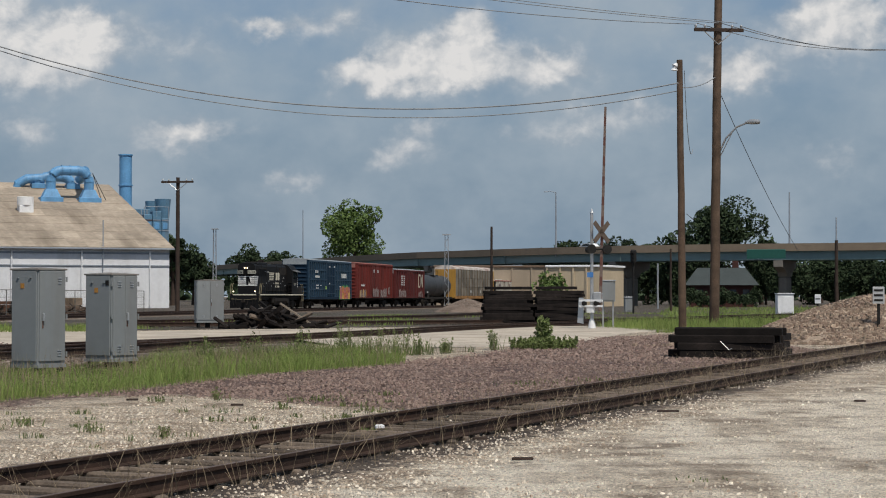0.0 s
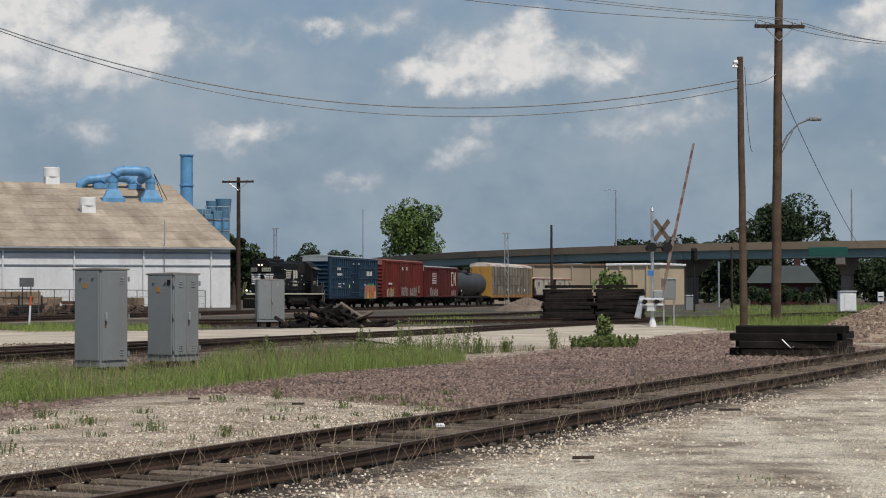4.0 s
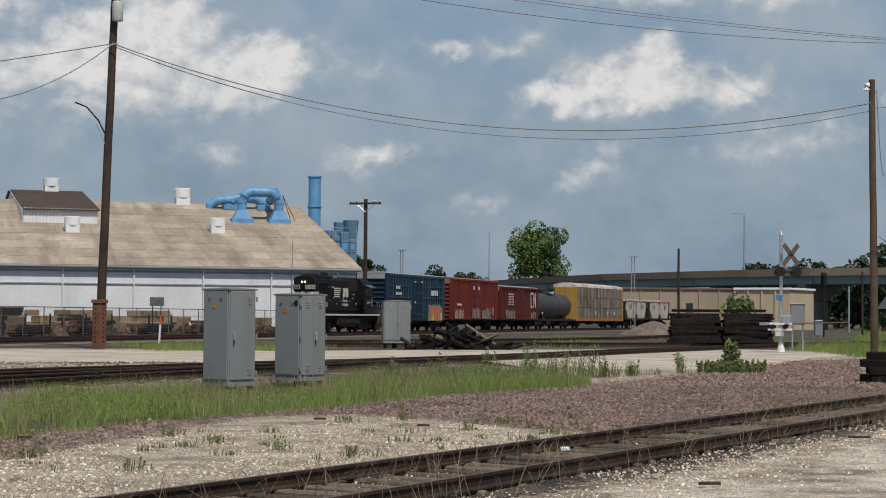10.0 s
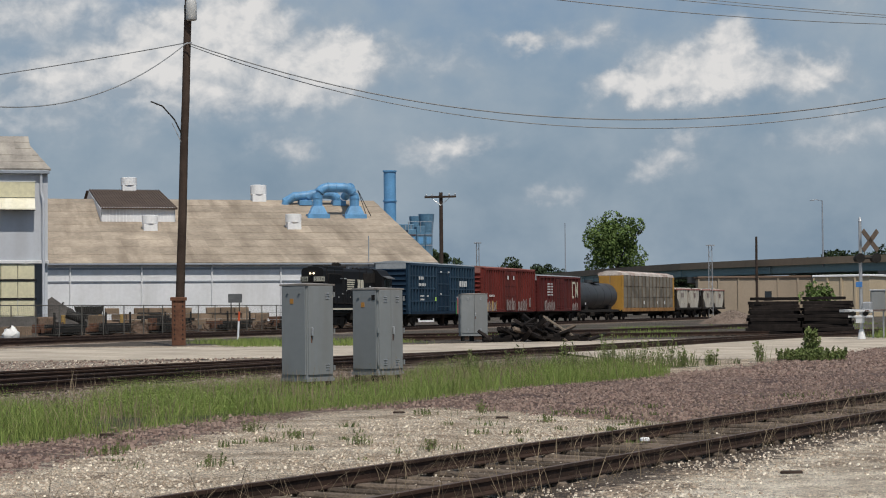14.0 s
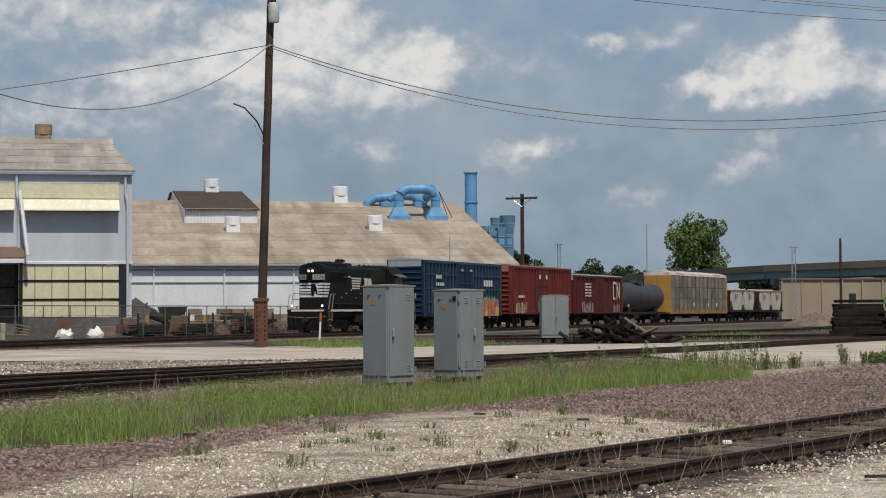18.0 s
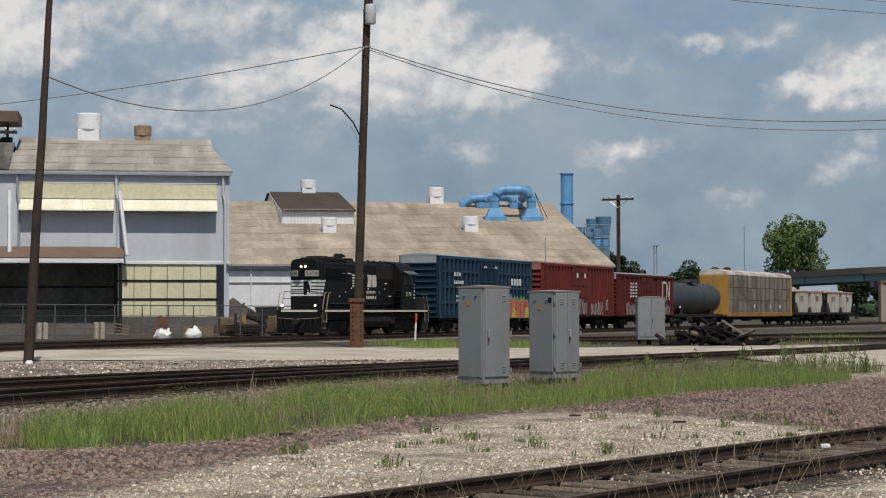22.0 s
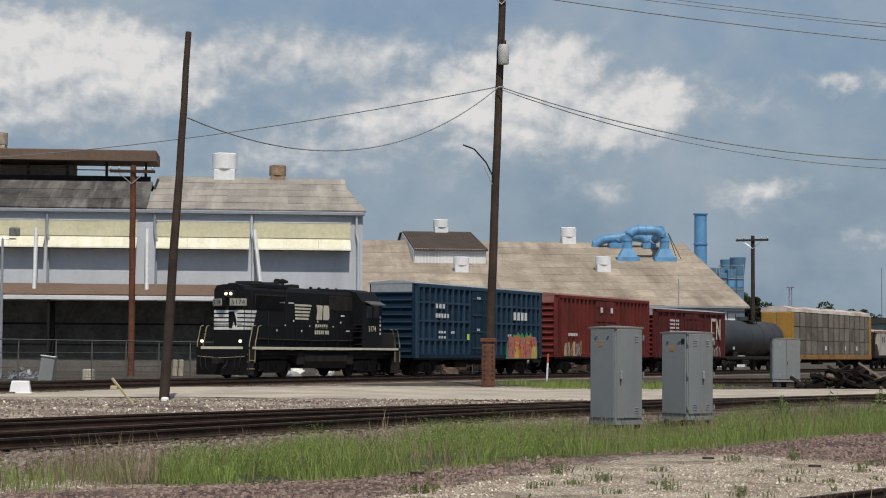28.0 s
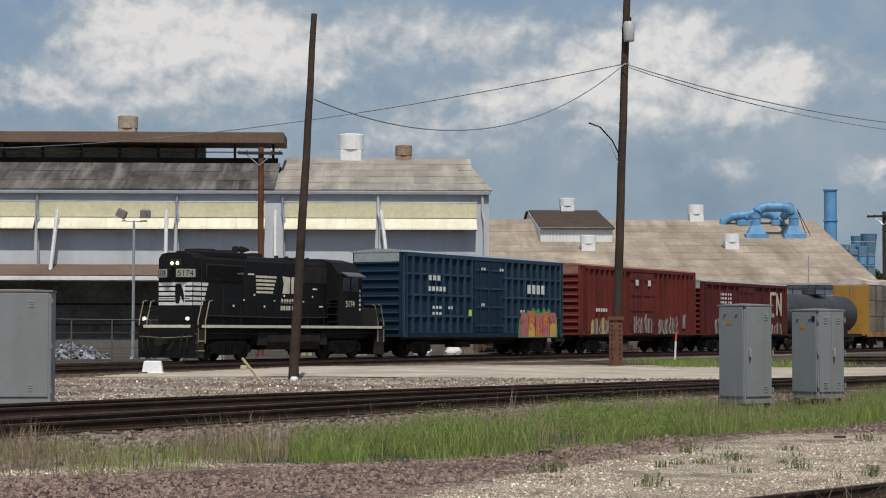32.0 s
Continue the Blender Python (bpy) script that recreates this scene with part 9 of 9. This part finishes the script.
def leafy_weed(name, x, y, h, w, n, size, label, seed, stems=5):
    """A loose weed: thin stems, each with small leaves up its length."""
    t = thing(name, label, "weed", pose(x, y, ground_z(x, y) - 0.02), "leafy weeds")
    rw = np.random.RandomState(seed)
    g, pts = Geo(), []
    for i in range(stems):
        a, r = rw.uniform(0, 6.28), w * rw.uniform(0.0, 0.5)
        b = (r * math.cos(a), r * math.sin(a))
        hh, lean = h * rw.uniform(0.6, 1.05), rw.uniform(0, 0.25) * h
        e = (b[0] + lean * math.cos(a), b[1] + lean * math.sin(a), hh)
        g.tube([(b[0], b[1], 0), ((b[0] + e[0]) / 2, (b[1] + e[1]) / 2, hh * 0.55), e], [0.006, 0.004, 0.002], 4)
        k = n // stems
        f = rw.uniform(0.15, 1.0, k)
        spread = (0.05 + 0.10 * (1 - f)) * h * 0.9
        q = rw.normal(size=(k, 3)) * spread[:, None] * 0.7
        pts.append(np.column_stack([b[0] + (e[0] - b[0]) * f, b[1] + (e[1] - b[1]) * f, hh * f]) + q)
    p = np.concatenate(pts)
    m = len(p)
    a = rw.normal(size=(m, 3)) + np.array([0, 0, 0.6])
    a /= np.linalg.norm(a, axis=1)[:, None]
    b = np.cross(a, rw.normal(size=(m, 3)))
    b /= np.linalg.norm(b, axis=1)[:, None]
    s = size * rw.uniform(0.5, 1.3, (m, 1))
    v = np.stack([p - a * s, p - b * s * 0.35, p + a * s, p + b * s * 0.35], 1).reshape(-1, 3)
    v[:, 2] = np.maximum(v[:, 2], 0.0)
    tagged(part("stems", g, M_DRYGRASS, t), kind="stuff")
    part("leaves", scatter_mesh("leaves", v.tolist(), np.arange(m * 4).reshape(m, 4).tolist(), M_BROADLEAF), M_BROADLEAF, t)
    return t


for i, (x, y, h, w) in enumerate(((-3.4, 27.6, 0.3, 0.2), (-4.2, 27.1, 0.16, 0.3), (-1.9, 27.4, 0.14, 0.5), (-0.9, 29.0, 0.12, 0.6), (-5.9, 23.4, 0.24, 0.2), (-5.0, 22.2, 0.2, 0.25), (-4.0, 21.2, 0.2, 0.3), (-3.1, 20.4, 0.24, 0.2), (-6.6, 19.6, 0.2, 0.35),
                                  (-5.0, 18.2, 0.18, 0.3), (-2.2, 25.6, 0.14, 0.2), (-2.9, 23.0, 0.12, 0.3), (-6.9, 26.0, 0.16, 0.4), (-1.0, 25.2, 0.1, 0.3), (1.6, 32.5, 0.12, 0.8), (2.8, 33.8, 0.1, 0.7), (5.4, 38.5, 0.12, 0.6))):
    leafy_weed("small_weed", x, y, h * 0.75, w, 170, 0.018, "small leafy green weed in the pale gravel", 700 + i, 6)
for i, (x, y, h, w) in enumerate(((-2.4, 46.2, 1.0, 0.6), (-1.75, 46.8, 0.9, 0.5), (-3.4, 45.2, 0.8, 0.6), (-1.15, 48.6, 0.75, 0.45), (-0.6, 49.2, 0.6, 0.4), (0.1, 50.4, 0.45, 0.35), (-4.6, 44.0, 0.75, 0.7), (1.5, 53.4, 0.6, 0.25), (-5.6, 42.6, 0.65, 0.7),
                                  (-8.0, 36.0, 0.5, 0.6), (-9.3, 31.5, 0.5, 0.7), (-10.0, 27.5, 0.55, 0.6), (-8.4, 26.5, 0.5, 0.7), (-7.4, 30.0, 0.45, 0.6), (-10.6, 23.5, 0.5, 0.5), (-9.0, 22.0, 0.4, 0.6), (-6.6, 34.0, 0.5, 0.6), (-5.4, 38.5, 0.5, 0.6))):
    leafy_weed("tall_weed", x, y, h * (1.0 if i < 9 else 0.75), w, 420 if i < 9 else 200, 0.035 if i < 9 else 0.018, "tall feathery green weed at the edge of the grass", 740 + i, 9)

leafy_weed("bush", 3.0, 54.7, 0.36, 2.0, 7000, 0.05, "low spreading leafy bush at the road edge", 790, 140)
leafy_weed("bush", 2.95, 55.0, 1.0, 0.35, 900, 0.075, "upright leafy weed at the road edge", 791, 9)

# stones: low-poly lumps with uneven corners
def stones(name, xy, zs, size, seed, material, label, category="gravel"):
    rg = np.random.RandomState(seed)
    n = len(xy)
    cube = np.array([(-1, -1, -0.6), (1, -1, -0.6), (1, 1, -0.6), (-1, 1, -0.6), (-0.7, -0.7, 0.75), (0.7, -0.7, 0.75), (0.7, 0.7, 0.75), (-0.7, 0.7, 0.75)], float)
    q = np.array([(3, 2, 1, 0), (4, 5, 6, 7), (0, 1, 5, 4), (1, 2, 6, 5), (2, 3, 7, 6), (3, 0, 4, 7)])
    a = rg.uniform(0, 2 * np.pi, n)
    s = size * rg.uniform(0.45, 1.25, n) ** 1.3
    stretch = rg.uniform(0.6, 1.3, (n, 1, 3))
    v = cube[None] * stretch * rg.uniform(0.72, 1.2, (n, 8, 3)) * s[:, None, None]
    c, d = np.cos(a)[:, None], np.sin(a)[:, None]
    x = v[:, :, 0] * c - v[:, :, 1] * d + xy[:, :1]
    y = v[:, :, 0] * d + v[:, :, 1] * c + xy[:, 1:2]
    z = v[:, :, 2] + zs[:, None] + (s * 0.15)[:, None]
    verts = np.stack([x, y, z], 2).reshape(-1, 3)
    faces = (np.arange(n) * 8)[:, None, None] + q[None]
    return tagged(new(name, scatter_mesh(name, verts.tolist(), faces.reshape(-1, 4).tolist(), material)), label, category, kind="stuff")


M_LIME = mat("limestone lumps", (0.74, 0.67, 0.56), 0.95, vary=0.15, scale=8, fine=40, bump=0.4, per_island=0.5, second=(0.44, 0.345, 0.26))
M_PURPLE = mat("purple ballast stones", (0.165, 0.110, 0.094), 0.95, vary=0.2, scale=8, fine=40, bump=0.4, per_island=0.6, second=(0.36, 0.27, 0.225))
M_BROWNSTONE = mat("brown ballast stones", (0.115, 0.082, 0.066), 0.95, vary=0.2, scale=8, fine=40, bump=0.4, per_island=0.6, second=(0.36, 0.30, 0.25))
rs = np.random.RandomState(77)


def view_points(n, lo, hi, power=1.5):
    """Points in the fan that the camera sweeps, denser towards it."""
    d = lo + (hi - lo) * rs.uniform(0, 1, n) ** power
    az = np.radians(rs.uniform(-37, 15, n))
    return np.column_stack([d * np.sin(az), d * np.cos(az)])


xy = view_points(105000, 11.5, 46, 1.2)
mb, mg, md, me_, ms = (inside(xy[:, 0], xy[:, 1], p, 1.6) for p in (BALLAST, GRASSY, DIRT, BED, SHOULDER))
clumpy = np.array([noise.noise((a * 0.5, b * 0.5, 9.0)) for a, b in xy]) > -0.25
lime = (mb < 0.4) & (mg < 0.4) & (md < rs.uniform(0.25, 1.25, len(xy))) & (me_ < 0.4) & clumpy & (inside(xy[:, 0], xy[:, 1], SIDE_BED, 1.0) < rs.uniform(0.3, 1.5, len(xy)))
zz = np.array([ground_z(a, b) - 0.015 for a, b in xy])
stones("limestone_gravel", xy[lime], zz[lime], 0.0105, 1, M_LIME, "pale crushed limestone lumps on the ground")
mbk = mb > rs.uniform(0.2, 0.8, len(xy))
stones("ballast_stones", xy[mbk], zz[mbk], 0.019, 2, M_PURPLE, "purple grey ballast stones on the ground")
fxy = np.column_stack([rs.uniform(-4, 13, 16000), rs.uniform(43, 77, 16000)])
fxy = fxy[inside(fxy[:, 0], fxy[:, 1], BALLAST, 2.0) > rs.uniform(0.3, 0.8, len(fxy))]
stones("ballast_stones", fxy, np.full(len(fxy), -0.01), 0.032, 7, M_PURPLE, "purple grey ballast stones round the pile of ties")
sel = (me_ > 0.5)
stones("ballast_stones", xy[sel], zz[sel] + 0.01, 0.026, 3, M_BROWNSTONE, "brown stained ballast stones beside the lead track")
bxy = np.column_stack([rs.uniform(-24, -8, 9000), rs.uniform(18, 46, 9000)])
ok = inside(bxy[:, 0], bxy[:, 1], [(-21.0, 14), (-15.0, 14), (-11.2, 36), (-9.2, 46), (-11.4, 47), (-14.6, 37), (-17.0, 27)], 1.0) > 0.5
stones("ballast_stones", bxy[ok], np.full(ok.sum(), 0.0), 0.036, 4, M_BROWNSTONE, "brown and pale ballast stones below the lead track")
sxy = np.column_stack([rs.uniform(-45, -10, 12000), rs.uniform(30, 64, 12000)])
ok = (inside(sxy[:, 0], sxy[:, 1], SHOULDER, 1.0) > 0.5)
sxy = sxy[ok]
for part_of, stone, size in ((sxy[::3], M_LIME, 0.026), (sxy[1::3], M_BROWNSTONE, 0.032), (sxy[2::3], M_PURPLE, 0.030)):
    stones("ballast_stones", part_of, np.array([ground_z(a, b) for a, b in part_of]), size, 5, stone, "mixed ballast stones beside the concrete road")


def mound(at, rx, ry, h, n, size, seed, material, label):
    """A rubble mound: an uneven earth core under loose lumps."""
    t = thing("rubble_mound", label, "rubble mound", pose(*at), "rubble mounds")
    g = Geo()
    for q in range(9):
        f = q / 8
        for a in range(28):
            k = (1 - f) * (1 + 0.14 * noise.noise((a * 0.7, q * 0.8, seed)))
            g.v.append((rx * k * math.cos(a * math.pi / 14), ry * k * math.sin(a * math.pi / 14), h * (1 - (1 - f) ** 1.3) - 0.05))
    for q in range(8):
        g.f += [(q * 28 + a, q * 28 + (a + 1) % 28, (q + 1) * 28 + (a + 1) % 28, (q + 1) * 28 + a) for a in range(28)]
    part("earth_core", g, material, t, smooth=True)
    rr = np.random.RandomState(seed)
    f = np.sqrt(rr.uniform(0, 1, n))
    a = rr.uniform(0, 2 * np.pi, n)
    p = np.column_stack([rx * f * np.cos(a), ry * f * np.sin(a)])
    st = stones("rubble_stones", p, h * (1 - f ** 1.3) - 0.04, size, seed, material, "loose rubble lumps")
    st.parent = t
    del st["category"]
    return t


M_RUBBLE = mat("tan rubble", (0.34, 0.27, 0.205), 0.95, vary=0.25, scale=3, fine=16, bump=0.8, depth=0.04, per_island=0.45, second=(0.24, 0.17, 0.13))
mound((15.0, 64.5, 0), 4.8, 6.2, 1.6, 6500, 0.085, 5, M_RUBBLE, "large mound of tan broken rubble beside the siding")
mound((*place(0.75, 180)[:2], 0), 3.2, 2.4, 1.35, 2500, 0.035, 6, MATS["brown ballast stones"], "small conical gravel heap in the yard")
for i, (x, y) in enumerate(((6.9, 57.6), (7.6, 58.2), (8.2, 57.4))):
    stones_p = np.column_stack([np.random.RandomState(i).normal(x, 0.35, 26), np.random.RandomState(i + 9).normal(y, 0.3, 26)])
    stones("broken_concrete", stones_p, np.full(26, 0.01), 0.06, 30 + i, M_RUBBLE, "broken pale concrete lumps by the road end")


def train_s(t):
    ease = max(0.0, min(1.0, (t - 18.0) / 13.5))
    return 116.07 - 3.472 * t - 0.00485 * t * t - 0.3 * math.sin(math.pi * ease) ** 2


ARM_ROWS = [(0, 5), (1, 9), (2, 15), (3, 22), (3.5, 27), (4, 34), (4.5, 41), (5.5, 58), (6.5, 73), (7, 80), (8, 88), (9, 89.5), (20, 89.5), (32, 89.5)]


def motions():
    times = [i for i in range(0, 33)]
    for vehicle, off in TRAIN:
        rows = []
        for t in times:
            s = train_s(t) + off
            p, th = main_line(s, 1.5)
            rows.append((t, pose(p.x, p.y, rail_z(s), 0, 0, math.degrees(th) + 180)))
        walk(vehicle, rows)
    step = 0.1
    for wheel, (x, y, r) in WHEELS:
        walk(wheel, [(i * step, pose(x, y, r, 0, math.degrees((116.07 - train_s(i * step)) / r), 0)) for i in range(321)])
    walk(GATE_ARM, [(t, pose(0.42, 0.0, 1.35, -a, 0, 0)) for t, a in ARM_ROWS])
    walk(BRIDGE_CAR, bridge_rows())


motions()
